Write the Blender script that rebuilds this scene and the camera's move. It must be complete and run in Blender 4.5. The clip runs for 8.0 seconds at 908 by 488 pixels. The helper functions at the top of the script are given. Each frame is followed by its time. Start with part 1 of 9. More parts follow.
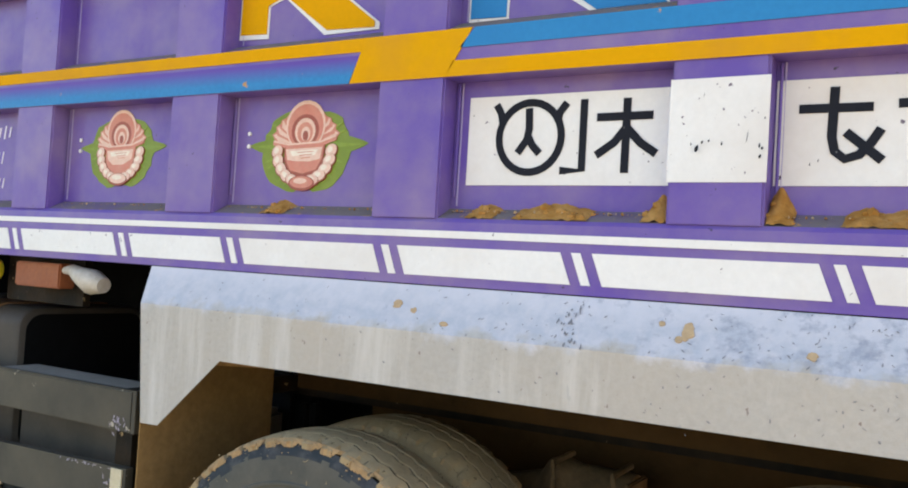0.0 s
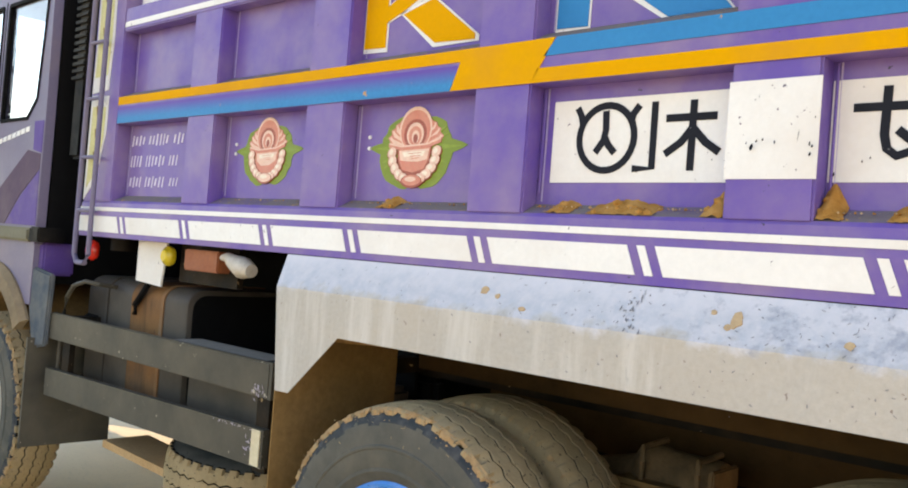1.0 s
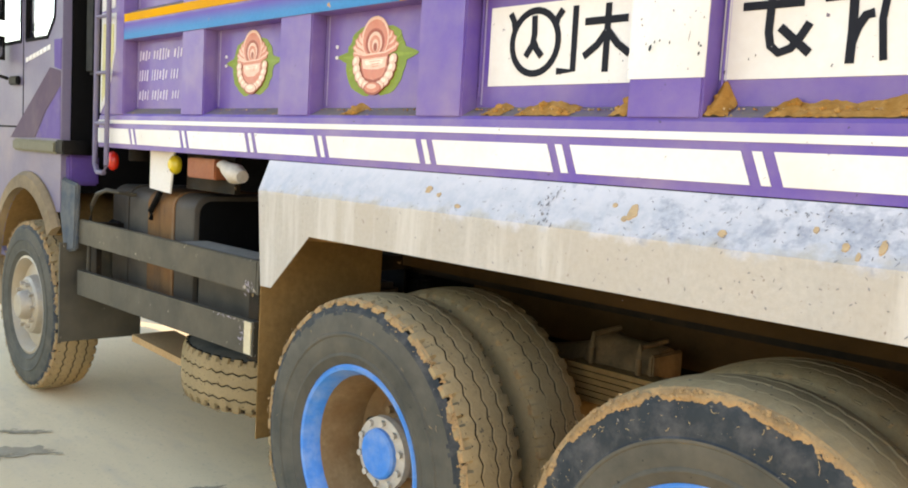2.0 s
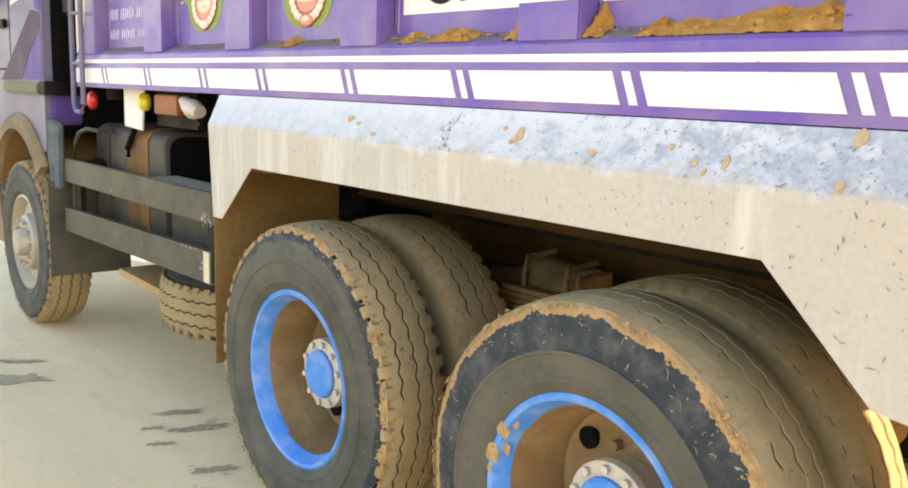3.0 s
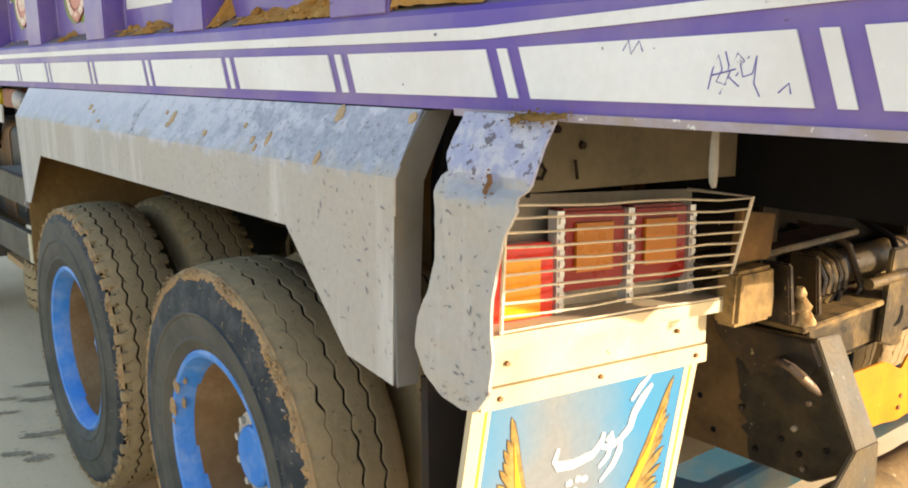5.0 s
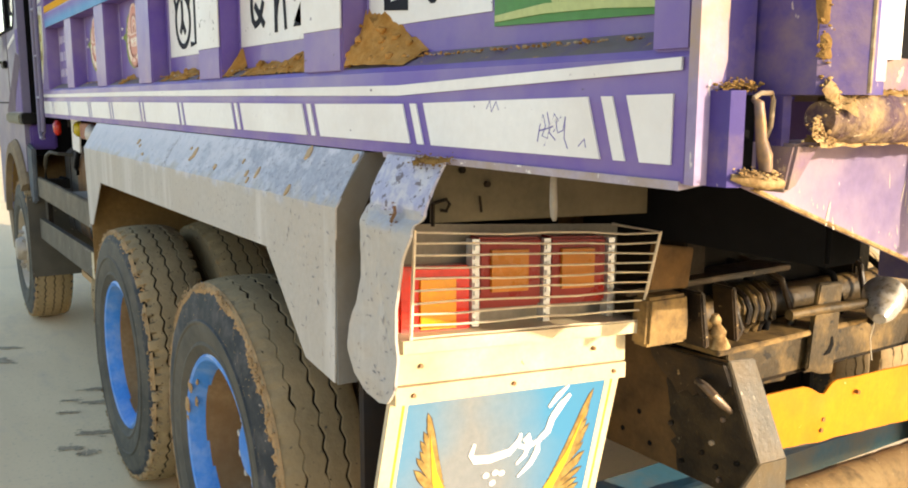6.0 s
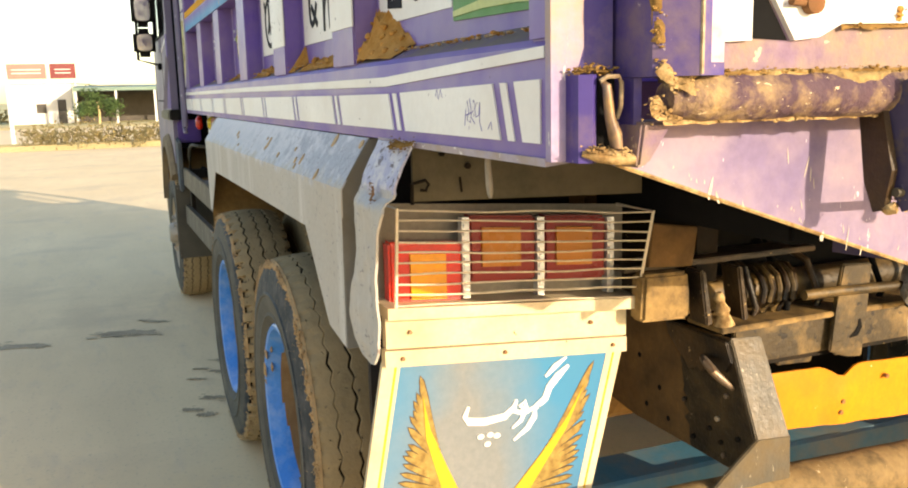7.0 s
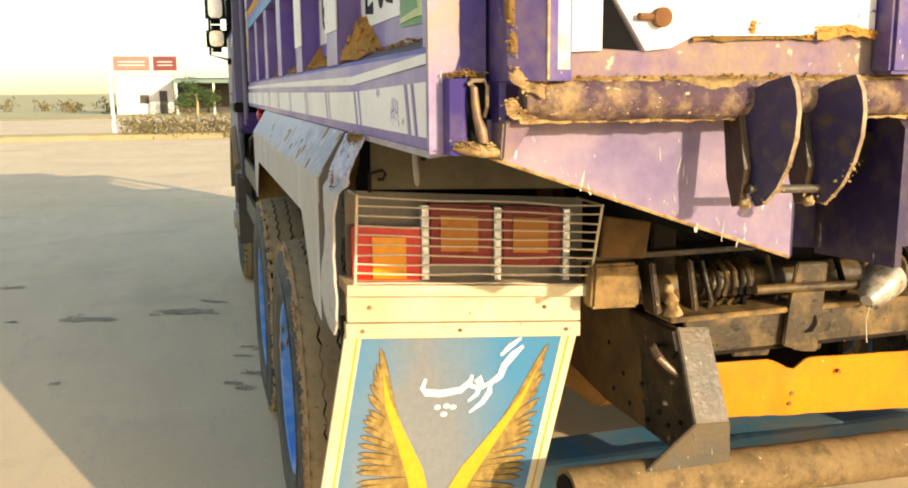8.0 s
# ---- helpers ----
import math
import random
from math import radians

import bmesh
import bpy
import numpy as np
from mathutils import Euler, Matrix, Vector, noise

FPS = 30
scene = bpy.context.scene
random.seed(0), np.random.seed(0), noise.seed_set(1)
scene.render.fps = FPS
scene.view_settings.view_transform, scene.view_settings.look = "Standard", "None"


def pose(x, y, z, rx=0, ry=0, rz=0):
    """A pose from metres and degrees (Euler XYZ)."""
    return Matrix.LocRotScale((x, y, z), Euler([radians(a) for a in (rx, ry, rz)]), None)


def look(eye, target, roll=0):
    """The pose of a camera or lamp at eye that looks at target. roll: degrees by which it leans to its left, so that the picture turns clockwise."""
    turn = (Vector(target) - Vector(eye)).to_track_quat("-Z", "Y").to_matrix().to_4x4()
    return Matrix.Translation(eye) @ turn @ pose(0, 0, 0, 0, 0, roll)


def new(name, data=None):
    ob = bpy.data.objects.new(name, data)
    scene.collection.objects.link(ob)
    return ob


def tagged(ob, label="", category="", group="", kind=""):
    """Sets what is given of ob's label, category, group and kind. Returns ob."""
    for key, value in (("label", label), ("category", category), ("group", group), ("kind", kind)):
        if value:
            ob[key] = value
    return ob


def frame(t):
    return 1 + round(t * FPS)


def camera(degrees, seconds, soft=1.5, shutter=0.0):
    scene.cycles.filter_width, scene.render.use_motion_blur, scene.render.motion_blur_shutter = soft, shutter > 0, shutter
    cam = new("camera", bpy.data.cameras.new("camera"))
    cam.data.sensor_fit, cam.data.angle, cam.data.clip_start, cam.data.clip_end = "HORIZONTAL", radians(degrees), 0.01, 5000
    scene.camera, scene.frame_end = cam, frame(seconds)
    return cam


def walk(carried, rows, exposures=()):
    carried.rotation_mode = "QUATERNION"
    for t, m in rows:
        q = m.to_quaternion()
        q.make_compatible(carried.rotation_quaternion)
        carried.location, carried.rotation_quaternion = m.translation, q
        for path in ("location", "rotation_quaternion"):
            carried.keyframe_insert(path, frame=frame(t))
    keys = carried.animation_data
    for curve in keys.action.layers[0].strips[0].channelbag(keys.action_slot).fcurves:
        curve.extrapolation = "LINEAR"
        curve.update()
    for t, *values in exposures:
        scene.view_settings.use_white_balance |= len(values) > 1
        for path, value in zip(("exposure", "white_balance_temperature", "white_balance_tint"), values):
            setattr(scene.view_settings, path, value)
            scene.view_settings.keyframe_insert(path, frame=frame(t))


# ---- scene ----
cam = camera(55.0, 8.0, soft=1.9)
PATH = [
    (0, (1.380, 2.532, 1.524), (0.363, 4.254, 1.588), 3.5),
    (0.3, (1.484, 2.500, 1.544), (0.275, 4.091, 1.634), 3.8),
    (0.5, (1.558, 2.515, 1.529), (0.295, 4.063, 1.617), 3.9),
    (1, (1.731, 2.500, 1.516), (0.384, 3.978, 1.549), 4.5),
    (1.5, (1.934, 2.540, 1.521), (0.529, 3.962, 1.465), 4.4),
    (1.7, (2.009, 2.570, 1.524), (0.591, 3.977, 1.418), 4.0),
    (2.8, (2.428, 2.784, 1.545), (0.950, 4.087, 1.198), 2.0),
    (3, (2.461, 2.839, 1.525), (0.981, 4.140, 1.183), 2.0),
    (3.5, (2.602, 3.038, 1.543), (1.171, 4.379, 1.152), 0.2),
    (4, (2.793, 3.225, 1.537), (1.409, 4.609, 1.123), -0.9),
    (4.5, (3.048, 3.422, 1.547), (1.633, 4.750, 1.062), -1.4),
    (5, (3.319, 3.525, 1.561), (1.787, 4.747, 1.163), -0.4),
    (5.2, (3.418, 3.546, 1.559), (1.842, 4.723, 1.198), -0.0),
    (6.3, (3.857, 3.667, 1.602), (2.160, 4.678, 1.290), -0.2),
    (6.5, (3.922, 3.721, 1.585), (2.185, 4.663, 1.279), -0.6),
    (7, (4.088, 3.894, 1.590), (2.259, 4.626, 1.247), -1.4),
    (7.5, (4.243, 4.017, 1.599), (2.372, 4.631, 1.253), -1.3),
    (8, (4.383, 4.133, 1.591), (2.490, 4.677, 1.244), -0.5),
]
walk(cam, [(t, look(eye, target, roll)) for t, eye, target, roll in PATH],
     [(0.0, 2.08, 6700, 18), (0.5, 2.14, 6900, 19), (1.5, 2.36, 7450, 18), (3.0, 2.66, 7750, 16), (4.0, 2.46, 7150, 15), (4.5, 2.20, 7000, 14), (5.0, 1.87, 6850, 14), (6.5, 1.77, 7150, 13), (8.0, 1.41, 7550, 13)])

# ---- world, sun, exposure ----
SUN_AZ, SUN_EL = math.atan2(0.425, 0.905), radians(14.5)
world = bpy.data.worlds.new("sky_world")
scene.world = world
world.use_nodes = True
wn = world.node_tree.nodes
wbg = wn["Background"]
sky = wn.new("ShaderNodeTexSky")
sky.sky_type = "NISHITA"
sky.sun_disc = False
sky.sun_elevation = SUN_EL
sky.sun_rotation = math.pi / 2 - SUN_AZ
sky.air_density, sky.dust_density, sky.ozone_density = 1.0, 1.0, 1.0
world.node_tree.links.new(sky.outputs[0], wbg.inputs[0])
wbg.inputs[1].default_value = 0.13

sun_dir = Vector((math.cos(SUN_AZ) * math.cos(SUN_EL), math.sin(SUN_AZ) * math.cos(SUN_EL), math.sin(SUN_EL)))
sun = new("sun", bpy.data.lights.new("sun", "SUN"))
sun.data.energy, sun.data.angle, sun.data.color = 2.5, radians(0.6), (1.0, 0.86, 0.66)
sun.matrix_world = look(sun_dir * 60, (0, 0, 0))


# ---- materials ----
def material(name, colour, rough=0.6, metal=0.0, second=None, amount=0.5, scale=6.0, dirt=None, dirt_amount=0.0, dirt_scale=2.5, dirt_soft=0.12,
             bump=0.15, grain=60.0, chips=None, chip_amount=0.0, chip_scale=14.0, chip_stretch=(1, 1, 1), clear=0.0, spec=0.3, streak=None, streak_amount=0.0, lump_bump=0.0, grain_dark=0.72):
    """Paint, metal, rubber, earth: two scales of tone, patches of dirt, small chips, fine relief; world-sized."""
    m = bpy.data.materials.new(name)
    m.use_nodes = True
    n, l = m.node_tree.nodes, m.node_tree.links
    b = n["Principled BSDF"]
    b.inputs["Metallic"].default_value = metal
    b.inputs["Coat Weight"].default_value = clear
    b.inputs["Specular IOR Level"].default_value = spec
    co = n.new("ShaderNodeNewGeometry")

    def tex(s, detail=5.0, stretch=(1, 1, 1), off=0.0):
        mp = n.new("ShaderNodeMapping")
        mp.inputs["Scale"].default_value = stretch
        mp.inputs["Location"].default_value = (off, off * 1.7, off * 0.6)
        l.new(co.outputs["Position"], mp.inputs["Vector"])
        t = n.new("ShaderNodeTexNoise")
        t.inputs["Scale"].default_value = s
        t.inputs["Detail"].default_value = detail
        t.inputs["Roughness"].default_value = 0.62
        l.new(mp.outputs[0], t.inputs["Vector"])
        return t.outputs["Fac"]

    def band(src, lo, hi):
        r = n.new("ShaderNodeMapRange")
        r.inputs["From Min"].default_value, r.inputs["From Max"].default_value = lo, hi
        l.new(src, r.inputs["Value"])
        return r.outputs[0]

    def mix(fac, a, c):
        x = n.new("ShaderNodeMix")
        x.data_type = "RGBA"
        l.new(fac, x.inputs["Factor"])
        for sock, val in ((x.inputs["A"], a), (x.inputs["B"], c)):
            if isinstance(val, tuple):
                sock.default_value = (*val, 1)
            else:
                l.new(val, sock)
        return x.outputs["Result"]

    second = second or tuple(c * 0.8 for c in colour)
    col = mix(band(tex(scale), 0.5 - amount / 2, 0.5 + amount / 2), colour, second)
    fine = tex(grain, 3.0, off=3.1)
    col = mix(band(fine, 0.25, 1.15), col, tuple(c * grain_dark for c in second))
    rg = band(tex(scale * 2.3, off=7.7), 0.2, 0.8)
    rr = n.new("ShaderNodeMapRange")
    rr.inputs["To Min"].default_value, rr.inputs["To Max"].default_value = max(0.03, rough - 0.12), min(1, rough + 0.12)
    l.new(rg, rr.inputs["Value"])
    rough_out = rr.outputs[0]
    if dirt:
        f = band(tex(dirt_scale, 8.0, off=12.3), 0.62 - dirt_amount * 0.4 - dirt_soft, 0.62 - dirt_amount * 0.4 + dirt_soft)
        col = mix(f, col, dirt)
    if chips:
        f = band(tex(chip_scale, 4.0, chip_stretch, off=21.9), 0.74 - chip_amount * 0.2, 0.76 - chip_amount * 0.2)
        col = mix(f, col, chips)
    if streak:
        f = band(tex(9.0, 6.0, (1, 1, 0.12), off=33.0), 0.62 - streak_amount * 0.3, 0.80 - streak_amount * 0.3)
        col = mix(f, col, streak)
        f = band(tex(38.0, 3.0, (1, 1, 0.25), off=41.0), 0.66, 0.72)
        col = mix(f, col, tuple(c * 0.8 for c in streak))
    l.new(col, b.inputs["Base Color"])
    l.new(rough_out, b.inputs["Roughness"])
    if bump:
        bp = n.new("ShaderNodeBump")
        bp.inputs["Strength"].default_value = bump
        bp.inputs["Distance"].default_value = 0.004
        l.new(fine, bp.inputs["Height"])
        top = bp.outputs[0]
        if lump_bump:
            b2 = n.new("ShaderNodeBump")
            b2.inputs["Strength"].default_value = lump_bump
            b2.inputs["Distance"].default_value = 0.02
            l.new(tex(22.0, 4.0, off=55.0), b2.inputs["Height"])
            l.new(top, b2.inputs["Normal"])
            top = b2.outputs[0]
        l.new(top, b.inputs["Normal"])
    return m


DUST = (0.42, 0.34, 0.24)
CLAY = (0.45, 0.25, 0.09)
RUST = (0.16, 0.08, 0.035)
M = {}
M["purple"] = material("purple_paint", (0.102, 0.054, 0.31), 0.5, second=(0.126, 0.072, 0.335), scale=2.2, dirt=(0.24, 0.17, 0.30), dirt_amount=0.12, dirt_scale=3.0, dirt_soft=0.2, chips=(0.05, 0.04, 0.07), chip_amount=0.15, chip_scale=34, bump=0.05, clear=0.1, grain_dark=0.9)
M["purple_rear"] = material("purple_worn_paint", (0.36, 0.31, 0.42), 0.55, second=(0.27, 0.21, 0.36), amount=0.3, scale=6, dirt=(0.34, 0.25, 0.20), dirt_amount=0.20, dirt_scale=8, dirt_soft=0.12, chips=(0.58, 0.53, 0.50), chip_amount=0.50, chip_scale=26, chip_stretch=(1, 1, 0.3), bump=0.2, spec=0.2)
M["white"] = material("white_paint", (0.77, 0.76, 0.735), 0.5, second=(0.73, 0.72, 0.695), scale=5, dirt=(0.60, 0.55, 0.50), dirt_amount=0.02, dirt_soft=0.2, chips=(0.14, 0.11, 0.15), chip_amount=0.34, chip_scale=38, bump=0.05, grain_dark=0.9)
M["black_paint"] = material("black_lettering_paint", (0.013, 0.015, 0.021), 0.7, second=(0.018, 0.02, 0.028), scale=20, chips=(0.5, 0.5, 0.5), chip_amount=0.12, chip_scale=60, bump=0.05, spec=0.1)
M["yellow_stripe"] = material("yellow_paint", (0.70, 0.325, 0.001), 0.7, second=(0.66, 0.33, 0.002), scale=2, dirt=(0.56, 0.27, 0.02), dirt_amount=0.06, bump=0.05, spec=0.05, grain_dark=0.9)
M["blue_stripe"] = material("blue_paint", (0.018, 0.22, 0.48), 0.55, second=(0.015, 0.185, 0.43), scale=2, chips=CLAY, chip_amount=0.22, chip_scale=11, bump=0.05, spec=0.2, grain_dark=0.9)
M["strip_blue"] = material("chipped_lavender_steel", (0.42, 0.42, 0.52), 0.6, second=(0.36, 0.37, 0.52), scale=9, dirt=(0.50, 0.49, 0.52), dirt_amount=0.20, dirt_scale=40, dirt_soft=0.08, chips=(0.16, 0.14, 0.16), chip_amount=0.80, chip_scale=48, bump=0.2, spec=0.2, lump_bump=0.3)
M["guard_in"] = material("mud_caked_steel", (0.30, 0.185, 0.075), 0.95, second=(0.20, 0.118, 0.045), scale=4, bump=0.4, grain=40, spec=0.05)
M["dark_steel"] = material("grimy_black_steel", (0.005, 0.0045, 0.004), 0.65, second=(0.014, 0.011, 0.008), scale=5, dirt=(0.028, 0.017, 0.008), dirt_amount=0.10, dirt_scale=6, dirt_soft=0.16, chips=(0.32, 0.23, 0.12), chip_amount=0.22, chip_scale=26, bump=0.5, spec=0.12)
# darker copy of the mud-caked steel, the arch's shade put into its brown
M["arch_brown"] = material("shade_darkened_mud_steel", (0.095, 0.055, 0.022), 0.95, second=(0.05, 0.03, 0.013), scale=4, bump=0.4, grain=40, spec=0.05)
M["grey_steel"] = material("dusty_dark_grey_paint", (0.027, 0.026, 0.021), 0.5, second=(0.044, 0.042, 0.034), scale=4, dirt=(0.10, 0.085, 0.06), dirt_amount=0.18, dirt_scale=3, dirt_soft=0.25, chips=(0.40, 0.35, 0.28), chip_amount=0.27, chip_scale=24, bump=0.12, spec=0.25)
M["black_plastic"] = material("black_plastic", (0.004, 0.004, 0.0045), 0.6, dirt=(0.03, 0.026, 0.02), dirt_amount=0.1, bump=0.1, spec=0.12)
M["tyre_side"] = material("dusty_tyre_sidewall", (0.034, 0.037, 0.034), 0.8, second=(0.072, 0.073, 0.063), amount=0.45, scale=7, dirt=(0.125, 0.113, 0.088), dirt_amount=0.12, dirt_scale=6, dirt_soft=0.25, chips=(0.03, 0.03, 0.03), chip_amount=0.2, chip_scale=24, bump=0.2, spec=0.25)
M["tyre_dark"] = material("scuffed_tyre_shoulder", (0.016, 0.022, 0.029), 0.7, second=(0.027, 0.035, 0.041), scale=8, dirt=(0.085, 0.082, 0.082), dirt_amount=0.06, dirt_scale=16, dirt_soft=0.15, chips=(0.30, 0.26, 0.22), chip_amount=0.26, chip_scale=60, bump=0.3, spec=0.25)
M["tread"] = material("dust_covered_tread", (0.340, 0.256, 0.143), 0.95, second=(0.264, 0.194, 0.104), scale=8, dirt=(0.37, 0.27, 0.15), dirt_amount=0.12, dirt_scale=6, dirt_soft=0.25, chips=(0.10, 0.085, 0.065), chip_amount=0.30, chip_scale=40, bump=0.35, spec=0.1, lump_bump=0.25)
M["tread_edge"] = material("clay_caked_tread_edge", (0.46, 0.30, 0.145), 0.95, second=(0.35, 0.22, 0.105), scale=30, dirt=(0.24, 0.16, 0.085), dirt_amount=0.14, dirt_scale=26, chips=(0.13, 0.085, 0.045), chip_amount=0.35, chip_scale=60, bump=0.8, grain=70)
M["groove"] = material("tread_groove", (0.022, 0.019, 0.015), 0.95, bump=0.2, spec=0.05)
M["rim_blue"] = material("bright_blue_rim_paint", (0.03, 0.20, 0.62), 0.4, second=(0.045, 0.24, 0.67), scale=8, dirt=(0.20, 0.33, 0.60), dirt_amount=0.06, dirt_scale=12, dirt_soft=0.15, chips=(0.03, 0.05, 0.12), chip_amount=0.14, chip_scale=30, bump=0.08)
M["rim_mud"] = material("muddy_rim_dish", (0.42, 0.305, 0.165), 0.7, second=(0.20, 0.125, 0.060), scale=4, amount=0.35, dirt=(0.17, 0.085, 0.030), dirt_amount=0.24, dirt_scale=4, dirt_soft=0.25, bump=0.2, spec=0.3)
M["hub_metal"] = material("dusty_hub_flange", (0.60, 0.56, 0.49), 0.7, metal=0.1, second=(0.46, 0.40, 0.32), scale=26, bump=0.3)
M["rim_steel"] = material("worn_silver_rim", (0.45, 0.43, 0.40), 0.55, metal=0.3, second=(0.33, 0.30, 0.26), scale=8, dirt=DUST, dirt_amount=0.25, bump=0.15)
M["clay"] = material("loose_orange_clay", (0.46, 0.22, 0.05), 1.0, second=(0.33, 0.145, 0.032), scale=16, dirt=(0.48, 0.25, 0.075), dirt_amount=0.3, dirt_scale=20, bump=0.9, grain=70, spec=0.05)
M["clay_dry"] = material("dry_pale_clay", (0.30, 0.18, 0.062), 1.0, second=(0.17, 0.098, 0.034), scale=26, bump=0.9, grain=70, spec=0.05)
M["clay_yellow"] = material("caked_yellow_clay", (0.40, 0.29, 0.125), 1.0, second=(0.27, 0.18, 0.075), scale=24, dirt=(0.15, 0.095, 0.05), dirt_amount=0.16, dirt_scale=40, dirt_soft=0.08, bump=0.9, grain=80, spec=0.08)
M["scratch_white"] = material("bare_white_scratch", (0.52, 0.46, 0.40), 0.6, second=(0.45, 0.38, 0.28), scale=40, bump=0.1)
M["clay_pale"] = material("pale_clay_splash", (0.56, 0.40, 0.23), 1.0, second=(0.47, 0.33, 0.19), scale=30, bump=0.4, spec=0.05)
M["plate_cream"] = material("cream_painted_steel", (0.634, 0.563, 0.387), 0.5, second=(0.572, 0.484, 0.317), scale=6, dirt=(0.45, 0.34, 0.2), dirt_amount=0.12, chips=RUST, chip_amount=0.2, chip_scale=20, bump=0.08)
M["lens_red"] = material("red_lamp_lens", (0.75, 0.03, 0.012), 0.15, bump=0.05, clear=0.7)
# red lens darkened as if in shadow, for the second and third lamps
M["lens_dark_red"] = material("shaded_red_lamp_lens", (0.20, 0.008, 0.006), 0.3, second=(0.26, 0.012, 0.008), bump=0.05, clear=0.15)
M["lens_amber"] = material("amber_lamp_lens", (0.95, 0.37, 0.01), 0.15, bump=0.05, clear=0.7)
# amber insert darkened the same way, shadow put into the colour
M["lens_amber_dull"] = material("shaded_amber_lamp_lens", (0.42, 0.15, 0.012), 0.3, second=(0.50, 0.17, 0.012), bump=0.05, clear=0.15)
M["lens_yellow"] = material("yellow_marker_lens", (0.72, 0.55, 0.02), 0.2, bump=0.05, clear=0.6)
M["lens_white"] = material("clear_lamp_reflector", (0.85, 0.85, 0.82), 0.15, metal=0.6, bump=0.03)
M["wire"] = material("galvanised_wire", (0.72, 0.66, 0.52), 0.45, metal=0.3, second=(0.6, 0.5, 0.36), scale=20, bump=0.1)
M["lamp_grey"] = material("dusty_grey_panel", (0.28, 0.26, 0.22), 0.7, second=(0.22, 0.19, 0.15), scale=5, bump=0.15)
M["plume"] = material("yellow_plume_paint", (0.62, 0.36, 0.03), 0.6, second=(0.54, 0.31, 0.03), scale=16, bump=0.05, spec=0.1)
M["plume_dark"] = material("tan_plume_paint", (0.36, 0.255, 0.08), 0.6, second=(0.24, 0.16, 0.05), amount=0.3, scale=26, dirt=(0.16, 0.10, 0.03), dirt_amount=0.18, dirt_scale=40, bump=0.05, spec=0.1)
M["plume_line"] = material("dark_brown_outline_paint", (0.07, 0.045, 0.02), 0.6, bump=0.05)
M["leaf_paint"] = material("green_leaf_paint", (0.13, 0.22, 0.02), 0.5, second=(0.22, 0.28, 0.03), scale=12, bump=0.03)
M["grass_paint"] = material("deep_green_paint", (0.07, 0.25, 0.055), 0.5, bump=0.03)
M["grass_light"] = material("lime_green_paint", (0.52, 0.58, 0.22), 0.5, bump=0.03)
M["petal_pale"] = material("pale_pink_petal_paint", (0.80, 0.60, 0.48), 0.5, second=(0.74, 0.46, 0.35), scale=30, bump=0.03)
M["petal_rose"] = material("rose_petal_paint", (0.57, 0.165, 0.115), 0.5, second=(0.63, 0.27, 0.19), scale=24, bump=0.03)
M["petal_deep"] = material("deep_rose_paint", (0.34, 0.060, 0.042), 0.5, second=(0.33, 0.10, 0.065), scale=24, bump=0.03)
M["petal_light"] = material("cream_petal_paint", (0.84, 0.76, 0.64), 0.5, second=(0.80, 0.68, 0.55), scale=30, bump=0.03)
M["leaf_light"] = material("light_green_leaf_paint", (0.27, 0.36, 0.04), 0.5, second=(0.18, 0.27, 0.03), scale=14, bump=0.03)
M["bead"] = material("pale_lilac_weld_bead", (0.42, 0.36, 0.56), 0.4, second=(0.30, 0.24, 0.46), scale=14, bump=0.1, spec=0.5)
M["scroll_cream"] = material("cream_scroll_paint", (0.72, 0.66, 0.34), 0.5, second=(0.6, 0.56, 0.22), scale=10, bump=0.05)
M["cab"] = material("lilac_grey_cab_paint", (0.14, 0.122, 0.20), 0.5, second=(0.165, 0.148, 0.23), scale=1.5, dirt=(0.18, 0.15, 0.20), dirt_amount=0.06, bump=0.03, spec=0.25)
M["cab_mauve"] = material("dull_mauve_cab_tone", (0.085, 0.055, 0.095), 0.7, second=(0.11, 0.075, 0.115), scale=2, dirt=(0.14, 0.10, 0.12), dirt_amount=0.12, bump=0.05, spec=0.12)
M["cab_violet"] = material("violet_cab_paint", (0.085, 0.045, 0.23), 0.6, second=(0.11, 0.065, 0.27), scale=3, dirt=(0.16, 0.12, 0.20), dirt_amount=0.10, bump=0.05, spec=0.15)
M["sill_olive"] = material("dusty_olive_trim", (0.20, 0.19, 0.13), 0.7, second=(0.15, 0.14, 0.095), scale=5, bump=0.1, spec=0.2)
M["fender_tan"] = material("dust_tan_plastic", (0.23, 0.18, 0.12), 0.85, second=(0.16, 0.12, 0.075), scale=5, dirt=(0.30, 0.22, 0.13), dirt_amount=0.2, bump=0.2, spec=0.15)
M["stained_chassis"] = material("mud_stained_chassis_paint", (0.030, 0.018, 0.008), 0.9, second=(0.075, 0.042, 0.016), amount=0.4, scale=5, bump=0.3, spec=0.05)
# real rubber, and the flat black that stands in for deep shade underneath
M["seat_rubber"] = material("black_rubber_and_void", (0.006, 0.006, 0.0065), 0.8, bump=0.1, spec=0.1)
M["navy"] = material("dusty_navy_rubber", (0.018, 0.026, 0.05), 0.8, second=(0.035, 0.04, 0.055), scale=5, dirt=(0.13, 0.115, 0.10), dirt_amount=0.2, dirt_soft=0.25, bump=0.2, spec=0.1)
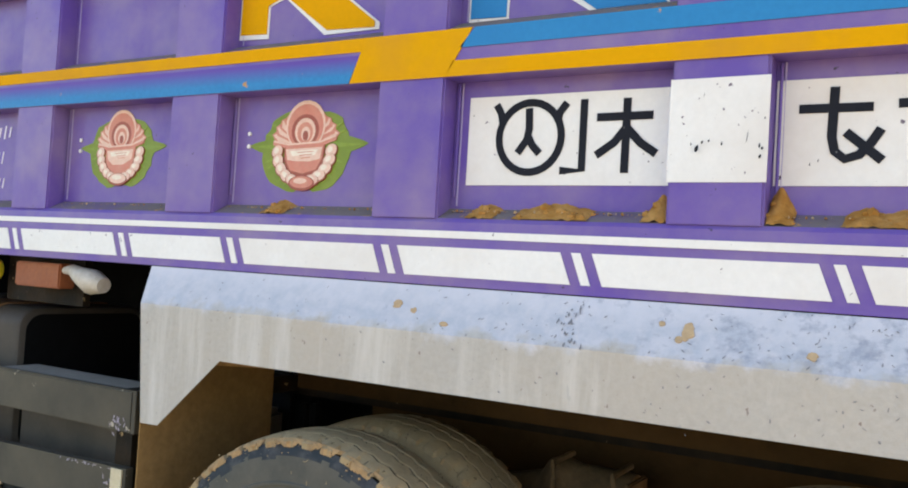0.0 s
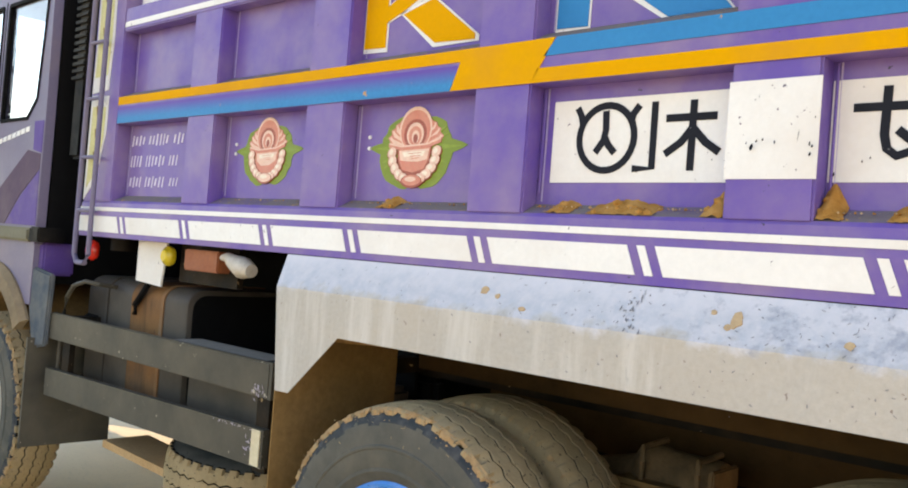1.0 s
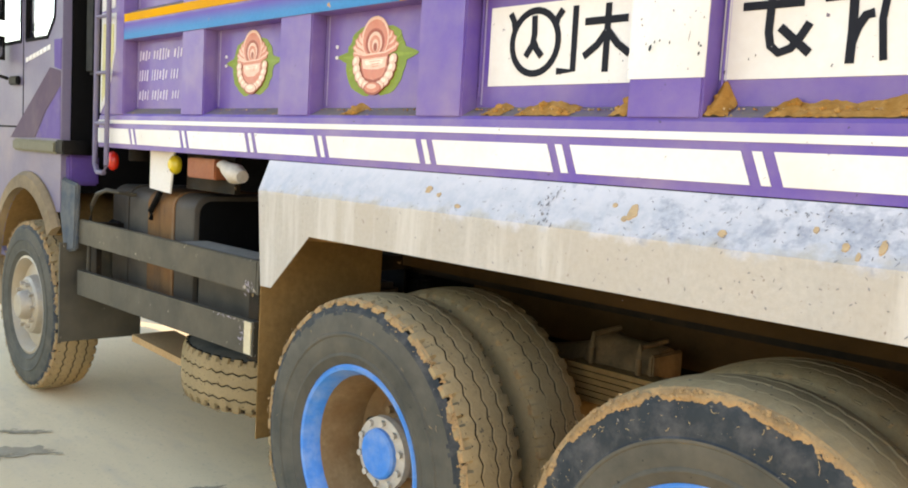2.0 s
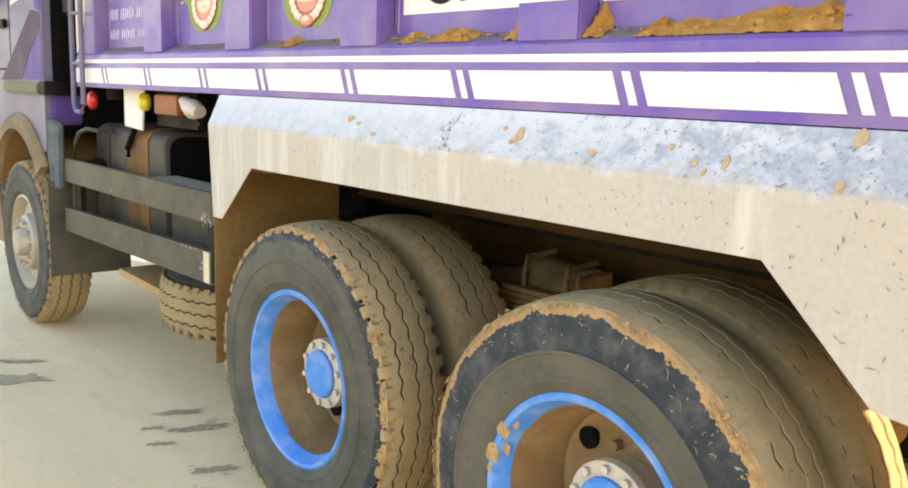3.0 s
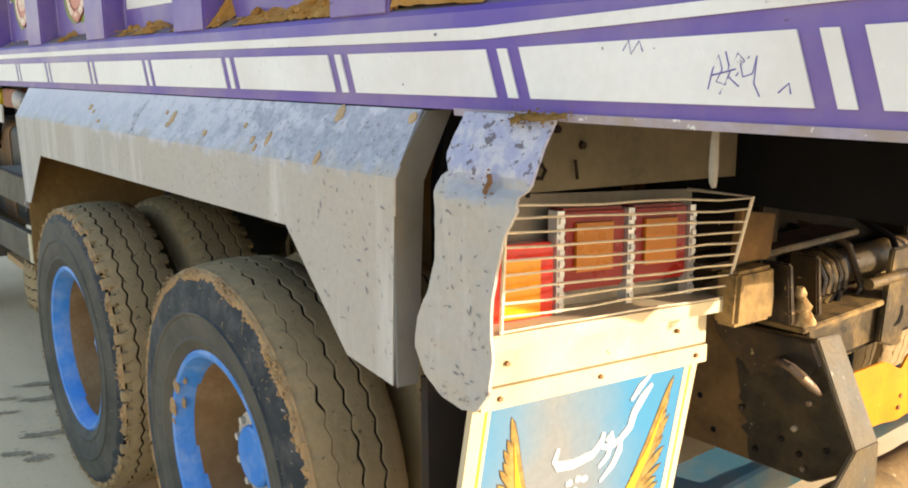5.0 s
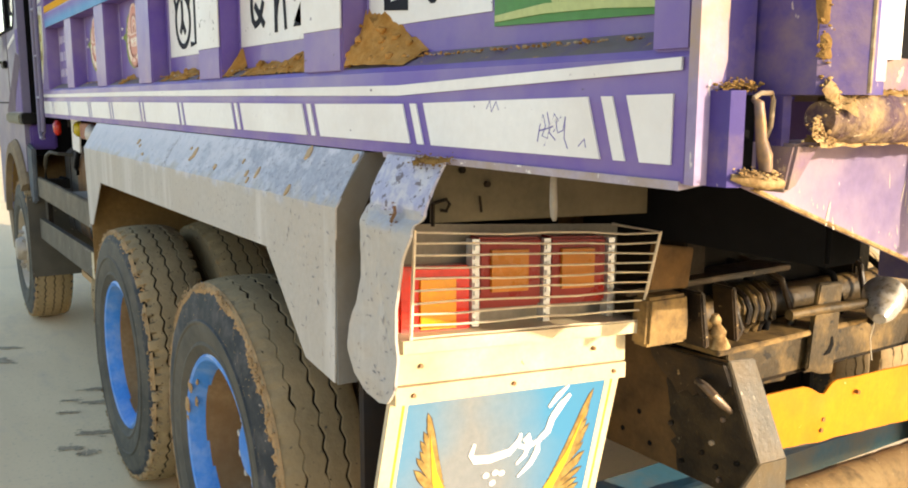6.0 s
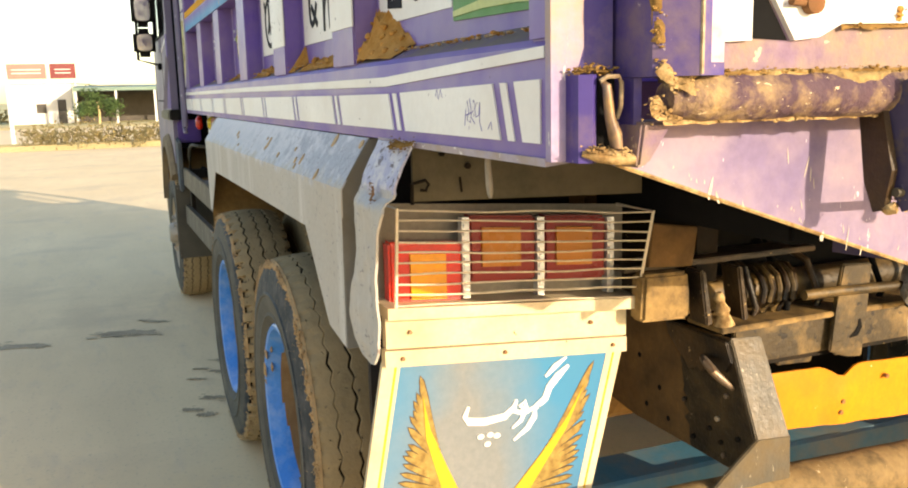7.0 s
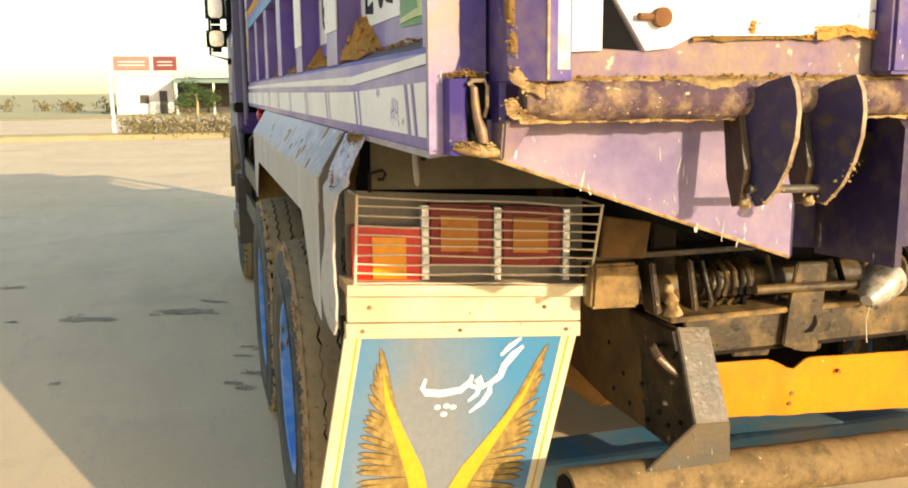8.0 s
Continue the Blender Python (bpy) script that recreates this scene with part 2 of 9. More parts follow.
M["navy_dusty"] = material("dusty_blue_rubber", (0.040, 0.060, 0.088), 0.75, second=(0.060, 0.080, 0.105), scale=6, dirt=(0.15, 0.15, 0.14), dirt_amount=0.14, dirt_scale=8, dirt_soft=0.2, bump=0.2, spec=0.2)
M["inner_rubber"] = material("mud_browned_navy_rubber", (0.015, 0.020, 0.030), 0.85, second=(0.024, 0.025, 0.028), scale=4, dirt=(0.060, 0.036, 0.014), dirt_amount=0.30, dirt_scale=3, dirt_soft=0.25, bump=0.2, spec=0.1)
M["tank"] = material("dusty_black_tank", (0.018, 0.018, 0.019), 0.5, second=(0.045, 0.041, 0.036), scale=3, dirt=(0.11, 0.09, 0.07), dirt_amount=0.20, dirt_soft=0.25, bump=0.1, spec=0.2)
M["rust_strap"] = material("rusty_tank_strap", (0.26, 0.11, 0.03), 0.85, second=(0.14, 0.055, 0.018), scale=9, dirt=(0.24, 0.15, 0.08), dirt_amount=0.22, bump=0.3)
M["orange_plastic"] = material("faded_orange_block", (0.34, 0.11, 0.04), 0.6, second=(0.26, 0.08, 0.035), scale=8, bump=0.1)
M["ply"] = material("bare_wood_board", (0.55, 0.35, 0.17), 0.8, second=(0.45, 0.27, 0.12), scale=5, bump=0.2)
M["sill"] = material("clay_smeared_purple_steel", (0.06, 0.034, 0.053), 0.75, second=(0.104, 0.064, 0.076), scale=12, dirt=(0.32, 0.22, 0.11), dirt_amount=0.16, dirt_scale=22, dirt_soft=0.12, chips=(0.50, 0.40, 0.25), chip_amount=0.42, chip_scale=110, chip_stretch=(1, 0.5, 1), bump=0.9, grain=60, lump_bump=0.5, spec=0.15)
M["ledge"] = material("dusty_purple_ledge", (0.14, 0.085, 0.26), 0.8, second=(0.17, 0.12, 0.22), scale=5, dirt=(0.19, 0.155, 0.14), dirt_amount=0.52, dirt_scale=6, dirt_soft=0.12, chips=(0.42, 0.24, 0.09), chip_amount=0.5, chip_scale=28, bump=0.5, spec=0.1)
# grimy purple, also darkened to hold the shade beside the gate
M["purple_grime"] = material("grimy_shade_dimmed_purple", (0.050, 0.034, 0.185), 0.5, second=(0.068, 0.045, 0.215), scale=5, dirt=(0.17, 0.12, 0.15), dirt_amount=0.08, dirt_scale=9, dirt_soft=0.12, chips=(0.45, 0.38, 0.34), chip_amount=0.36, chip_scale=36, chip_stretch=(1, 1, 0.4), bump=0.2, spec=0.3)
M["purple_dirty"] = material("clay_dusted_lilac_paint", (0.23, 0.16, 0.23), 0.65, second=(0.17, 0.105, 0.17), scale=6, dirt=(0.26, 0.19, 0.135), dirt_amount=0.34, dirt_scale=12, dirt_soft=0.14, chips=(0.46, 0.36, 0.26), chip_amount=0.50, chip_scale=60, chip_stretch=(1, 0.6, 0.6), bump=0.35, spec=0.15, lump_bump=0.2)
M["apron"] = material("scratched_lilac_paint", (0.185, 0.145, 0.255), 0.55, second=(0.150, 0.112, 0.225), scale=3.5, dirt=(0.34, 0.255, 0.28), dirt_amount=0.20, dirt_scale=5, dirt_soft=0.2, chips=(0.66, 0.62, 0.62), chip_amount=0.40, chip_scale=50, chip_stretch=(1, 1, 0.25), bump=0.12, spec=0.25)
M["lilac_peel"] = material("peeling_lilac_paint", (0.36, 0.33, 0.47), 0.6, second=(0.46, 0.42, 0.52), scale=7, dirt=(0.46, 0.36, 0.20), dirt_amount=0.16, dirt_scale=9, dirt_soft=0.06, chips=(0.66, 0.60, 0.50), chip_amount=0.45, chip_scale=30, chip_stretch=(1, 1, 0.5), bump=0.3, spec=0.2)
# purple paint taken down to indigo, the hinge bay's shade in the colour
M["indigo"] = material("shade_darkened_purple_paint", (0.016, 0.012, 0.055), 0.5, second=(0.03, 0.02, 0.07), scale=6, dirt=(0.10, 0.07, 0.06), dirt_amount=0.12, dirt_scale=8, chips=(0.3, 0.25, 0.25), chip_amount=0.22, chip_scale=30, chip_stretch=(1, 1, 0.2), bump=0.15, spec=0.3)
M["hinge_dark"] = material("dark_scraped_hinge_steel", (0.026, 0.020, 0.055), 0.45, second=(0.055, 0.042, 0.10), scale=12, dirt=(0.10, 0.07, 0.045), dirt_amount=0.06, dirt_scale=26, dirt_soft=0.10, chips=(0.34, 0.30, 0.30), chip_amount=0.3, chip_scale=40, chip_stretch=(1, 1, 0.15), bump=0.3, spec=0.35)
M["worn_edge"] = material("rubbed_or_sunlit_edge", (0.50, 0.42, 0.30), 0.55, metal=0.2, second=(0.30, 0.21, 0.12), scale=30, dirt=(0.16, 0.10, 0.05), dirt_amount=0.22, dirt_scale=30, bump=0.4)
# dusty brown lightened to stand in for sun on the web plate
M["web_brown"] = material("brown_dusted_lit_steel", (0.20, 0.112, 0.040), 0.7, second=(0.14, 0.075, 0.027), scale=7, dirt=(0.055, 0.033, 0.015), dirt_amount=0.22, dirt_scale=8, dirt_soft=0.2, bump=0.4, spec=0.15)
M["web_dark"] = material("oily_black_steel", (0.030, 0.022, 0.012), 0.5, second=(0.016, 0.012, 0.008), scale=10, dirt=(0.060, 0.040, 0.018), dirt_amount=0.18, dirt_scale=12, dirt_soft=0.14, chips=(0.16, 0.13, 0.09), chip_amount=0.3, chip_scale=50, bump=0.6, spec=0.2, lump_bump=0.3)
M["hook_steel"] = material("rubbed_hook_steel", (0.20, 0.165, 0.17), 0.5, metal=0.3, second=(0.11, 0.075, 0.06), scale=22, dirt=(0.34, 0.20, 0.08), dirt_amount=0.28, dirt_scale=18, bump=0.3)
M["clay_caked"] = material("caked_brown_clay", (0.34, 0.215, 0.095), 1.0, second=(0.14, 0.082, 0.035), scale=32, dirt=(0.44, 0.31, 0.15), dirt_amount=0.24, dirt_scale=36, bump=0.9, grain=80, spec=0.08)
M["chassis_brown"] = material("oily_brown_steel", (0.044, 0.023, 0.008), 0.42, second=(0.070, 0.038, 0.012), scale=7, dirt=(0.008, 0.006, 0.005), dirt_amount=0.34, dirt_scale=6, dirt_soft=0.12, chips=(0.32, 0.22, 0.10), chip_amount=0.32, chip_scale=36, bump=0.6, spec=0.35)
# beam brown and ochre: dust, plus golden sunlight put into the colour
M["beam_brown"] = material("dusty_brown_lit_beam", (0.075, 0.050, 0.020), 0.5, second=(0.026, 0.018, 0.009), scale=9, dirt=(0.19, 0.12, 0.042), dirt_amount=0.12, dirt_scale=9, dirt_soft=0.10, chips=(0.010, 0.008, 0.006), chip_amount=0.5, chip_scale=22, bump=0.6, spec=0.35)
M["beam_ochre"] = material("sun_gilded_dusty_steel", (0.34, 0.215, 0.075), 0.7, second=(0.17, 0.105, 0.038), scale=12, dirt=(0.06, 0.038, 0.016), dirt_amount=0.22, dirt_scale=14, dirt_soft=0.10, bump=0.6, spec=0.3)
M["bracket"] = material("scraped_grey_bracket", (0.058, 0.051, 0.038), 0.45, second=(0.095, 0.084, 0.064), amount=0.3, scale=14, dirt=(0.10, 0.068, 0.030), dirt_amount=0.2, dirt_scale=9, dirt_soft=0.14, chips=(0.32, 0.28, 0.21), chip_amount=0.36, chip_scale=60, chip_stretch=(1, 1.6, 0.5), bump=0.6, spec=0.35)
M["pipe_mud"] = material("muddy_steel_pipe", (0.246, 0.17, 0.076), 0.8, second=(0.17, 0.111, 0.051), scale=9, dirt=(0.085, 0.06, 0.03), dirt_amount=0.10, dirt_scale=16, dirt_soft=0.09, chips=(0.42, 0.33, 0.20), chip_amount=0.30, chip_scale=60, bump=0.6, spec=0.15, lump_bump=0.2)
M["lamp_shell"] = material("dull_chrome_lamp", (0.62, 0.61, 0.58), 0.3, metal=0.35, second=(0.46, 0.44, 0.40), scale=20, dirt=(0.30, 0.24, 0.15), dirt_amount=0.12, dirt_scale=20, bump=0.1)
# grey of the guard's folded end, with its shade put into the colour
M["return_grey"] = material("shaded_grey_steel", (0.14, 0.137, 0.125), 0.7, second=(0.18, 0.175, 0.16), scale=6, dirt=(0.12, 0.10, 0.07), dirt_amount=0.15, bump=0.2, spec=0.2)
M["saddle"] = material("mud_coated_casting", (0.25, 0.155, 0.075), 0.9, second=(0.17, 0.105, 0.05), scale=7, dirt=(0.09, 0.06, 0.03), dirt_amount=0.15, dirt_scale=8, bump=0.4, spec=0.1)
M["blue_bar"] = material("faded_blue_bar_paint", (0.045, 0.145, 0.22), 0.6, second=(0.065, 0.165, 0.22), scale=5, dirt=(0.17, 0.16, 0.13), dirt_amount=0.14, dirt_scale=5, dirt_soft=0.14, chips=(0.20, 0.09, 0.03), chip_amount=0.2, chip_scale=18, bump=0.2, spec=0.2)
M["scuff"] = material("dark_scuff_marks", (0.29, 0.29, 0.31), 0.7, second=(0.19, 0.185, 0.195), scale=40, bump=0.1)
M["panel_olive"] = material("dusty_olive_panel", (0.115, 0.10, 0.062), 0.8, second=(0.085, 0.073, 0.045), scale=4, dirt=(0.16, 0.13, 0.08), dirt_amount=0.2, bump=0.2, spec=0.15)
M["lip_pale"] = material("scuffed_pale_lip", (0.44, 0.40, 0.46), 0.6, second=(0.32, 0.28, 0.36), scale=9, dirt=(0.30, 0.24, 0.20), dirt_amount=0.2, dirt_scale=12, chips=(0.70, 0.68, 0.66), chip_amount=0.45, chip_scale=40, bump=0.3)
M["faint_white"] = material("thin_white_lettering_paint", (0.66, 0.61, 0.74), 0.6, second=(0.70, 0.65, 0.74), scale=70, amount=0.2, bump=0.0)
M["tank_brown"] = material("dust_brown_tank", (0.19, 0.085, 0.028), 0.75, second=(0.23, 0.115, 0.045), scale=4, dirt=(0.05, 0.042, 0.036), dirt_amount=0.12, dirt_scale=3, dirt_soft=0.2, bump=0.2, spec=0.15, streak=(0.045, 0.028, 0.015), streak_amount=0.4)
M["orange_board"] = material("worn_orange_yellow_board", (0.63, 0.245, 0.004), 0.55, second=(0.56, 0.195, 0.005), scale=4, dirt=(0.36, 0.13, 0.01), dirt_amount=0.15, chips=(0.66, 0.52, 0.30), chip_amount=0.10, chip_scale=16, bump=0.1, spec=0.2)
M["mirror_glass"] = material("dim_mirror_glass", (0.35, 0.37, 0.42), 0.08, metal=1.0, bump=0.0)
M["pen_ink"] = material("blue_pen_ink", (0.14, 0.11, 0.40), 0.6, bump=0.0)
M["worn_metal"] = material("bare_worn_steel", (0.30, 0.26, 0.22), 0.45, metal=0.5, second=(0.14, 0.10, 0.07), scale=22, dirt=(0.16, 0.09, 0.035), dirt_amount=0.3, dirt_scale=18, bump=0.3)


def flap_material():
    m = material("sky_blue_painted_rubber", (0.19, 0.197, 0.197), 0.65, second=(0.16, 0.178, 0.19), scale=5, bump=0.08, spec=0.2)
    n, l = m.node_tree.nodes, m.node_tree.links
    b = n["Principled BSDF"]
    old = b.inputs["Base Color"].links[0].from_socket
    g = n.new("ShaderNodeNewGeometry")
    sep = n.new("ShaderNodeSeparateXYZ")
    l.new(g.outputs["Position"], sep.inputs[0])
    t = n.new("ShaderNodeTexNoise")
    t.inputs["Scale"].default_value, t.inputs["Detail"].default_value = 6.0, 4.0
    l.new(g.outputs["Position"], t.inputs["Vector"])
    k = n.new("ShaderNodeMath")
    k.operation = "MULTIPLY_ADD"
    l.new(t.outputs["Fac"], k.inputs[0])
    k.inputs[1].default_value = 0.35
    off = n.new("ShaderNodeMath")
    off.operation = "SUBTRACT"
    l.new(sep.outputs["Y"], off.inputs[0])
    off.inputs[1].default_value = 4.67
    mag = n.new("ShaderNodeMath")
    mag.operation = "ABSOLUTE"
    l.new(off.outputs[0], mag.inputs[0])
    wide = n.new("ShaderNodeMath")
    wide.operation = "MULTIPLY"
    l.new(mag.outputs[0], wide.inputs[0])
    wide.inputs[1].default_value = 2.0
    l.new(wide.outputs[0], k.inputs[2])
    z = n.new("ShaderNodeMath")
    z.operation = "MULTIPLY_ADD"
    l.new(sep.outputs["Z"], z.inputs[0])
    z.inputs[1].default_value = 0.7
    l.new(k.outputs[0], z.inputs[2])
    r = n.new("ShaderNodeMapRange")
    r.inputs["From Min"].default_value, r.inputs["From Max"].default_value = 0.80, 1.24
    l.new(z.outputs[0], r.inputs["Value"])
    x = n.new("ShaderNodeMix")
    x.data_type = "RGBA"
    l.new(r.outputs[0], x.inputs["Factor"])
    l.new(old, x.inputs["A"])
    x.inputs["B"].default_value = (0.035, 0.165, 0.30, 1)
    l.new(x.outputs["Result"], b.inputs["Base Color"])
    return m


M["sky_paint"] = flap_material()


def guard_material():
    """Dusty white steel; the slanted face is washed pale blue, with a whitish highlight painted in near the body, and
    rubbed to a blotchy blue-grey towards the rear.
    """
    m = material("dusty_white_steel", (0.480, 0.463, 0.432), 0.65, second=(0.405, 0.388, 0.358), scale=3.2, dirt=(0.42, 0.37, 0.305), dirt_amount=0.18, dirt_scale=1.6, dirt_soft=0.3, chips=(0.24, 0.20, 0.18), chip_amount=0.36, chip_scale=44, chip_stretch=(1, 1, 0.7), bump=0.15, spec=0.2, streak=(0.52, 0.50, 0.465), streak_amount=0.26, lump_bump=0.10)
    n, l = m.node_tree.nodes, m.node_tree.links
    b = n["Principled BSDF"]
    old = b.inputs["Base Color"].links[0].from_socket
    p = n.new("ShaderNodeNewGeometry")
    sep = n.new("ShaderNodeSeparateXYZ")
    l.new(p.outputs["Position"], sep.inputs[0])

    def tex(s, d, stretch=(1, 1, 1)):
        mp = n.new("ShaderNodeMapping")
        mp.inputs["Scale"].default_value = stretch
        l.new(p.outputs["Position"], mp.inputs["Vector"])
        t = n.new("ShaderNodeTexNoise")
        t.inputs["Scale"].default_value, t.inputs["Detail"].default_value, t.inputs["Roughness"].default_value = s, d, 0.65
        l.new(mp.outputs[0], t.inputs["Vector"])
        return t.outputs["Fac"]

    def ramp(src, lo, hi, top=1.0):
        r = n.new("ShaderNodeMapRange")
        r.inputs["From Min"].default_value, r.inputs["From Max"].default_value, r.inputs["To Max"].default_value = lo, hi, top
        l.new(src, r.inputs["Value"])
        return r.outputs[0]

    def madd(src, k, add):
        q = n.new("ShaderNodeMath")
        q.operation = "MULTIPLY_ADD"
        l.new(src, q.inputs[0])
        q.inputs[1].default_value = k
        l.new(add, q.inputs[2])
        return q.outputs[0]

    def mix(f, a, c):
        x = n.new("ShaderNodeMix")
        x.data_type = "RGBA"
        l.new(f, x.inputs["Factor"])
        for sock, val in ((x.inputs["A"], a), (x.inputs["B"], c)):
            if isinstance(val, tuple):
                sock.default_value = (*val, 1)
            else:
                l.new(val, sock)
        return x.outputs["Result"]

    blue = mix(ramp(tex(24.0, 6.0), 0.38, 0.64), (0.53, 0.528, 0.56), (0.425, 0.45, 0.50))
    # painted highlight: paler towards the body
    blue = mix(ramp(madd(tex(7.0, 5.0), 0.10, sep.outputs["Z"]), 1.475, 1.535, 0.8), blue, (0.61, 0.595, 0.625))
    worn = ramp(madd(tex(16.0, 7.0, (1, 1, 1.2)), 6.0, sep.outputs["X"]), 4.05, 4.75, 0.72)
    blue = mix(worn, blue, mix(ramp(tex(60.0, 4.0), 0.40, 0.62), (0.34, 0.36, 0.415), (0.23, 0.25, 0.31)))
    edge = ramp(madd(tex(11.0, 7.0), 0.16, sep.outputs["Z"]), 1.432, 1.462, 0.94)
    l.new(mix(edge, old, blue), b.inputs["Base Color"])
    return m


M["guard"] = guard_material()


def fade_material():
    """Sky blue sprayed along the lower edge of the rail, thinning out upwards into the purple."""
    m = material("fading_sky_blue_paint", (0.022, 0.23, 0.50), 0.55, second=(0.018, 0.20, 0.45), scale=2, chips=CLAY, chip_amount=0.18, chip_scale=11, bump=0.05, spec=0.2)
    n, l = m.node_tree.nodes, m.node_tree.links
    b = n["Principled BSDF"]
    old = b.inputs["Base Color"].links[0].from_socket
    p = n.new("ShaderNodeNewGeometry")
    sep = n.new("ShaderNodeSeparateXYZ")
    l.new(p.outputs["Position"], sep.inputs[0])
    r = n.new("ShaderNodeMapRange")
    r.inputs["From Min"].default_value, r.inputs["From Max"].default_value = 2.068, 2.118
    l.new(sep.outputs["Z"], r.inputs["Value"])
    x = n.new("ShaderNodeMix")
    x.data_type = "RGBA"
    l.new(r.outputs[0], x.inputs["Factor"])
    l.new(old, x.inputs["A"])
    x.inputs["B"].default_value = (0.11, 0.06, 0.32, 1)
    l.new(x.outputs["Result"], b.inputs["Base Color"])
    return m


M["blue_fade"] = fade_material()


def glass_material(name, tint):
    m = bpy.data.materials.new(name)
    m.use_nodes = True
    b = m.node_tree.nodes["Principled BSDF"]
    b.inputs["Base Color"].default_value = (*tint, 1)
    b.inputs["Roughness"].default_value = 0.04
    b.inputs["Transmission Weight"].default_value = 1.0
    b.inputs["IOR"].default_value = 1.45
    return m


M["glass"] = glass_material("window_glass", (0.9, 0.93, 0.95))


def ground_material():
    m = bpy.data.materials.new("dusty_concrete_ground")
    m.use_nodes = True
    n, l = m.node_tree.nodes, m.node_tree.links
    b = n["Principled BSDF"]
    b.inputs["Roughness"].default_value = 0.9
    g = n.new("ShaderNodeNewGeometry")

    def tex(s, d, stretch=(1, 1, 1)):
        mp = n.new("ShaderNodeMapping")
        mp.inputs["Scale"].default_value = stretch
        l.new(g.outputs["Position"], mp.inputs["Vector"])
        t = n.new("ShaderNodeTexNoise")
        t.inputs["Scale"].default_value, t.inputs["Detail"].default_value, t.inputs["Roughness"].default_value = s, d, 0.6
        l.new(mp.outputs[0], t.inputs["Vector"])
        return t.outputs["Fac"]

    def ramp(src, lo, hi):
        r = n.new("ShaderNodeMapRange")
        r.inputs["From Min"].default_value, r.inputs["From Max"].default_value = lo, hi
        l.new(src, r.inputs["Value"])
        return r.outputs[0]

    def mix(f, a, c):
        x = n.new("ShaderNodeMix")
        x.data_type = "RGBA"
        l.new(f, x.inputs["Factor"])
        if isinstance(a, tuple):
            x.inputs["A"].default_value = (*a, 1)
        else:
            l.new(a, x.inputs["A"])
        x.inputs["B"].default_value = (*c, 1)
        return x.outputs["Result"]

    col = mix(ramp(tex(0.35, 6), 0.35, 0.65), (0.80, 0.63, 0.385), (0.70, 0.54, 0.315))
    col = mix(ramp(tex(2.2, 7, (0.3, 1.1, 1)), 0.40, 0.78), col, (0.67, 0.52, 0.315))
    col = mix(ramp(tex(0.9, 8, (0.8, 0.5, 1)), 0.56, 0.72), col, (0.58, 0.455, 0.29))
    col = mix(ramp(tex(6.0, 6, (0.35, 1.0, 1)), 0.55, 0.80), col, (0.63, 0.50, 0.33))
    fine = tex(45, 4)
    col = mix(ramp(fine, 0.58, 0.9), col, (0.40, 0.33, 0.24))
    l.new(col, b.inputs["Base Color"])
    bp = n.new("ShaderNodeBump")
    bp.inputs["Strength"].default_value, bp.inputs["Distance"].default_value = 0.2, 0.006
    l.new(fine, bp.inputs["Height"])
    l.new(bp.outputs[0], b.inputs["Normal"])
    return m


M["ground"] = ground_material()
M["oil"] = material("damp_oil_stain", (0.33, 0.265, 0.175), 0.8, second=(0.47, 0.38, 0.25), scale=16, amount=0.6, bump=0.1)
M["verge"] = material("dry_earth_bank", (0.52, 0.43, 0.23), 1.0, second=(0.40, 0.33, 0.16), scale=1.2, bump=0.6, grain=12)
M["field"] = material("pale_dry_field", (0.60, 0.53, 0.30), 1.0, second=(0.50, 0.45, 0.22), scale=0.05, bump=0.2, grain=4)
M["shrub"] = material("dry_shrub_leaves", (0.20, 0.165, 0.075), 0.9, second=(0.27, 0.23, 0.115), scale=1.2, bump=0.0)
M["foliage"] = material("garden_leaves", (0.05, 0.10, 0.03), 0.8, second=(0.09, 0.14, 0.05), scale=2.0, bump=0.0)
M["plaster"] = material("whitewashed_plaster", (0.78, 0.76, 0.72), 0.9, second=(0.70, 0.67, 0.62), scale=0.8, bump=0.1)
M["sign_red"] = material("faded_red_sign", (0.20, 0.035, 0.035), 0.6, second=(0.16, 0.04, 0.04), scale=1.0, bump=0.0)
M["sign_pale"] = material("sun_bleached_red_sign", (0.42, 0.20, 0.17), 0.6, second=(0.36, 0.15, 0.13), scale=1.0, bump=0.0)
M["roof_green"] = material("faded_green_roof_sheet", (0.12, 0.20, 0.16), 0.6, second=(0.17, 0.24, 0.20), scale=1.0, bump=0.0)
M["interior"] = material("dark_shop_front", (0.05, 0.045, 0.04), 0.8, second=(0.10, 0.09, 0.08), scale=1.5, bump=0.0)
M["pole"] = material("white_painted_pole", (0.78, 0.78, 0.76), 0.5, second=(0.6, 0.6, 0.58), scale=4, bump=0.0)


# ---- helpers ----
ORIGIN = {}


PLAN = None                             # the drawing frame of the assembly being built, where it is not the world's own


def plan(xs, ys, zs):
    """A drawing frame: rows that give world x, y and z from drawn x, y, z and 1."""
    return Matrix((xs, ys, zs, (0, 0, 0, 1)))


FRONT_PLAN = plan((0.862, 0, 0, -0.185), (0, 1, 0, -0.04), (0, 0, 0.922, 0.082))
CAB_PLAN = plan((0.85, 0, 0, -0.36), (0, 1, 0, -0.03), (0, 0, 0.922, 0.082))
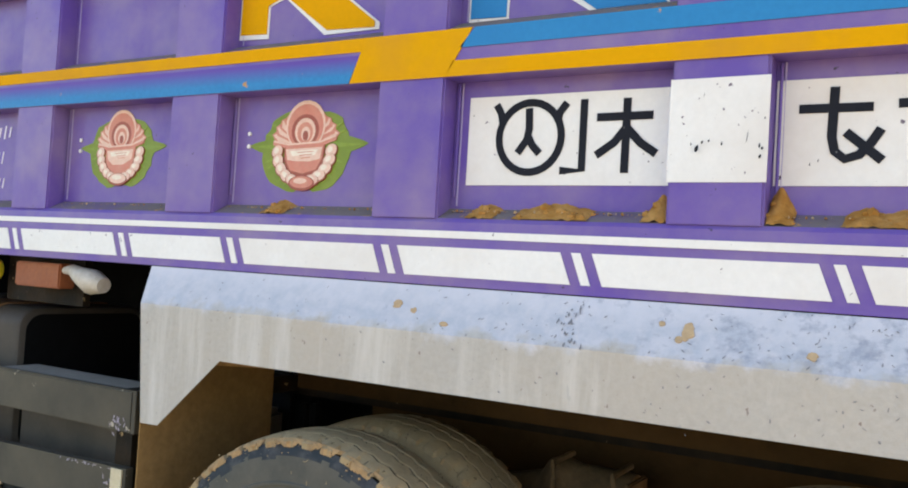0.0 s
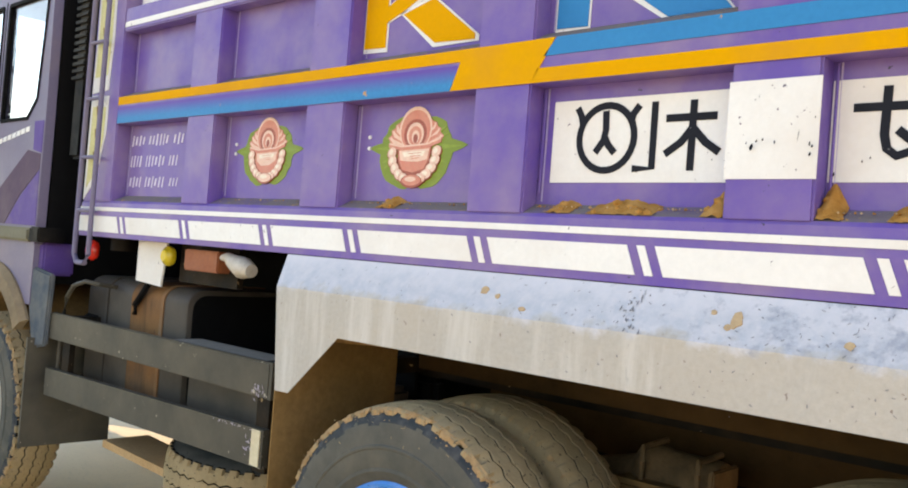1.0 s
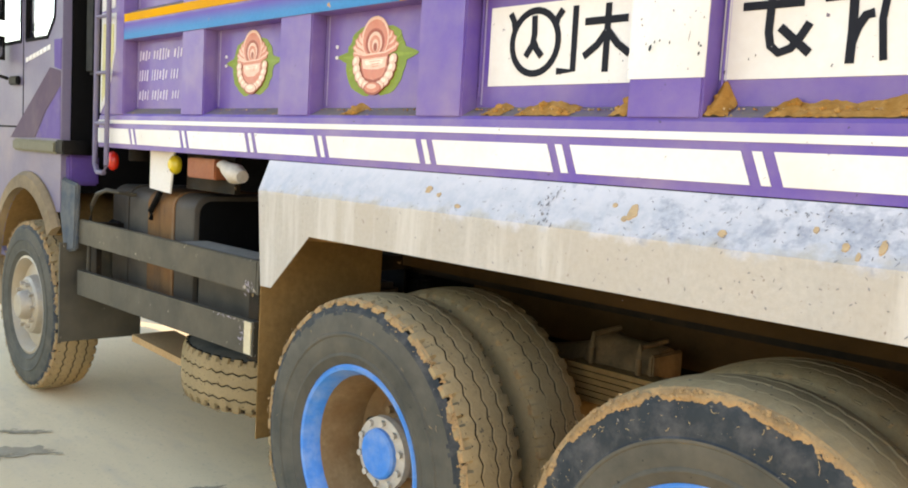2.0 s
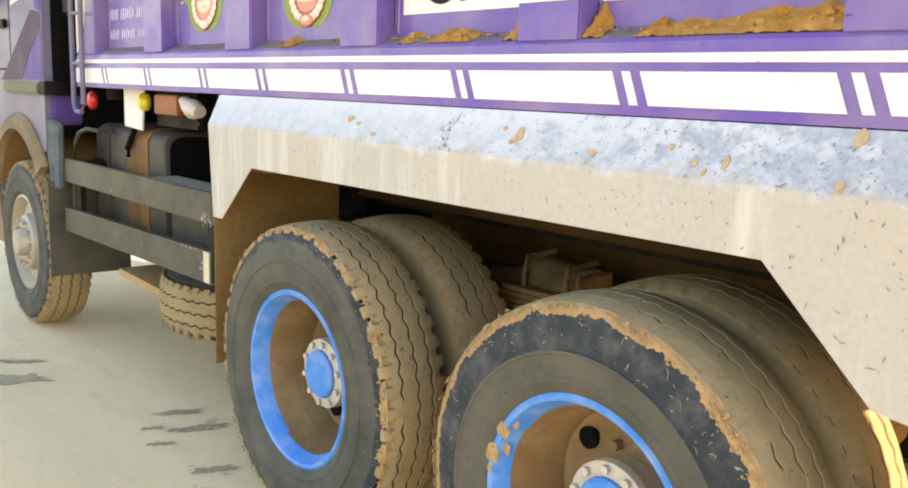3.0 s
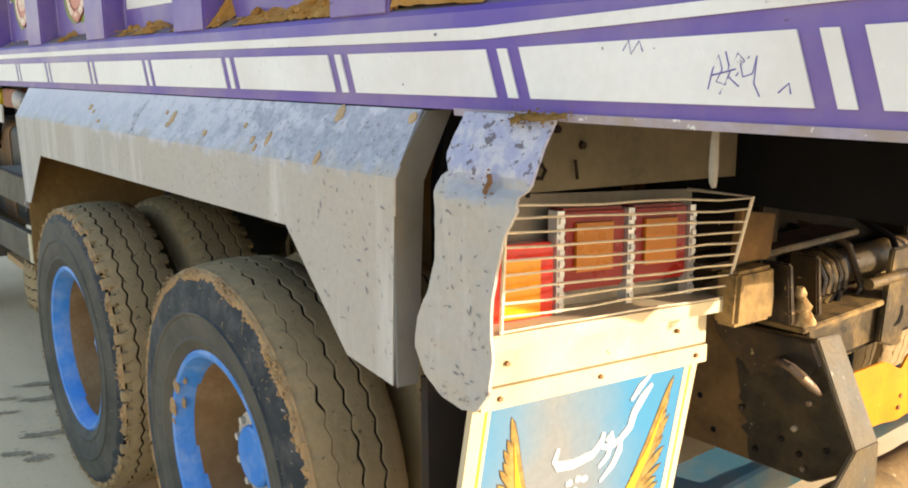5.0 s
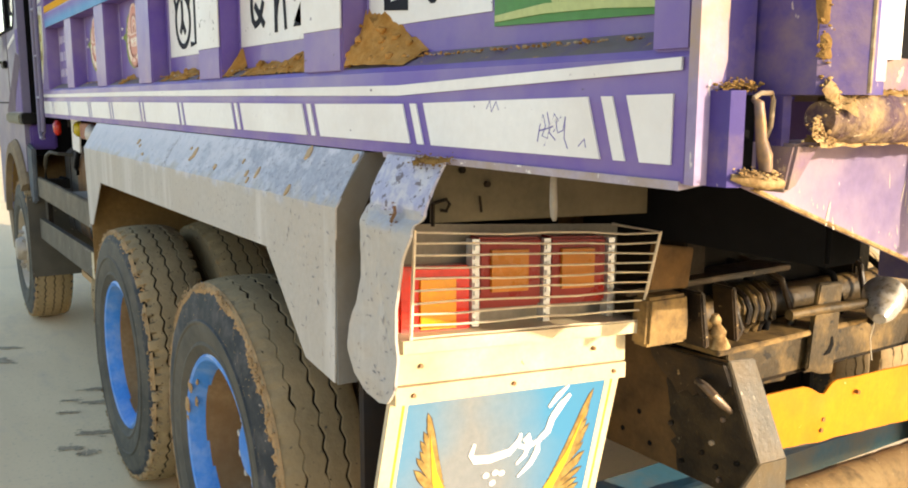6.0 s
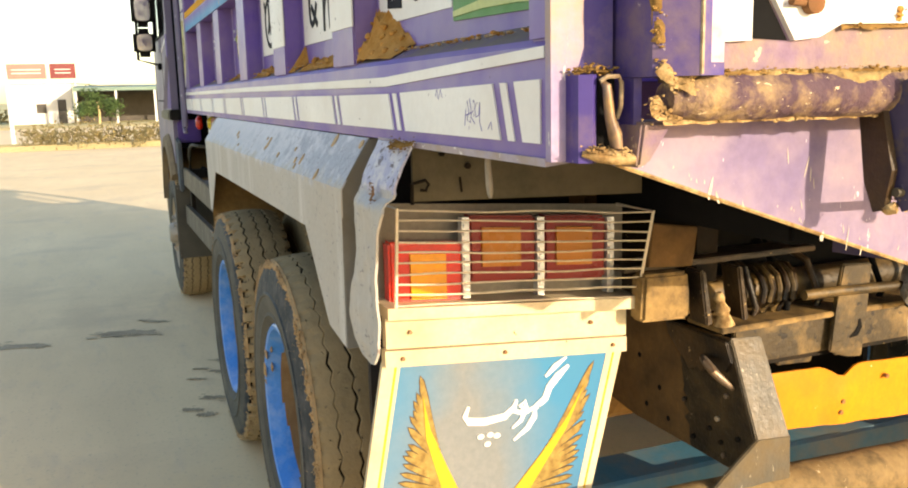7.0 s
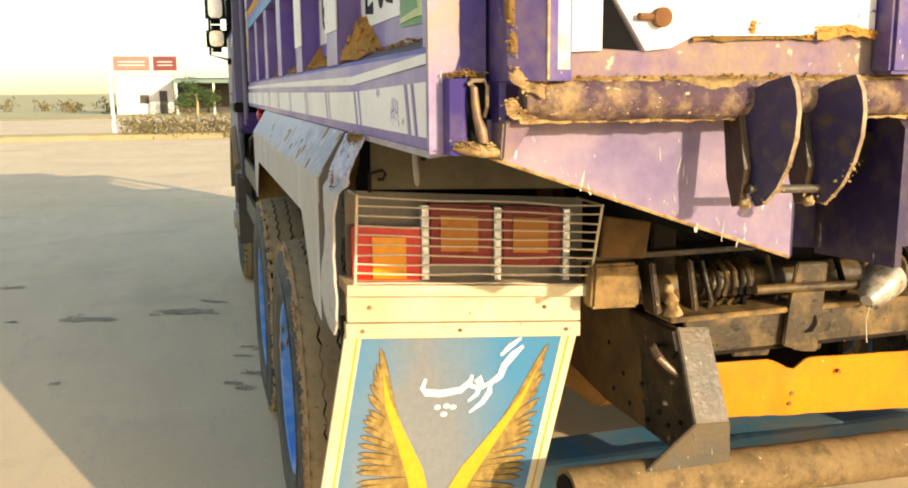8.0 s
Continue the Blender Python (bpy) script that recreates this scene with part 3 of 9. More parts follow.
AXLE_PLAN = plan((0.958, 0, 0, -0.05), (0, 1.035, 0, -0.195), (0, 0, 1.015, -0.03))
REAR_PLAN = plan((1.083, 0.0117, 0, -0.3105), (0.0166, 1.0514, 0, -0.2718), (0, 0.0089, 1.0706, -0.1595))
GATE_PLAN = plan((1.129, 0.0122, 0, -0.417), (0, 1.052, 0, -0.2363), (0, 0, 1.079, -0.1199))


def part(name, bm, mat, parent=None, label="", at=None, smooth=False):
    """Links a bmesh as one mesh object under parent. at: its own origin; the bmesh is in world metres unless local to it."""
    if PLAN is not None:
        bm.transform(PLAN)
    if at is None:
        if bm.verts:
            xs = [v.co for v in bm.verts]
            c = Vector(((min(v.x for v in xs) + max(v.x for v in xs)) / 2, (min(v.y for v in xs) + max(v.y for v in xs)) / 2, min(v.z for v in xs)))
        else:
            c = Vector((0, 0, 0))
        bmesh.ops.translate(bm, verts=bm.verts, vec=-c)
    else:
        c = Vector(at)
    bmesh.ops.recalc_face_normals(bm, faces=bm.faces)
    me = bpy.data.meshes.new(name)
    bm.to_mesh(me)
    bm.free()
    for k in (mat if isinstance(mat, (list, tuple)) else [mat]):
        me.materials.append(M[k])
    if smooth:
        for p in me.polygons:
            p.use_smooth = True
        me.set_sharp_from_angle(angle=radians(38))
    return place(name, me, c, parent, label)


def place(name, me, c, parent=None, label=""):
    ob = new(name, me)
    c = Vector(c)
    ORIGIN[ob] = c
    if parent is not None:
        ob.parent = parent
        ob.location = c - ORIGIN[parent]
    else:
        ob.location = c
    if label:
        ob["label"] = label
    return ob


def empty(name, c, label, category, group="", kind=""):
    ob = new(name)
    ob.empty_display_size = 0.2
    ob.location = c
    ORIGIN[ob] = Vector(c)
    return tagged(ob, label, category, group, kind)


def hexa(bm, pts, mi=0):
    """Eight corners: bottom four round, then top four round."""
    v = [bm.verts.new(p) for p in pts]
    for f in ((0, 3, 2, 1), (4, 5, 6, 7), (0, 1, 5, 4), (1, 2, 6, 5), (2, 3, 7, 6), (3, 0, 4, 7)):
        bm.faces.new([v[i] for i in f]).material_index = mi
    return v


def box(bm, x0, x1, y0, y1, z0, z1, bevel=0.0, mi=0):
    if bevel:
        tmp = bmesh.new()
        hexa(tmp, [(x0, y0, z0), (x1, y0, z0), (x1, y1, z0), (x0, y1, z0), (x0, y0, z1), (x1, y0, z1), (x1, y1, z1), (x0, y1, z1)], mi)
        bmesh.ops.bevel(tmp, geom=tmp.edges[:], offset=bevel, segments=2, affect="EDGES")
        join(bm, tmp)
    else:
        hexa(bm, [(x0, y0, z0), (x1, y0, z0), (x1, y1, z0), (x0, y1, z0), (x0, y0, z1), (x1, y0, z1), (x1, y1, z1), (x0, y1, z1)], mi)
    return bm


def join(bm, other):
    me = bpy.data.meshes.new("join")
    other.to_mesh(me)
    other.free()
    bm.from_mesh(me)
    bpy.data.meshes.remove(me)
    return bm


def prism(bm, poly, axis, a, b, mi=0):
    """A polygon drawn in the plane across axis ('y': x,z pairs; 'x': y,z pairs; 'z': x,y pairs), from a to b along it."""
    def at(p, k):
        return {"y": (p[0], k, p[1]), "x": (k, p[0], p[1]), "z": (p[0], p[1], k)}[axis]
    A = [bm.verts.new(at(p, a)) for p in poly]
    B = [bm.verts.new(at(p, b)) for p in poly]
    n = len(poly)
    bm.faces.new(A).material_index = mi
    bm.faces.new(B[::-1]).material_index = mi
    for i in range(n):
        bm.faces.new((A[i], B[i], B[(i + 1) % n], A[(i + 1) % n])).material_index = mi
    return bm


def stroke(bm, pts, w, axis, a, b, mi=0, taper=None):
    """A brush stroke of width w along the points, as prism pieces."""
    P = [Vector(p) for p in pts]
    L, R = [], []
    for i, p in enumerate(P):
        d = (P[min(i + 1, len(P) - 1)] - P[max(i - 1, 0)]).normalized()
        k = w / 2 * (taper[i] if taper else 1)
        s = Vector((-d.y, d.x)) * k
        L.append(p + s)
        R.append(p - s)
    prism(bm, [tuple(p) for p in L + R[::-1]], axis, a, b, mi)
    return bm


def tube(bm, pts, r, seg=10, mi=0, cap=True, radii=None):
    pts = [Vector(p) for p in pts]
    rings = []
    for i, p in enumerate(pts):
        d = (pts[min(i + 1, len(pts) - 1)] - pts[max(i - 1, 0)]).normalized()
        u = d.cross(Vector((0, 0, 1)) if abs(d.z) < 0.9 else Vector((1, 0, 0))).normalized()
        v = d.cross(u)
        k = radii[i] if radii else r
        rings.append([bm.verts.new(p + u * (k * math.cos(2 * math.pi * j / seg)) + v * (k * math.sin(2 * math.pi * j / seg))) for j in range(seg)])
    for a, b in zip(rings, rings[1:]):
        for j in range(seg):
            bm.faces.new((a[j], a[(j + 1) % seg], b[(j + 1) % seg], b[j])).material_index = mi
    if cap:
        bm.faces.new(rings[0][::-1]).material_index = mi
        bm.faces.new(rings[-1]).material_index = mi
    return bm


def lathe(bm, profile, seg=48, mats=None, closed=False):
    """Profile of (radius, y) turned about the y axis; mats: a material index for each span."""
    rings = []
    for r, y in profile:
        if r < 1e-5:
            rings.append([bm.verts.new((0, y, 0))])
        else:
            rings.append([bm.verts.new((r * math.cos(2 * math.pi * j / seg), y, r * math.sin(2 * math.pi * j / seg))) for j in range(seg)])
    spans = list(zip(rings, rings[1:])) + ([(rings[-1], rings[0])] if closed else [])
    for k, (a, b) in enumerate(spans):
        mi = mats[k] if mats else 0
        for j in range(seg):
            q = (a[j % len(a)], a[(j + 1) % len(a)], b[(j + 1) % len(b)], b[j % len(b)])
            q = tuple(dict.fromkeys(q))
            if len(q) > 2:
                bm.faces.new(q).material_index = mi
    return bm


def ellipse(cx, cz, rx, rz, n=20, a0=0.0, a1=2 * math.pi, tilt=0.0):
    out = []
    full = abs(a1 - a0 - 2 * math.pi) < 1e-6
    for i in range(n if full else n + 1):
        a = a0 + (a1 - a0) * i / n
        u, v = rx * math.cos(a), rz * math.sin(a)
        out.append((cx + u * math.cos(tilt) - v * math.sin(tilt), cz + u * math.sin(tilt) + v * math.cos(tilt)))
    return out


def lump(bm, c, r, seed, flat=0.5, sub=2):
    """An uneven clod."""
    tmp = bmesh.new()
    bmesh.ops.create_icosphere(tmp, subdivisions=sub, radius=1.0)
    for v in tmp.verts:
        k = 1 + 0.45 * noise.noise(v.co * 1.7 + Vector((seed * 3.1, seed * 1.3, seed))) + 0.2 * noise.noise(v.co * 4.3 + Vector((seed, 0, 0)))
        v.co = Vector((c[0] + v.co.x * r[0] * k, c[1] + v.co.y * r[1] * k, c[2] + v.co.z * r[2] * k))
    return join(bm, tmp)


# ---- setting ----
G = -0.070                              # height of the yard
def sheet(bm, x0, x1, y0, y1, nx, ny, fz):
    g = [[bm.verts.new((x0 + (x1 - x0) * i / nx, y0 + (y1 - y0) * j / ny, fz(x0 + (x1 - x0) * i / nx, y0 + (y1 - y0) * j / ny))) for j in range(ny + 1)] for i in range(nx + 1)]
    for i in range(nx):
        for j in range(ny):
            bm.faces.new((g[i][j], g[i + 1][j], g[i + 1][j + 1], g[i][j + 1]))
    return bm


bm = bmesh.new()
rings = [0, 6, 14, 30, 60, 120, 300, 800, 2500]
last = [bm.verts.new((0, 0, 0))]
for r in rings[1:]:
    ring = [bm.verts.new((r * math.cos(2 * math.pi * k / 48), r * math.sin(2 * math.pi * k / 48), 0)) for k in range(48)]
    for k in range(48):
        if len(last) == 1:
            bm.faces.new((last[0], ring[k], ring[(k + 1) % 48]))
        else:
            bm.faces.new((last[k], ring[k], ring[(k + 1) % 48], last[(k + 1) % 48]))
    last = ring
ground = tagged(part("ground", bm, "ground", at=(0, 0, G)), "wide dusty pale concrete yard with faint stains", "ground", kind="structure")


# ---- dump truck ----
truck = empty("dump_truck", (-1.0, 5.80, G), "purple painted dump truck with blue wheel rims, dusty and worn", "truck")
YS, YR, YC = 4.515, 4.588, 5.80           # side face, recessed panel, middle line
X0, X1 = -2.70, 2.935                   # front and rear of the load body
POSTS = [(-2.70, -2.40), (-1.753, -1.535), (-0.912, -0.692), (-0.071, 0.147), (0.771, 0.990), (1.650, 1.870), (2.86, 2.935)]


def low_b(x): return 1.486
def mid_b(x): return 2.045
def mid_t(x): return 2.175


def bar_between(bm, x0, x1, fb, ft, y0, y1, mi=0, inset=0.0):
    """A rail whose lower and upper edges follow fb and ft; inset draws the top's outer edge inward."""
    return hexa(bm, [(x0, y0, fb(x0)), (x1, y0, fb(x1)), (x1, y1, fb(x1)), (x0, y1, fb(x0)),
                     (x0, y0 + inset, ft(x0)), (x1, y0 + inset, ft(x1)), (x1, y1, ft(x1)), (x0, y1, ft(x0))], mi)


# shell of the load body: two side walls, front wall, floor
bm = bmesh.new()
box(bm, X0 + 0.03, X1 - 0.06, YR, YR + 0.03, 1.50, 3.02)
shell = part("load_body", bm, "purple", truck, "purple painted steel load body with painted panels")
for name, dims in (("far_wall", (X0 + 0.03, X1 - 0.06, 2 * YC - YS - 0.03, 2 * YC - YS, 1.50, 3.02)), ("front_wall", (X0, X0 + 0.05, YS + 0.01, 2 * YC - YS, 1.50, 3.70)),
                   ("floor_plate", (X0 + 0.05, X1 - 0.08, YR + 0.03, 2 * YC - YS - 0.03, 1.51, 1.60))):
    bm = bmesh.new()
    box(bm, *dims)
    part(name, bm, "purple", shell)


def rail_section(x):
    """Outline of the lower rail in y, z, from the bottom up to the recess."""
    return [(YS - 0.004, low_b(x)), (YS - 0.004, 1.595), (YS, 1.655), (YS + 0.010, 1.666), (YR + 0.005, 1.700), (YR + 0.005, low_b(x))]


bm = bmesh.new()
n = 24
secs = [[bm.verts.new((X0 + (X1 - X0) * k / n, y + 0.0012 * noise.noise((k * 0.9, y * 30, z * 4)), z)) for y, z in rail_section(X0 + (X1 - X0) * k / n)] for k in range(n + 1)]
for a, b in zip(secs, secs[1:]):
    for j in range(6):
        bm.faces.new((a[j], a[(j + 1) % 6], b[(j + 1) % 6], b[j])).material_index = 1 if j == 3 else 0
bm.faces.new(secs[0])
bm.faces.new(secs[-1][::-1])
part("lower_rail", bm, ["purple", "ledge"], shell)

bm = bmesh.new()
bar_between(bm, -2.40, 2.86, mid_b, mid_t, YS, YR)
bar_between(bm, -2.40, 2.86, mid_t, lambda x: mid_t(x) + 0.035, YS + 0.002, YR + 0.01, 1, inset=0.066)
part("middle_rail", bm, ["purple", "ledge"], shell)
bm = bmesh.new()
box(bm, -2.40, 2.86, YS, YR, 2.50, 2.615, 0.006)
part("upper_rail", bm, "purple", shell)
bm = bmesh.new()
box(bm, -2.72, 2.95, YS - 0.01, YR + 0.03, 2.96, 3.05, 0.01)
part("top_rail", bm, "purple", shell)
bm = bmesh.new()
box(bm, -2.72, 2.95, 2 * YC - YR - 0.03, 2 * YC - YS + 0.01, 2.96, 3.05, 0.01)
part("top_rail", bm, "purple", shell)
for k, (a, b) in enumerate(POSTS):
    bm = bmesh.new()
    e = 0.003 if 0 < k < 6 else 0.0
    box(bm, a, b, YS + e, YR + 0.005, 1.66, 2.99, 0.006)
    part("post", bm, "purple", shell)
    if 0 < k < 6:
        # thin weld bead on the open side of the post
        bm = bmesh.new()
        tube(bm, [(b + 0.012, YR - 0.004, 1.73), (b + 0.012, YR - 0.004, 2.04)], 0.004, 6)
        part("weld_bead", bm, "purple", shell)


# paint on the side: bands, dashes, stripes
def flat_paint(name, polys, mat, parent, axis="y", face=YS, thick=0.003, label=""):
    bm = bmesh.new()
    for p in polys:
        if axis == "y":
            prism(bm, p, "y", face - thick, face + 0.001)
        else:
            prism(bm, p, "x", face - 0.001, face + thick)
    return part(name, bm, mat, parent, label)


flat_paint("white_line", [[(X0, 1.614), (0, 1.613), (2.15, 1.606), (X1 - 0.01, 1.637), (X1 - 0.01, 1.654), (2.15, 1.627), (0, 1.632), (X0, 1.633)]], "white", shell, face=YS - 0.0035, thick=0.003)
PAIRS = [-2.310, -1.745, -1.147, -0.640, -0.051, 0.516, 1.108, 1.654, 2.174, 2.741]
LEAN = 0.030
edges = [X0 + 0.0] + PAIRS + [X1 + 0.12]


def dash_z(x, top): return 1.588 + 0.022 * max(0.0, x - 2.1) if top else 1.510


for k in range(len(edges) - 1):
    a = edges[k] + (0.083 if k else 0.0)
    b = edges[k + 1]
    la = 0.0 if k == 0 else LEAN
    lb = LEAN
    if k == len(edges) - 2:
        b, lb = X1 - 0.022, 0.0
    flat_paint("dash_panel", [[(a + la, dash_z(a, 0)), (b + lb, dash_z(b, 0)), (b, dash_z(b, 1)), (a, dash_z(a, 1))]], "white", shell, face=YS - 0.0045)
    if k < len(edges) - 2:
        c = edges[k + 1] + 0.029
        flat_paint("dash_tick", [[(c + LEAN, dash_z(c, 0)), (c + LEAN + 0.024, dash_z(c, 0)), (c + 0.024, dash_z(c, 1)), (c, dash_z(c, 1))]], "white", shell, face=YS - 0.004)


def on_mid(x, f): return mid_b(x) + (mid_t(x) - mid_b(x)) * f


def mid_poly(a, b, f0, f1, sa=0.0, sb=0.0):
    return [(a, on_mid(a, f0)), (b, on_mid(b, f0)), (b + sb, on_mid(b + sb, f1)), (a + sa, on_mid(a + sa, f1))]


flat_paint("yellow_band", [mid_poly(-2.395, -0.135, 0.70, 1.0), mid_poly(-0.172, 0.150, 0.01, 0.70, 0.035, 0.055), mid_poly(-0.136, 0.205, 0.70, 1.0, 0, 0.022), mid_poly(0.150, 2.85, 0.01, 0.34, 0.022, 0)], "yellow_stripe", shell)
flat_paint("blue_band", [mid_poly(-2.395, -0.176, 0.01, 0.62, 0, 0.035)], "blue_fade", shell, label="sky blue band fading into purple")
flat_paint("blue_band", [mid_poly(0.190, 2.85, 0.60, 1.0, 0.045, 0)], "blue_stripe", shell)

# white lettering panel across recesses and posts
for a, b, y in ((0.193, 0.770, YR), (0.769, 0.992, YS + 0.003), (0.993, 1.649, YR), (1.648, 1.872, YS + 0.003), (1.873, 2.38, YR)):
    flat_paint("white_panel", [[(a, 1.762), (b, 1.762), (b, 2.001), (a, 2.001)]], "white", shell, face=y, label="white painted sign panel with black characters")


def glyph(name, strokes, w, parent, axis="y", face=YR - 0.003, mat="black_paint"):
    bm = bmesh.new()
    for k, s in enumerate(strokes):
        closed = (Vector(s[0]) - Vector(s[-1])).length < 1e-6
        lift = 0.002 + 0.00025 * k
        if closed:
            c = sum((Vector(p) for p in s[:-1]), Vector((0, 0))) / (len(s) - 1)
            big, small = [[c + (Vector(p) - c) * (1 + d * w / 2 / (Vector(p) - c).length) for p in s] for d in (1, -1)]
            m = len(s) - 1
            loops = [[bm.verts.new((p.x, y, p.y)) for p in row[:m]] for row, y in ((big, face - lift), (small, face - lift), (small, face + 0.001), (big, face + 0.001))]
            for u, v in zip(loops, loops[1:] + loops[:1]):
                for q in range(m):
                    bm.faces.new((u[q], u[(q + 1) % m], v[(q + 1) % m], v[q]))
        else:
            stroke(bm, s, w, axis, face - lift, face + 0.001)
    return part(name, bm, mat, parent)


ring = ellipse(0.378, 1.888, 0.090, 0.092, 30)
glyph("character", [ring + [ring[0]], [(0.276, 1.978), (0.290, 1.955), (0.296, 1.930)], [(0.480, 1.975), (0.462, 1.953), (0.455, 1.927)],
                    [(0.373, 1.965), (0.376, 1.911), (0.370, 1.881), (0.345, 1.847)], [(0.374, 1.890), (0.386, 1.868), (0.408, 1.845)]], 0.0200, shell)
glyph("character", [[(0.527, 1.982), (0.528, 1.801), (0.468, 1.800)]], 0.0200, shell)
glyph("character", [[(0.641, 1.980), (0.641, 1.793)], [(0.563, 1.934), (0.708, 1.935)], [(0.640, 1.905), (0.611, 1.869), (0.565, 1.838)], [(0.643, 1.905), (0.679, 1.867), (0.719, 1.840)]], 0.0205, shell)
glyph("character", [[(1.042, 1.934), (1.193, 1.934)], [(1.115, 1.981), (1.112, 1.870), (1.119, 1.838), (1.140, 1.821), (1.169, 1.830), (1.190, 1.854), (1.210, 1.886)], [(1.140, 1.880), (1.214, 1.817)]], 0.0200, shell)
glyph("character", [[(1.241, 1.939), (1.368, 1.943)], [(1.304, 1.985), (1.308, 1.863), (1.307, 1.790)], [(1.308, 1.835), (1.318, 1.868), (1.334, 1.893), (1.352, 1.897)]], 0.0200, shell)
glyph("character", [[(1.379, 1.968), (1.370, 1.881), (1.379, 1.794)]], 0.016, shell)
glyph("character", [[(1.442, 1.870), (1.471, 1.898), (1.506, 1.870), (1.471, 1.827), (1.438, 1.805), (1.518, 1.805)]], 0.016, shell)
glyph("character", [[(1.975, 1.968), (1.975, 1.805), (2.067, 1.805)]], 0.032, shell)
oval = ellipse(2.17, 1.881, 0.036, 0.076, 18)
glyph("character", [oval + [oval[0]]], 0.022, shell)
glyph("character", [[(2.243, 1.957), (2.296, 1.957), (2.243, 1.805), (2.306, 1.805)]], 0.022, shell)


# dark nicks in the white band on the post and beside it
bm = bmesh.new()
rnd = random.Random(41)
for x, z, y, ln, w in ((0.838, 1.838, YS, 0.010, 0.006), (0.85, 1.852, YS, 0.005, 0.003), (0.865, 1.855, YS, 0.004, 0.003), (0.894, 1.848, YS, 0.005, 0.003), (0.949, 1.862, YS, 0.016, 0.0012), (0.976, 1.842, YS, 0.006, 0.003), (0.982, 1.836, YS, 0.004, 0.004), (0.978, 1.818, YS, 0.006, 0.004),
                       (0.985, 1.903, YS, 0.003, 0.002), (0.850, 1.96, YS, 0.005, 0.0008), (0.825, 1.848, YS, 0.004, 0.002), (1.009, 1.780, YR, 0.006, 0.003), (1.070, 1.809, YR, 0.004, 0.002), (1.087, 1.817, YR, 0.004, 0.002), (1.272, 1.787, YR, 0.005, 0.002), (0.704, 1.82, YR, 0.003, 0.002), (0.21, 1.95, YR, 0.003, 0.002), (1.43, 1.93, YR, 0.004, 0.002)):
    a = 1.3 + rnd.uniform(-0.5, 0.5)
    bm.faces.new([bm.verts.new((x + u * ln * 0.7 * math.cos(a) - v * w * 0.7 * math.sin(a), y - 0.0095, z + u * ln * math.sin(a) + v * w * math.cos(a))) for u, v in ((-1, 0.1), (-0.4, 1), (0.4, 0.7), (1, -0.2), (0.2, -1), (-0.6, -0.7))])
tagged(part("paint_chip", bm, "black_paint", shell), "small dark chips in the white paint", kind="stuff")


# two large painted letters in the upper recesses
def big_letter(polys, mat, label):
    bm = bmesh.new()
    for p in polys:
        c = Vector((sum(q[0] for q in p) / len(p), sum(q[1] for q in p) / len(p)))
        grown = [tuple(Vector(q) + (Vector(q) - c).normalized() * 0.017) for q in p]
        prism(bm, grown, "y", YR - 0.003, YR + 0.001, 0)
    for p in polys:
        prism(bm, p, "y", YR - 0.006, YR + 0.001, 1)
    part("painted_letter", bm, ["white", mat], shell, label)


big_letter([[(-0.683, 2.249), (-0.571, 2.244), (-0.571, 2.504), (-0.683, 2.504)], [(-0.571, 2.334), (-0.490, 2.364), (-0.404, 2.404), (-0.221, 2.504), (-0.343, 2.504), (-0.571, 2.389)],
            [(-0.490, 2.352), (-0.328, 2.236), (-0.148, 2.229), (-0.148, 2.247), (-0.343, 2.389)]], "yellow_stripe", "big orange letter with a white outline")
big_letter([[(0.178, 2.220), (0.288, 2.216), (0.288, 2.504), (0.178, 2.504)], [(0.288, 2.364), (0.387, 2.364), (0.429, 2.294), (0.545, 2.211), (0.728, 2.211), (0.597, 2.364), (0.660, 2.424), (0.639, 2.504), (0.288, 2.504)]], "blue_stripe", "big blue letter with a white outline")


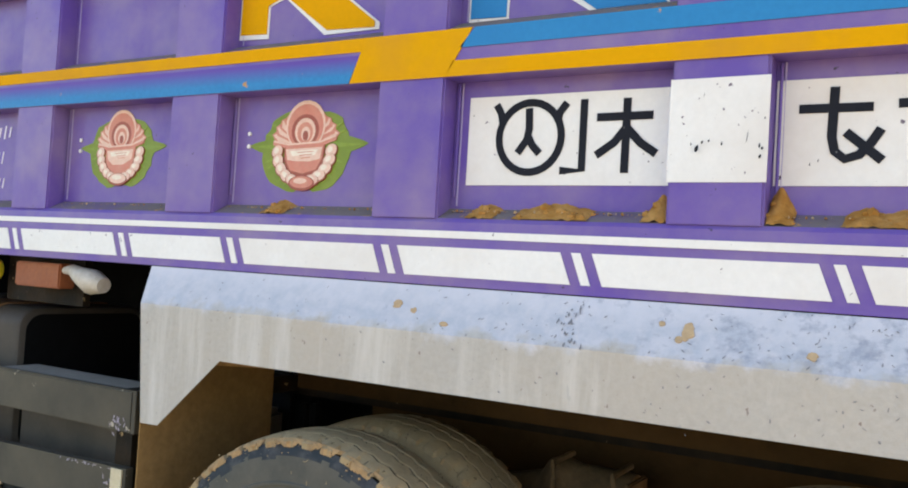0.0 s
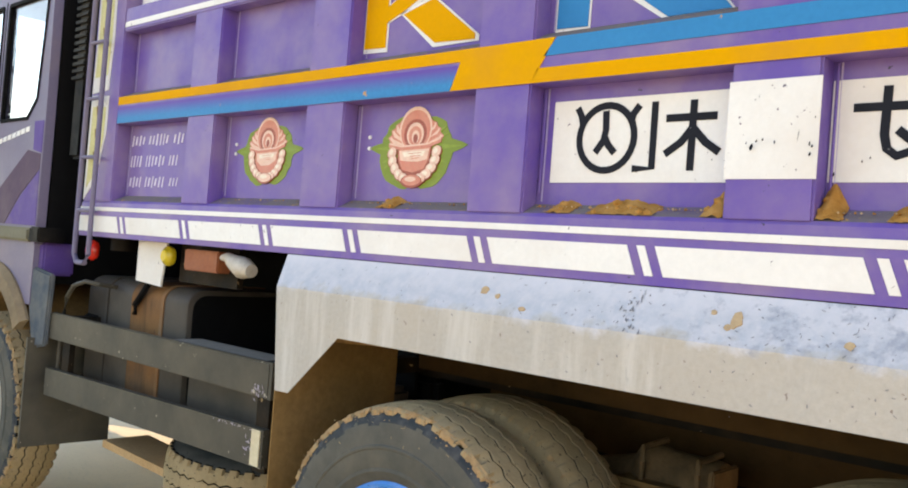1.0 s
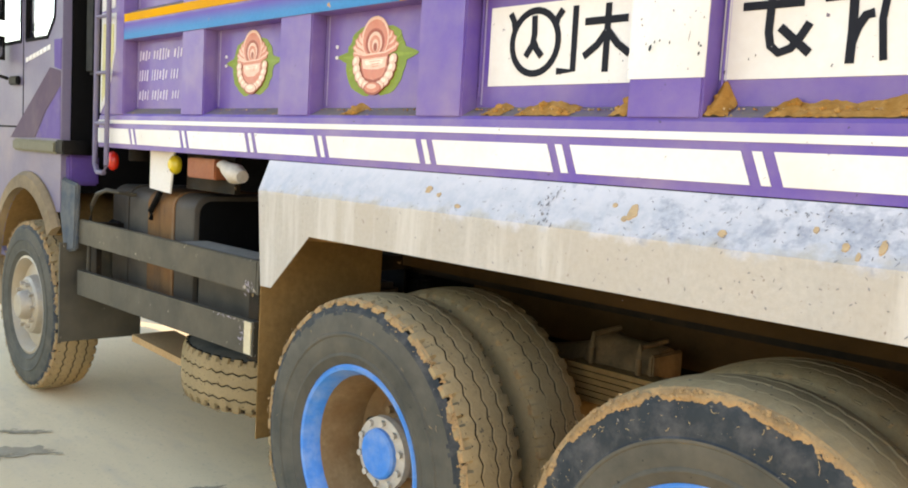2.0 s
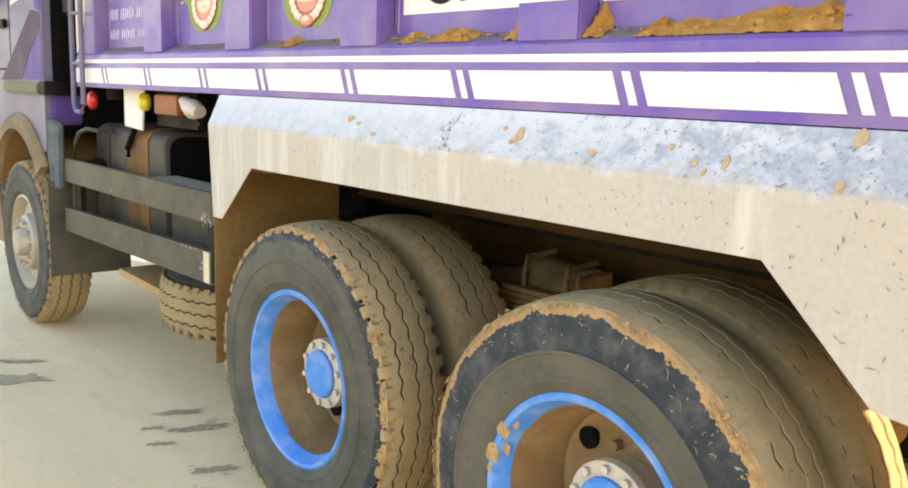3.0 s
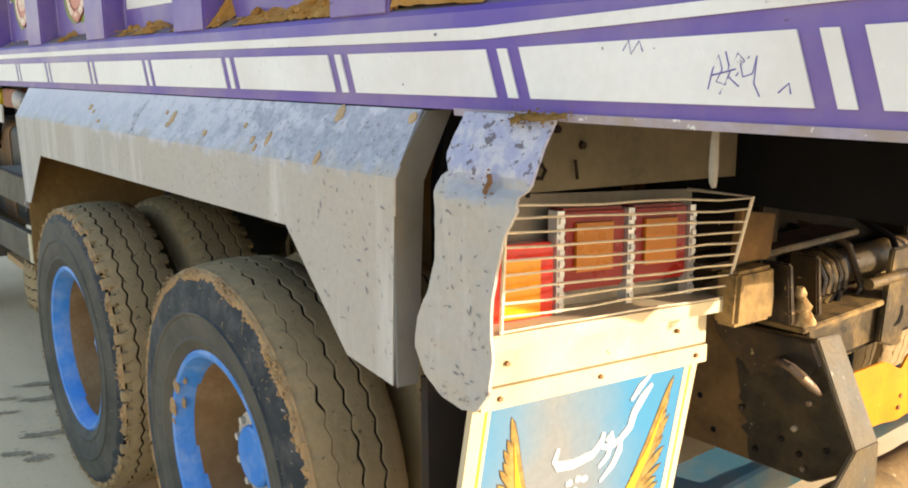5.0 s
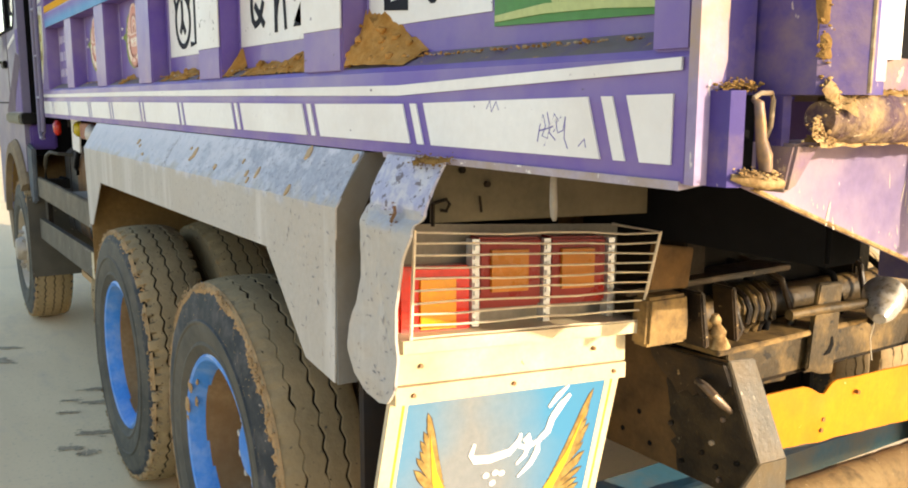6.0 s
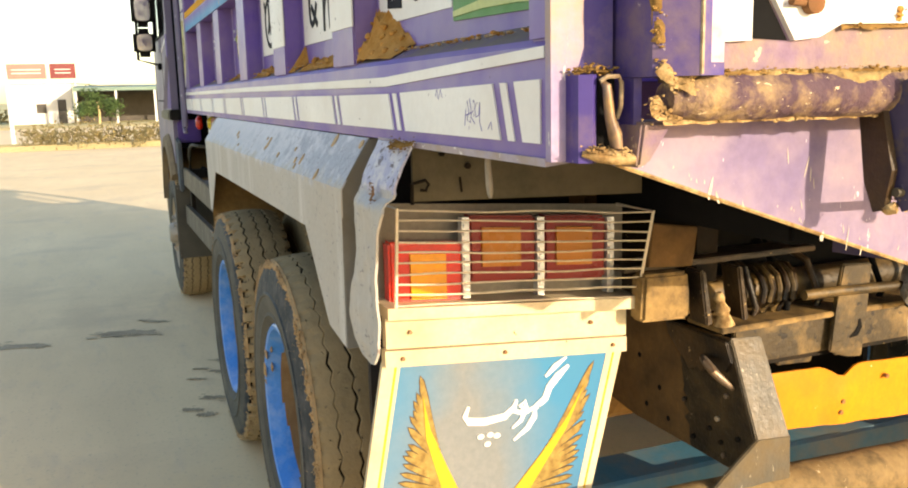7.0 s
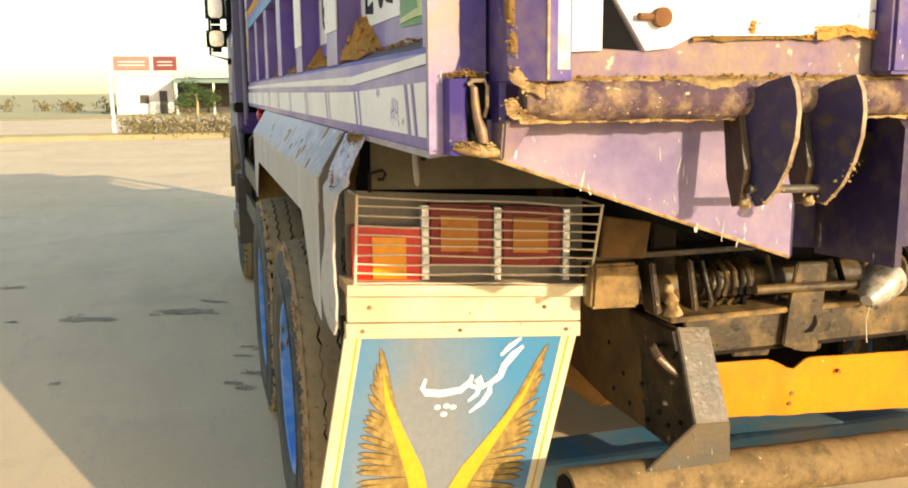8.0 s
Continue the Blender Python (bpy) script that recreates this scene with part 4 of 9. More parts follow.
# painted roses
def rose(cx, cz, s, red):
    """A cup of petals under an arched bud, ringed by pale beads and green leaves; red: 0 pale to 1 deep."""
    rnd = random.Random(int(cx * 100) + 400)
    layers = []

    def add(mi, p):
        layers.append((mi, p))

    def leaf(a, ln, wide, mi, y0=0.0):
        d = Vector((math.cos(a), math.sin(a))) * ln
        q = Vector((-d.y, d.x)) * wide
        add(mi, [tuple(Vector((0, y0)) + d * f + q * g * (1 + 0.15 * rnd.uniform(-1, 1))) for f, g in ((0.1, 0.5), (0.35, 1.0), (0.58, 1.0), (0.78, 0.62), (0.92, 0.3), (1.0, 0.0), (0.92, -0.26), (0.78, -0.6), (0.58, -0.9), (0.35, -0.95), (0.1, -0.5))])

    def blob(cx0, cy0, rx, ry, mi):
        ring = ellipse(cx0, cy0, rx, ry, 30)
        add(mi, [(cx0 + (u - cx0) * (1 + 0.10 * noise.noise((u * 30, v * 30, cx))), cy0 + (v - cy0) * (1 + 0.10 * noise.noise((u * 30, v * 30, cx)))) for u, v in ring])

    blob(-0.040, -0.015, 0.098, 0.128, 0)
    blob(0.044, -0.012, 0.098, 0.128, 0)
    leaf(0.03, 0.195, 0.17, 0)
    leaf(math.pi - 0.03, 0.185, 0.17, 0)
    leaf(0.02, 0.175, 0.05, 5)
    leaf(math.pi - 0.02, 0.165, 0.05, 5)
    for a in (-0.35, -0.6, -0.9, -1.2, 0.3, 0.55):
        for b in (a, math.pi - a):
            leaf(b + rnd.uniform(-0.08, 0.08), 0.138, 0.07, 5)
    # spiked petals fanned on both sides of the bud
    for k, a in enumerate((0.16, 0.42, 0.68, 0.94)):
        for b in (a, math.pi - a):
            d = Vector((math.cos(b), math.sin(b)))
            q = Vector((-d.y, d.x)) * 0.020
            o = Vector((0, 0.022))
            tip = o + d * (0.106 - 0.004 * k)
            add(2, [tuple(o + d * 0.03 + q * 1.25), tuple(o + d * 0.09 + q * 1.15), tuple(tip + d * 0.004), tuple(o + d * 0.09 - q * 1.15), tuple(o + d * 0.03 - q * 1.25)])
            add(1, [tuple(o + d * 0.03 + q), tuple(o + d * 0.085 + q * 0.85), tuple(tip), tuple(o + d * 0.085 - q * 0.6), tuple(o + d * 0.03 - q * 0.5)])
    # arched bud: rim, shade, inner arch, core
    add(1, ellipse(0, 0.066, 0.063, 0.080, 22))
    add(2, ellipse(0, 0.062, 0.057, 0.072, 22))
    add(3, ellipse(0, 0.050, 0.044, 0.052, 20))
    add(1, ellipse(0, 0.048, 0.033, 0.042, 18))
    add(2, ellipse(0, 0.043, 0.025, 0.034, 16))
    add(1, ellipse(0.002, 0.040, 0.015, 0.023, 14))
    add(3, ellipse(0.002, 0.034, 0.009, 0.016, 12))
    # rim and cup
    add(2, [(-0.102, 0.020), (-0.05, 0.006), (0.05, 0.012), (0.100, 0.030), (0.100, 0.018), (0.05, -0.002), (-0.05, -0.008), (-0.102, 0.006)])
    add(1, [(-0.100, 0.022), (-0.05, 0.010), (0.05, 0.016), (0.098, 0.033), (0.098, 0.028), (0.05, 0.010), (-0.05, 0.004), (-0.100, 0.015)])
    cup = [(-0.064, -0.002), (0.066, 0.004), (0.062, -0.045), (0.044, -0.085), (0.0, -0.100), (-0.044, -0.088), (-0.062, -0.045)]
    add(3 if red else 2, cup)
    add(2, [(x * 0.94, z * 0.86) for x, z in cup])
    add(1, [(-0.058, -0.008), (0.058, -0.003), (0.052, -0.040), (0.018, -0.060 + 0.012 * red), (-0.028, -0.062 + 0.016 * red), (-0.052, -0.042)])
    add(4, [(-0.045, -0.014), (0.045, -0.010), (0.036, -0.028), (-0.036, -0.030)])
    for k in range(3):
        add(2, [(-0.02 + 0.006 * k, -0.018 - 0.009 * k), (0.03 - 0.004 * k, -0.015 - 0.009 * k), (0.03 - 0.004 * k, -0.0175 - 0.009 * k), (-0.02 + 0.006 * k, -0.0205 - 0.009 * k)])
    # beads round the cup
    for a in (-0.02, -0.32, -0.62, -0.92, -1.20):
        for b in (a, math.pi - a):
            c = (0.086 * math.cos(b), -0.012 + 0.100 * math.sin(b))
            add(3, ellipse(c[0], c[1] - 0.002, 0.0235, 0.0185, 12, tilt=b + 1.2))
            add(1, ellipse(c[0], c[1], 0.021, 0.0165, 12, tilt=b + 1.2))
            add(4, ellipse(c[0] - 0.003, c[1] + 0.003, 0.011, 0.008, 8, tilt=b + 1.2))
    add(3, ellipse(0, -0.116, 0.042, 0.024, 16))
    add(2 if red else 1, ellipse(0, -0.113, 0.037, 0.019, 16))
    add(1 if red else 4, ellipse(-0.004, -0.109, 0.022, 0.009, 12))
    kinds = (("leaf", "leaf_paint"), ("petal", "petal_pale"), ("petal", "petal_rose"), ("petal", "petal_deep"), ("petal", "petal_light"), ("leaf", "leaf_light"))
    flower = None
    for step, (mi, p) in enumerate(layers):
        bm = bmesh.new()
        prism(bm, [(cx + u * s * 1.20, cz + v * s * 0.95) for u, v in p], "y", YR - 0.0015 - step * 0.00009, YR + 0.001)
        if flower is None:
            flower = part("painted_rose", bm, kinds[mi][1], shell, "pink painted rose with green leaves")
        else:
            part(kinds[mi][0], bm, kinds[mi][1], flower)


rose(-1.232, 1.890, 1.0, 0)
rose(-0.385, 1.880, 1.03, 1)
# bright weld bead beside each post
for x0, x1 in POSTS[:-1]:
    for z0, z1 in ((1.705, 2.043), (2.215, 2.95)):
        bm = bmesh.new()
        tube(bm, [(x1 + 0.020, YR - 0.001, z0), (x1 + 0.021, YR - 0.001, (z0 + z1) / 2), (x1 + 0.020, YR - 0.001, z1)], 0.0025, 6)
        part("weld_bead", bm, "bead", shell, smooth=True)
# rivets beside the roses
for x in (-1.545, -0.705):
    for z in (1.925, 1.885):
        bm = bmesh.new()
        tube(bm, [(x + 0.09, YR - 0.006, z), (x + 0.09, YR + 0.002, z)], 0.007, 8)
        part("rivet", bm, "white", shell)
# unreadable white writing in the front recess
rnd = random.Random(17)
for z in (1.968, 1.867, 1.766):
    x = -2.365
    for k in range(15):
        w, h = rnd.uniform(0.011, 0.022), rnd.uniform(0.034, 0.056)
        if k not in (4, 11):
            bm = bmesh.new()
            prism(bm, [(x, z - h / 2), (x + w * 0.6, z - h / 2), (x + w * 0.6 + 0.008, z + h / 2), (x + 0.008, z + h / 2)], "y", YR - 0.002, YR + 0.001)
            part("writing_bar", bm, "faint_white", shell)
        x += w + 0.0150

# cream scroll blades on the front corner post
for za, zb in ((2.20, 3.0), (1.67, 2.20)):
    low = za < 2
    out = [(-2.684, zb), (-2.500, zb - 0.01), (-2.503, zb - 0.2), (-2.551, za + 0.18 if low else za + 0.05), (-2.608, za + 0.07), (-2.690, za)] if low else [(-2.684, zb), (-2.513, zb), (-2.494, za + 0.3), (-2.513, za + 0.02), (-2.684, za + 0.01), (-2.677, za + 0.3)]
    c = Vector((sum(p[0] for p in out) / len(out), sum(p[1] for p in out) / len(out)))
    inn = [tuple(c + (Vector(p) - c) * 0.78) for p in out]
    bm = bmesh.new()
    prism(bm, out, "y", YS - 0.003, YS + 0.001, 0)
    prism(bm, inn, "y", YS - 0.0045, YS + 0.001, 1)
    for j in range(3):
        z = za + (zb - za) * (0.38 + 0.22 * j)
        stroke(bm, [(-2.614, z + 0.04), (-2.608, z), (-2.589, z - 0.02), (-2.573, z), (-2.570, z + 0.03)], 0.012, "y", YS - 0.0055, YS + 0.001, 2)
    part("painted_scroll", bm, ["white", "scroll_cream", "plume_dark"], shell, "white and cream painted scroll")
# white banner art above the upper rail at the front
flat_paint("white_line", [[(-2.39, 2.52), (-0.9, 2.52), (-0.9, 2.545), (-2.39, 2.545)]], "white", shell)
flat_paint("white_panel", [[(-2.38, 2.63), (-1.77, 2.63), (-1.77, 2.95), (-2.38, 2.95)]], "white", shell, face=YR)
flat_paint("white_panel", [[(-1.52, 2.63), (-0.93, 2.63), (-0.93, 2.95), (-1.52, 2.95)]], "white", shell, face=YR)

# green painted picture by the rear: bent blades of light paint, a pale disc
bm = bmesh.new()
prism(bm, [(2.39, 1.733), (2.855, 1.722), (2.855, 2.0), (2.39, 2.0)], "y", YR - 0.004, YR + 0.001)
picture = part("painted_panel", bm, "grass_paint", shell, "green painted plant panel")
rnd = random.Random(17)
for k in range(15):
    lean = (k - 7) / 7
    x0 = 2.62 + 0.05 * lean
    h = rnd.uniform(0.09, 0.17)
    bm = bmesh.new()
    stroke(bm, [(x0, 1.752), (x0 + 0.03 * lean, 1.752 + h * 0.4), (x0 + 0.09 * lean, 1.752 + h * 0.8), (x0 + 0.16 * lean, 1.752 + h * rnd.uniform(0.75, 1.0))], rnd.uniform(0.007, 0.013), "y", YR - 0.0050 - 0.0001 * k, YR, taper=[0.7, 1, 0.8, 0.15])
    part("blade", bm, "grass_light", picture)
bm = bmesh.new()
stroke(bm, [(2.395, 1.746), (2.54, 1.753), (2.69, 1.748), (2.85, 1.735)], 0.014, "y", YR - 0.0068, YR, taper=[0.8, 1.2, 1, 0.7])
part("ground_line", bm, "grass_light", picture)
bm = bmesh.new()
prism(bm, ellipse(2.437, 1.825, 0.032, 0.028, 16), "y", YR - 0.0048, YR)
part("disc", bm, "scroll_cream", picture)


# ---- mudguard over the rear axles ----
GY = 4.430
bm = bmesh.new()
lower = [(-0.772, 0.992), (-0.525, 1.217), (1.580, 1.217), (1.825, 0.976), (1.990, 0.956), (2.010, 1.362), (-0.885, 1.365), (-0.848, 0.990)]
prism(bm, lower, "y", GY, GY + 0.004, 0)
U = [(-0.885, GY, 1.365), (2.010, GY, 1.362), (1.990, 4.508, 1.483), (-0.937, 4.508, 1.483)]
hexa(bm, [U[0], U[1], (U[1][0], GY + 0.005, U[1][2]), (U[0][0], GY + 0.005, U[0][2]), U[3], U[2], (U[2][0], 4.514, U[2][2]), (U[3][0], 4.514, U[3][2])], 1)
guard = part("mudguard", bm, ["guard", "guard"], truck, "dusty white steel mudguard, chipped pale blue along the top")
# clay splashes on the slanted face


SPL = ((1.722, 0.86, 0.022, 0.026), (1.718, 0.1, 0.013, 0.02), (1.979, 0.87, 0.017, 0.016), (1.468, 0.32, 0.011, 0.024), (1.395, 0.26, 0.012, 0.014), (1.426, 0.12, 0.008, 0.012), (1.322, 0.5, 0.01, 0.01), (0.072, 0.55, 0.022, 0.016), (0.128, 0.44, 0.014, 0.010), (0.233, 0.21, 0.020, 0.008), (0.852, 0.48, 0.022, 0.030), (0.835, 0.34, 0.014, 0.012), (1.113, 0.26, 0.018, 0.012), (0.79, 0.60, 0.012, 0.009))


def splash(x, f, rx, rz, seed):
    """f: 0 at the crease, 1 at the body."""
    bm = bmesh.new()
    n = 22
    out = []
    for k in range(n):
        a = 2 * math.pi * k / n
        q = 1 + 0.4 * noise.noise((math.cos(a) * 1.2 + seed * 5, math.sin(a) * 1.8, seed))
        u, v = x + rx * q * math.cos(a), f + rz * q * math.sin(a) / 0.14
        out.append((u, v))
    A = [bm.verts.new((u, GY + 0.078 * v - 0.0022, 1.364 + 0.120 * v + 0.0014)) for u, v in out]
    B = [bm.verts.new((p.co.x, p.co.y + 0.005, p.co.z - 0.004)) for p in A]
    bm.faces.new(A)
    bm.faces.new(B[::-1])
    for k in range(n):
        bm.faces.new((A[k], B[k], B[(k + 1) % n], A[(k + 1) % n]))
    part("clay_splash", bm, "clay_pale", guard)


for k, (x, f, rx, rz) in enumerate(SPL):
    splash(x, f, rx * 0.62, rz * 0.75, k + 1)
bm = bmesh.new()
rnd = random.Random(31)
for k in range(370):
    if k >= 280:
        x, f = 1.98 - 0.75 * rnd.random() ** 1.3, rnd.random() ** 0.9 * 0.8
    elif k < 26:
        x, f = rnd.gauss(0.575, 0.020), rnd.uniform(0.0, 0.85)
    elif k < 230:
        x, f = -0.75 + 2.72 * rnd.random() ** 0.55, rnd.random() ** 1.3 * 0.95
    else:
        x, f = 0.78 + 1.2 * rnd.random(), -rnd.random() * 1.6
    a, ln, w = rnd.choice((0.6, 0.9, -0.5, 1.4)) + rnd.uniform(-0.3, 0.3), rnd.uniform(0.0015, 0.0065), rnd.uniform(0.0007, 0.0020)
    if k < 26:
        a, ln, w = a * 0.4 + 1.2, ln * 1.5, w * 1.6
    out = []
    for u, v in ((-1, 0), (-0.4, 1), (0.5, 0.7), (1, 0.1), (0.3, -0.9), (-0.5, -0.8)):
        du, dv = u * ln * math.cos(a) - v * w * math.sin(a), u * ln * math.sin(a) + v * w * math.cos(a)
        g = f + dv / 0.135
        z0 = 1.364
        out.append(bm.verts.new((x + du, GY + 0.078 * g - 0.0022, z0 + 0.120 * g + 0.0014)) if f >= 0 else bm.verts.new((x + du, GY - 0.0012, z0 - 0.004 + f * 0.10 + dv)))
    bm.faces.new(out)
for k in range(84):
    if k < 44:
        x, z, y = 2.0 - 0.42 * rnd.random() ** 1.4, 0.98 + 0.37 * rnd.random(), GY - 0.0012
        if x < 1.825 and z < 0.976 + (1.825 - x) * 1.0:
            continue
    else:
        x, z, y = -0.6 + 2.3 * rnd.random(), 1.235 + 0.12 * rnd.random(), GY - 0.0012
    a, ln, w = rnd.gauss(-0.5, 0.7), rnd.uniform(0.0015, 0.010) * (1.0 if k < 44 else 0.5), rnd.uniform(0.0010, 0.0030)
    bm.faces.new([bm.verts.new((x + u * ln * math.cos(a) - v * w * math.sin(a), y, z + u * ln * math.sin(a) + v * w * math.cos(a))) for u, v in ((-1, 0.1), (-0.3, 1), (0.5, 0.6), (1, -0.1), (0.2, -0.9), (-0.6, -0.6))])
tagged(part("scuff_wear", bm, "scuff", guard), "small dark scuffs and chips", kind="stuff")
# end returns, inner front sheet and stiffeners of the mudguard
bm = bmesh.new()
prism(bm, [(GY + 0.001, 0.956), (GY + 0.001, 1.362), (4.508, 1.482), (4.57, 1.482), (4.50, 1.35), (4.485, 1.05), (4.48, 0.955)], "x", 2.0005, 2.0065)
part("end_return", bm, "return_grey", guard, "folded end of the mudguard, its shade put into the grey")
bm = bmesh.new()
box(bm, -0.865, -0.860, GY + 0.012, 5.05, 0.36, 1.38)
part("front_flap", bm, "guard_in", guard, "mud-caked inner sheet")
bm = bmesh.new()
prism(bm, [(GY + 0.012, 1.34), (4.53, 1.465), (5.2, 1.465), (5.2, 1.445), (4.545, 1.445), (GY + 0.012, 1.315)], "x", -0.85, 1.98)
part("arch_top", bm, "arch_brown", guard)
bm = bmesh.new()
hexa(bm, [(-0.72, 4.445, 1.19), (-0.16, 4.78, 1.19), (-0.16, 4.83, 1.19), (-0.72, 4.83, 1.19), (-0.72, 4.445, 1.355), (-0.13, 4.78, 1.355), (-0.13, 4.83, 1.355), (-0.72, 4.83, 1.355)])
part("gusset", bm, "guard_in", guard)

bm = bmesh.new()
FY = 2 * YC - GY
prism(bm, lower, "y", FY - 0.004, FY, 0)
prism(bm, [(FY - 0.08, 1.484), (FY, 1.367), (FY - 0.004, 1.362), (FY - 0.09, 1.476)], "x", -0.90, 1.99, 0)
part("mudguard", bm, "guard", truck, "dusty white steel mudguard on the far side")

# torn bent strip hanging behind the mudguard
bm = bmesh.new()
OUT = [(2.142, 1.486), (2.135, 1.447), (2.132, 1.417), (2.142, 1.401), (2.161, 1.391), (2.126, 1.374), (2.134, 1.311), (2.128, 1.229), (2.112, 1.169), (2.085, 1.115), (2.079, 1.061), (2.101, 1.015), (2.145, 0.982), (2.196, 0.970), (2.244, 0.982),
       (2.273, 1.022), (2.282, 1.082), (2.280, 1.159), (2.295, 1.235), (2.319, 1.306), (2.339, 1.340), (2.328, 1.359), (2.350, 1.393), (2.352, 1.437), (2.357, 1.486)]
LEFT, RIGHT = OUT[:14], OUT[13:]


def side_x(side, z):
    pts = sorted(side, key=lambda p: p[1])
    for (xa, za), (xb, zb) in zip(pts, pts[1:]):
        if za <= z <= zb:
            return xa + (xb - xa) * (z - za) / max(1e-6, zb - za)
    return pts[-1][0] if z > pts[-1][1] else pts[0][0]


tmp = bmesh.new()
grid = []
for i in range(61):
    z = 0.9702 + (1.4856 - 0.9702) * (i / 60) ** 1.15
    xl, xr = side_x(LEFT, z), side_x(RIGHT, z)
    k = max(0.0, (z - 1.355) / 0.13)
    row = []
    for j in range(25):
        x = xl + (xr - xl) * j / 24
        y = 4.428 + 0.062 * k + 0.010 * noise.noise((x * 7, z * 7, 1.0)) + 0.004 * noise.noise((x * 24, z * 24, 3.0)) + (0.018 * math.exp(-((z - 1.371) / 0.015) ** 2) * (0.4 + 0.6 * j / 24))
        row.append(tmp.verts.new((x, y, z)))
    grid.append(row)
for i in range(60):
    for j in range(24):
        tmp.faces.new((grid[i][j], grid[i][j + 1], grid[i + 1][j + 1], grid[i + 1][j]))
ext = bmesh.ops.extrude_face_region(tmp, geom=tmp.faces[:])
for v in [e for e in ext["geom"] if isinstance(e, bmesh.types.BMVert)]:
    v.co.y += 0.006
for fc in tmp.faces:
    c = fc.calc_center_median()
    fc.material_index = 1 if c.z + 0.022 * noise.noise((c.x * 22, c.z * 22, 4)) + 0.012 * noise.noise((c.x * 70, c.z * 70, 6)) > 1.380 else 0
join(bm, tmp)
strip = part("bent_strip", bm, ["guard", "strip_blue"], truck, "bent battered strip of mudguard steel", smooth=True)
bm = bmesh.new()
rnd = random.Random(52)
for k in range(64):
    z = 0.985 + 0.38 * (rnd.random() ** 1.5 if k < 40 else rnd.random())
    xl, xr = side_x(LEFT, z), side_x(RIGHT, z)
    x = xl + (xr - xl) * rnd.uniform(0.10, 0.92)
    a, ln, w = rnd.gauss(0.3, 0.8), rnd.uniform(0.0015, 0.0085), rnd.uniform(0.0008, 0.0024)
    mark = []
    for u, v in ((-1, 0.1), (-0.3, 1), (0.5, 0.6), (1, -0.1), (0.2, -0.9), (-0.6, -0.6)):
        px, pz = x + u * ln * math.cos(a) - v * w * math.sin(a), z + u * ln * math.sin(a) + v * w * math.cos(a)
        mark.append(bm.verts.new((px, 4.4265 + 0.010 * noise.noise((px * 7, pz * 7, 1.0)) + 0.004 * noise.noise((px * 24, pz * 24, 3.0)), pz)))
    bm.faces.new(mark)
tagged(part("scuff_wear", bm, "scuff", strip), "small dark scuffs and chips", kind="stuff")


# ---- wheels ----
def zig(t): return abs((t % 1.0) * 2 - 1) * 2 - 1


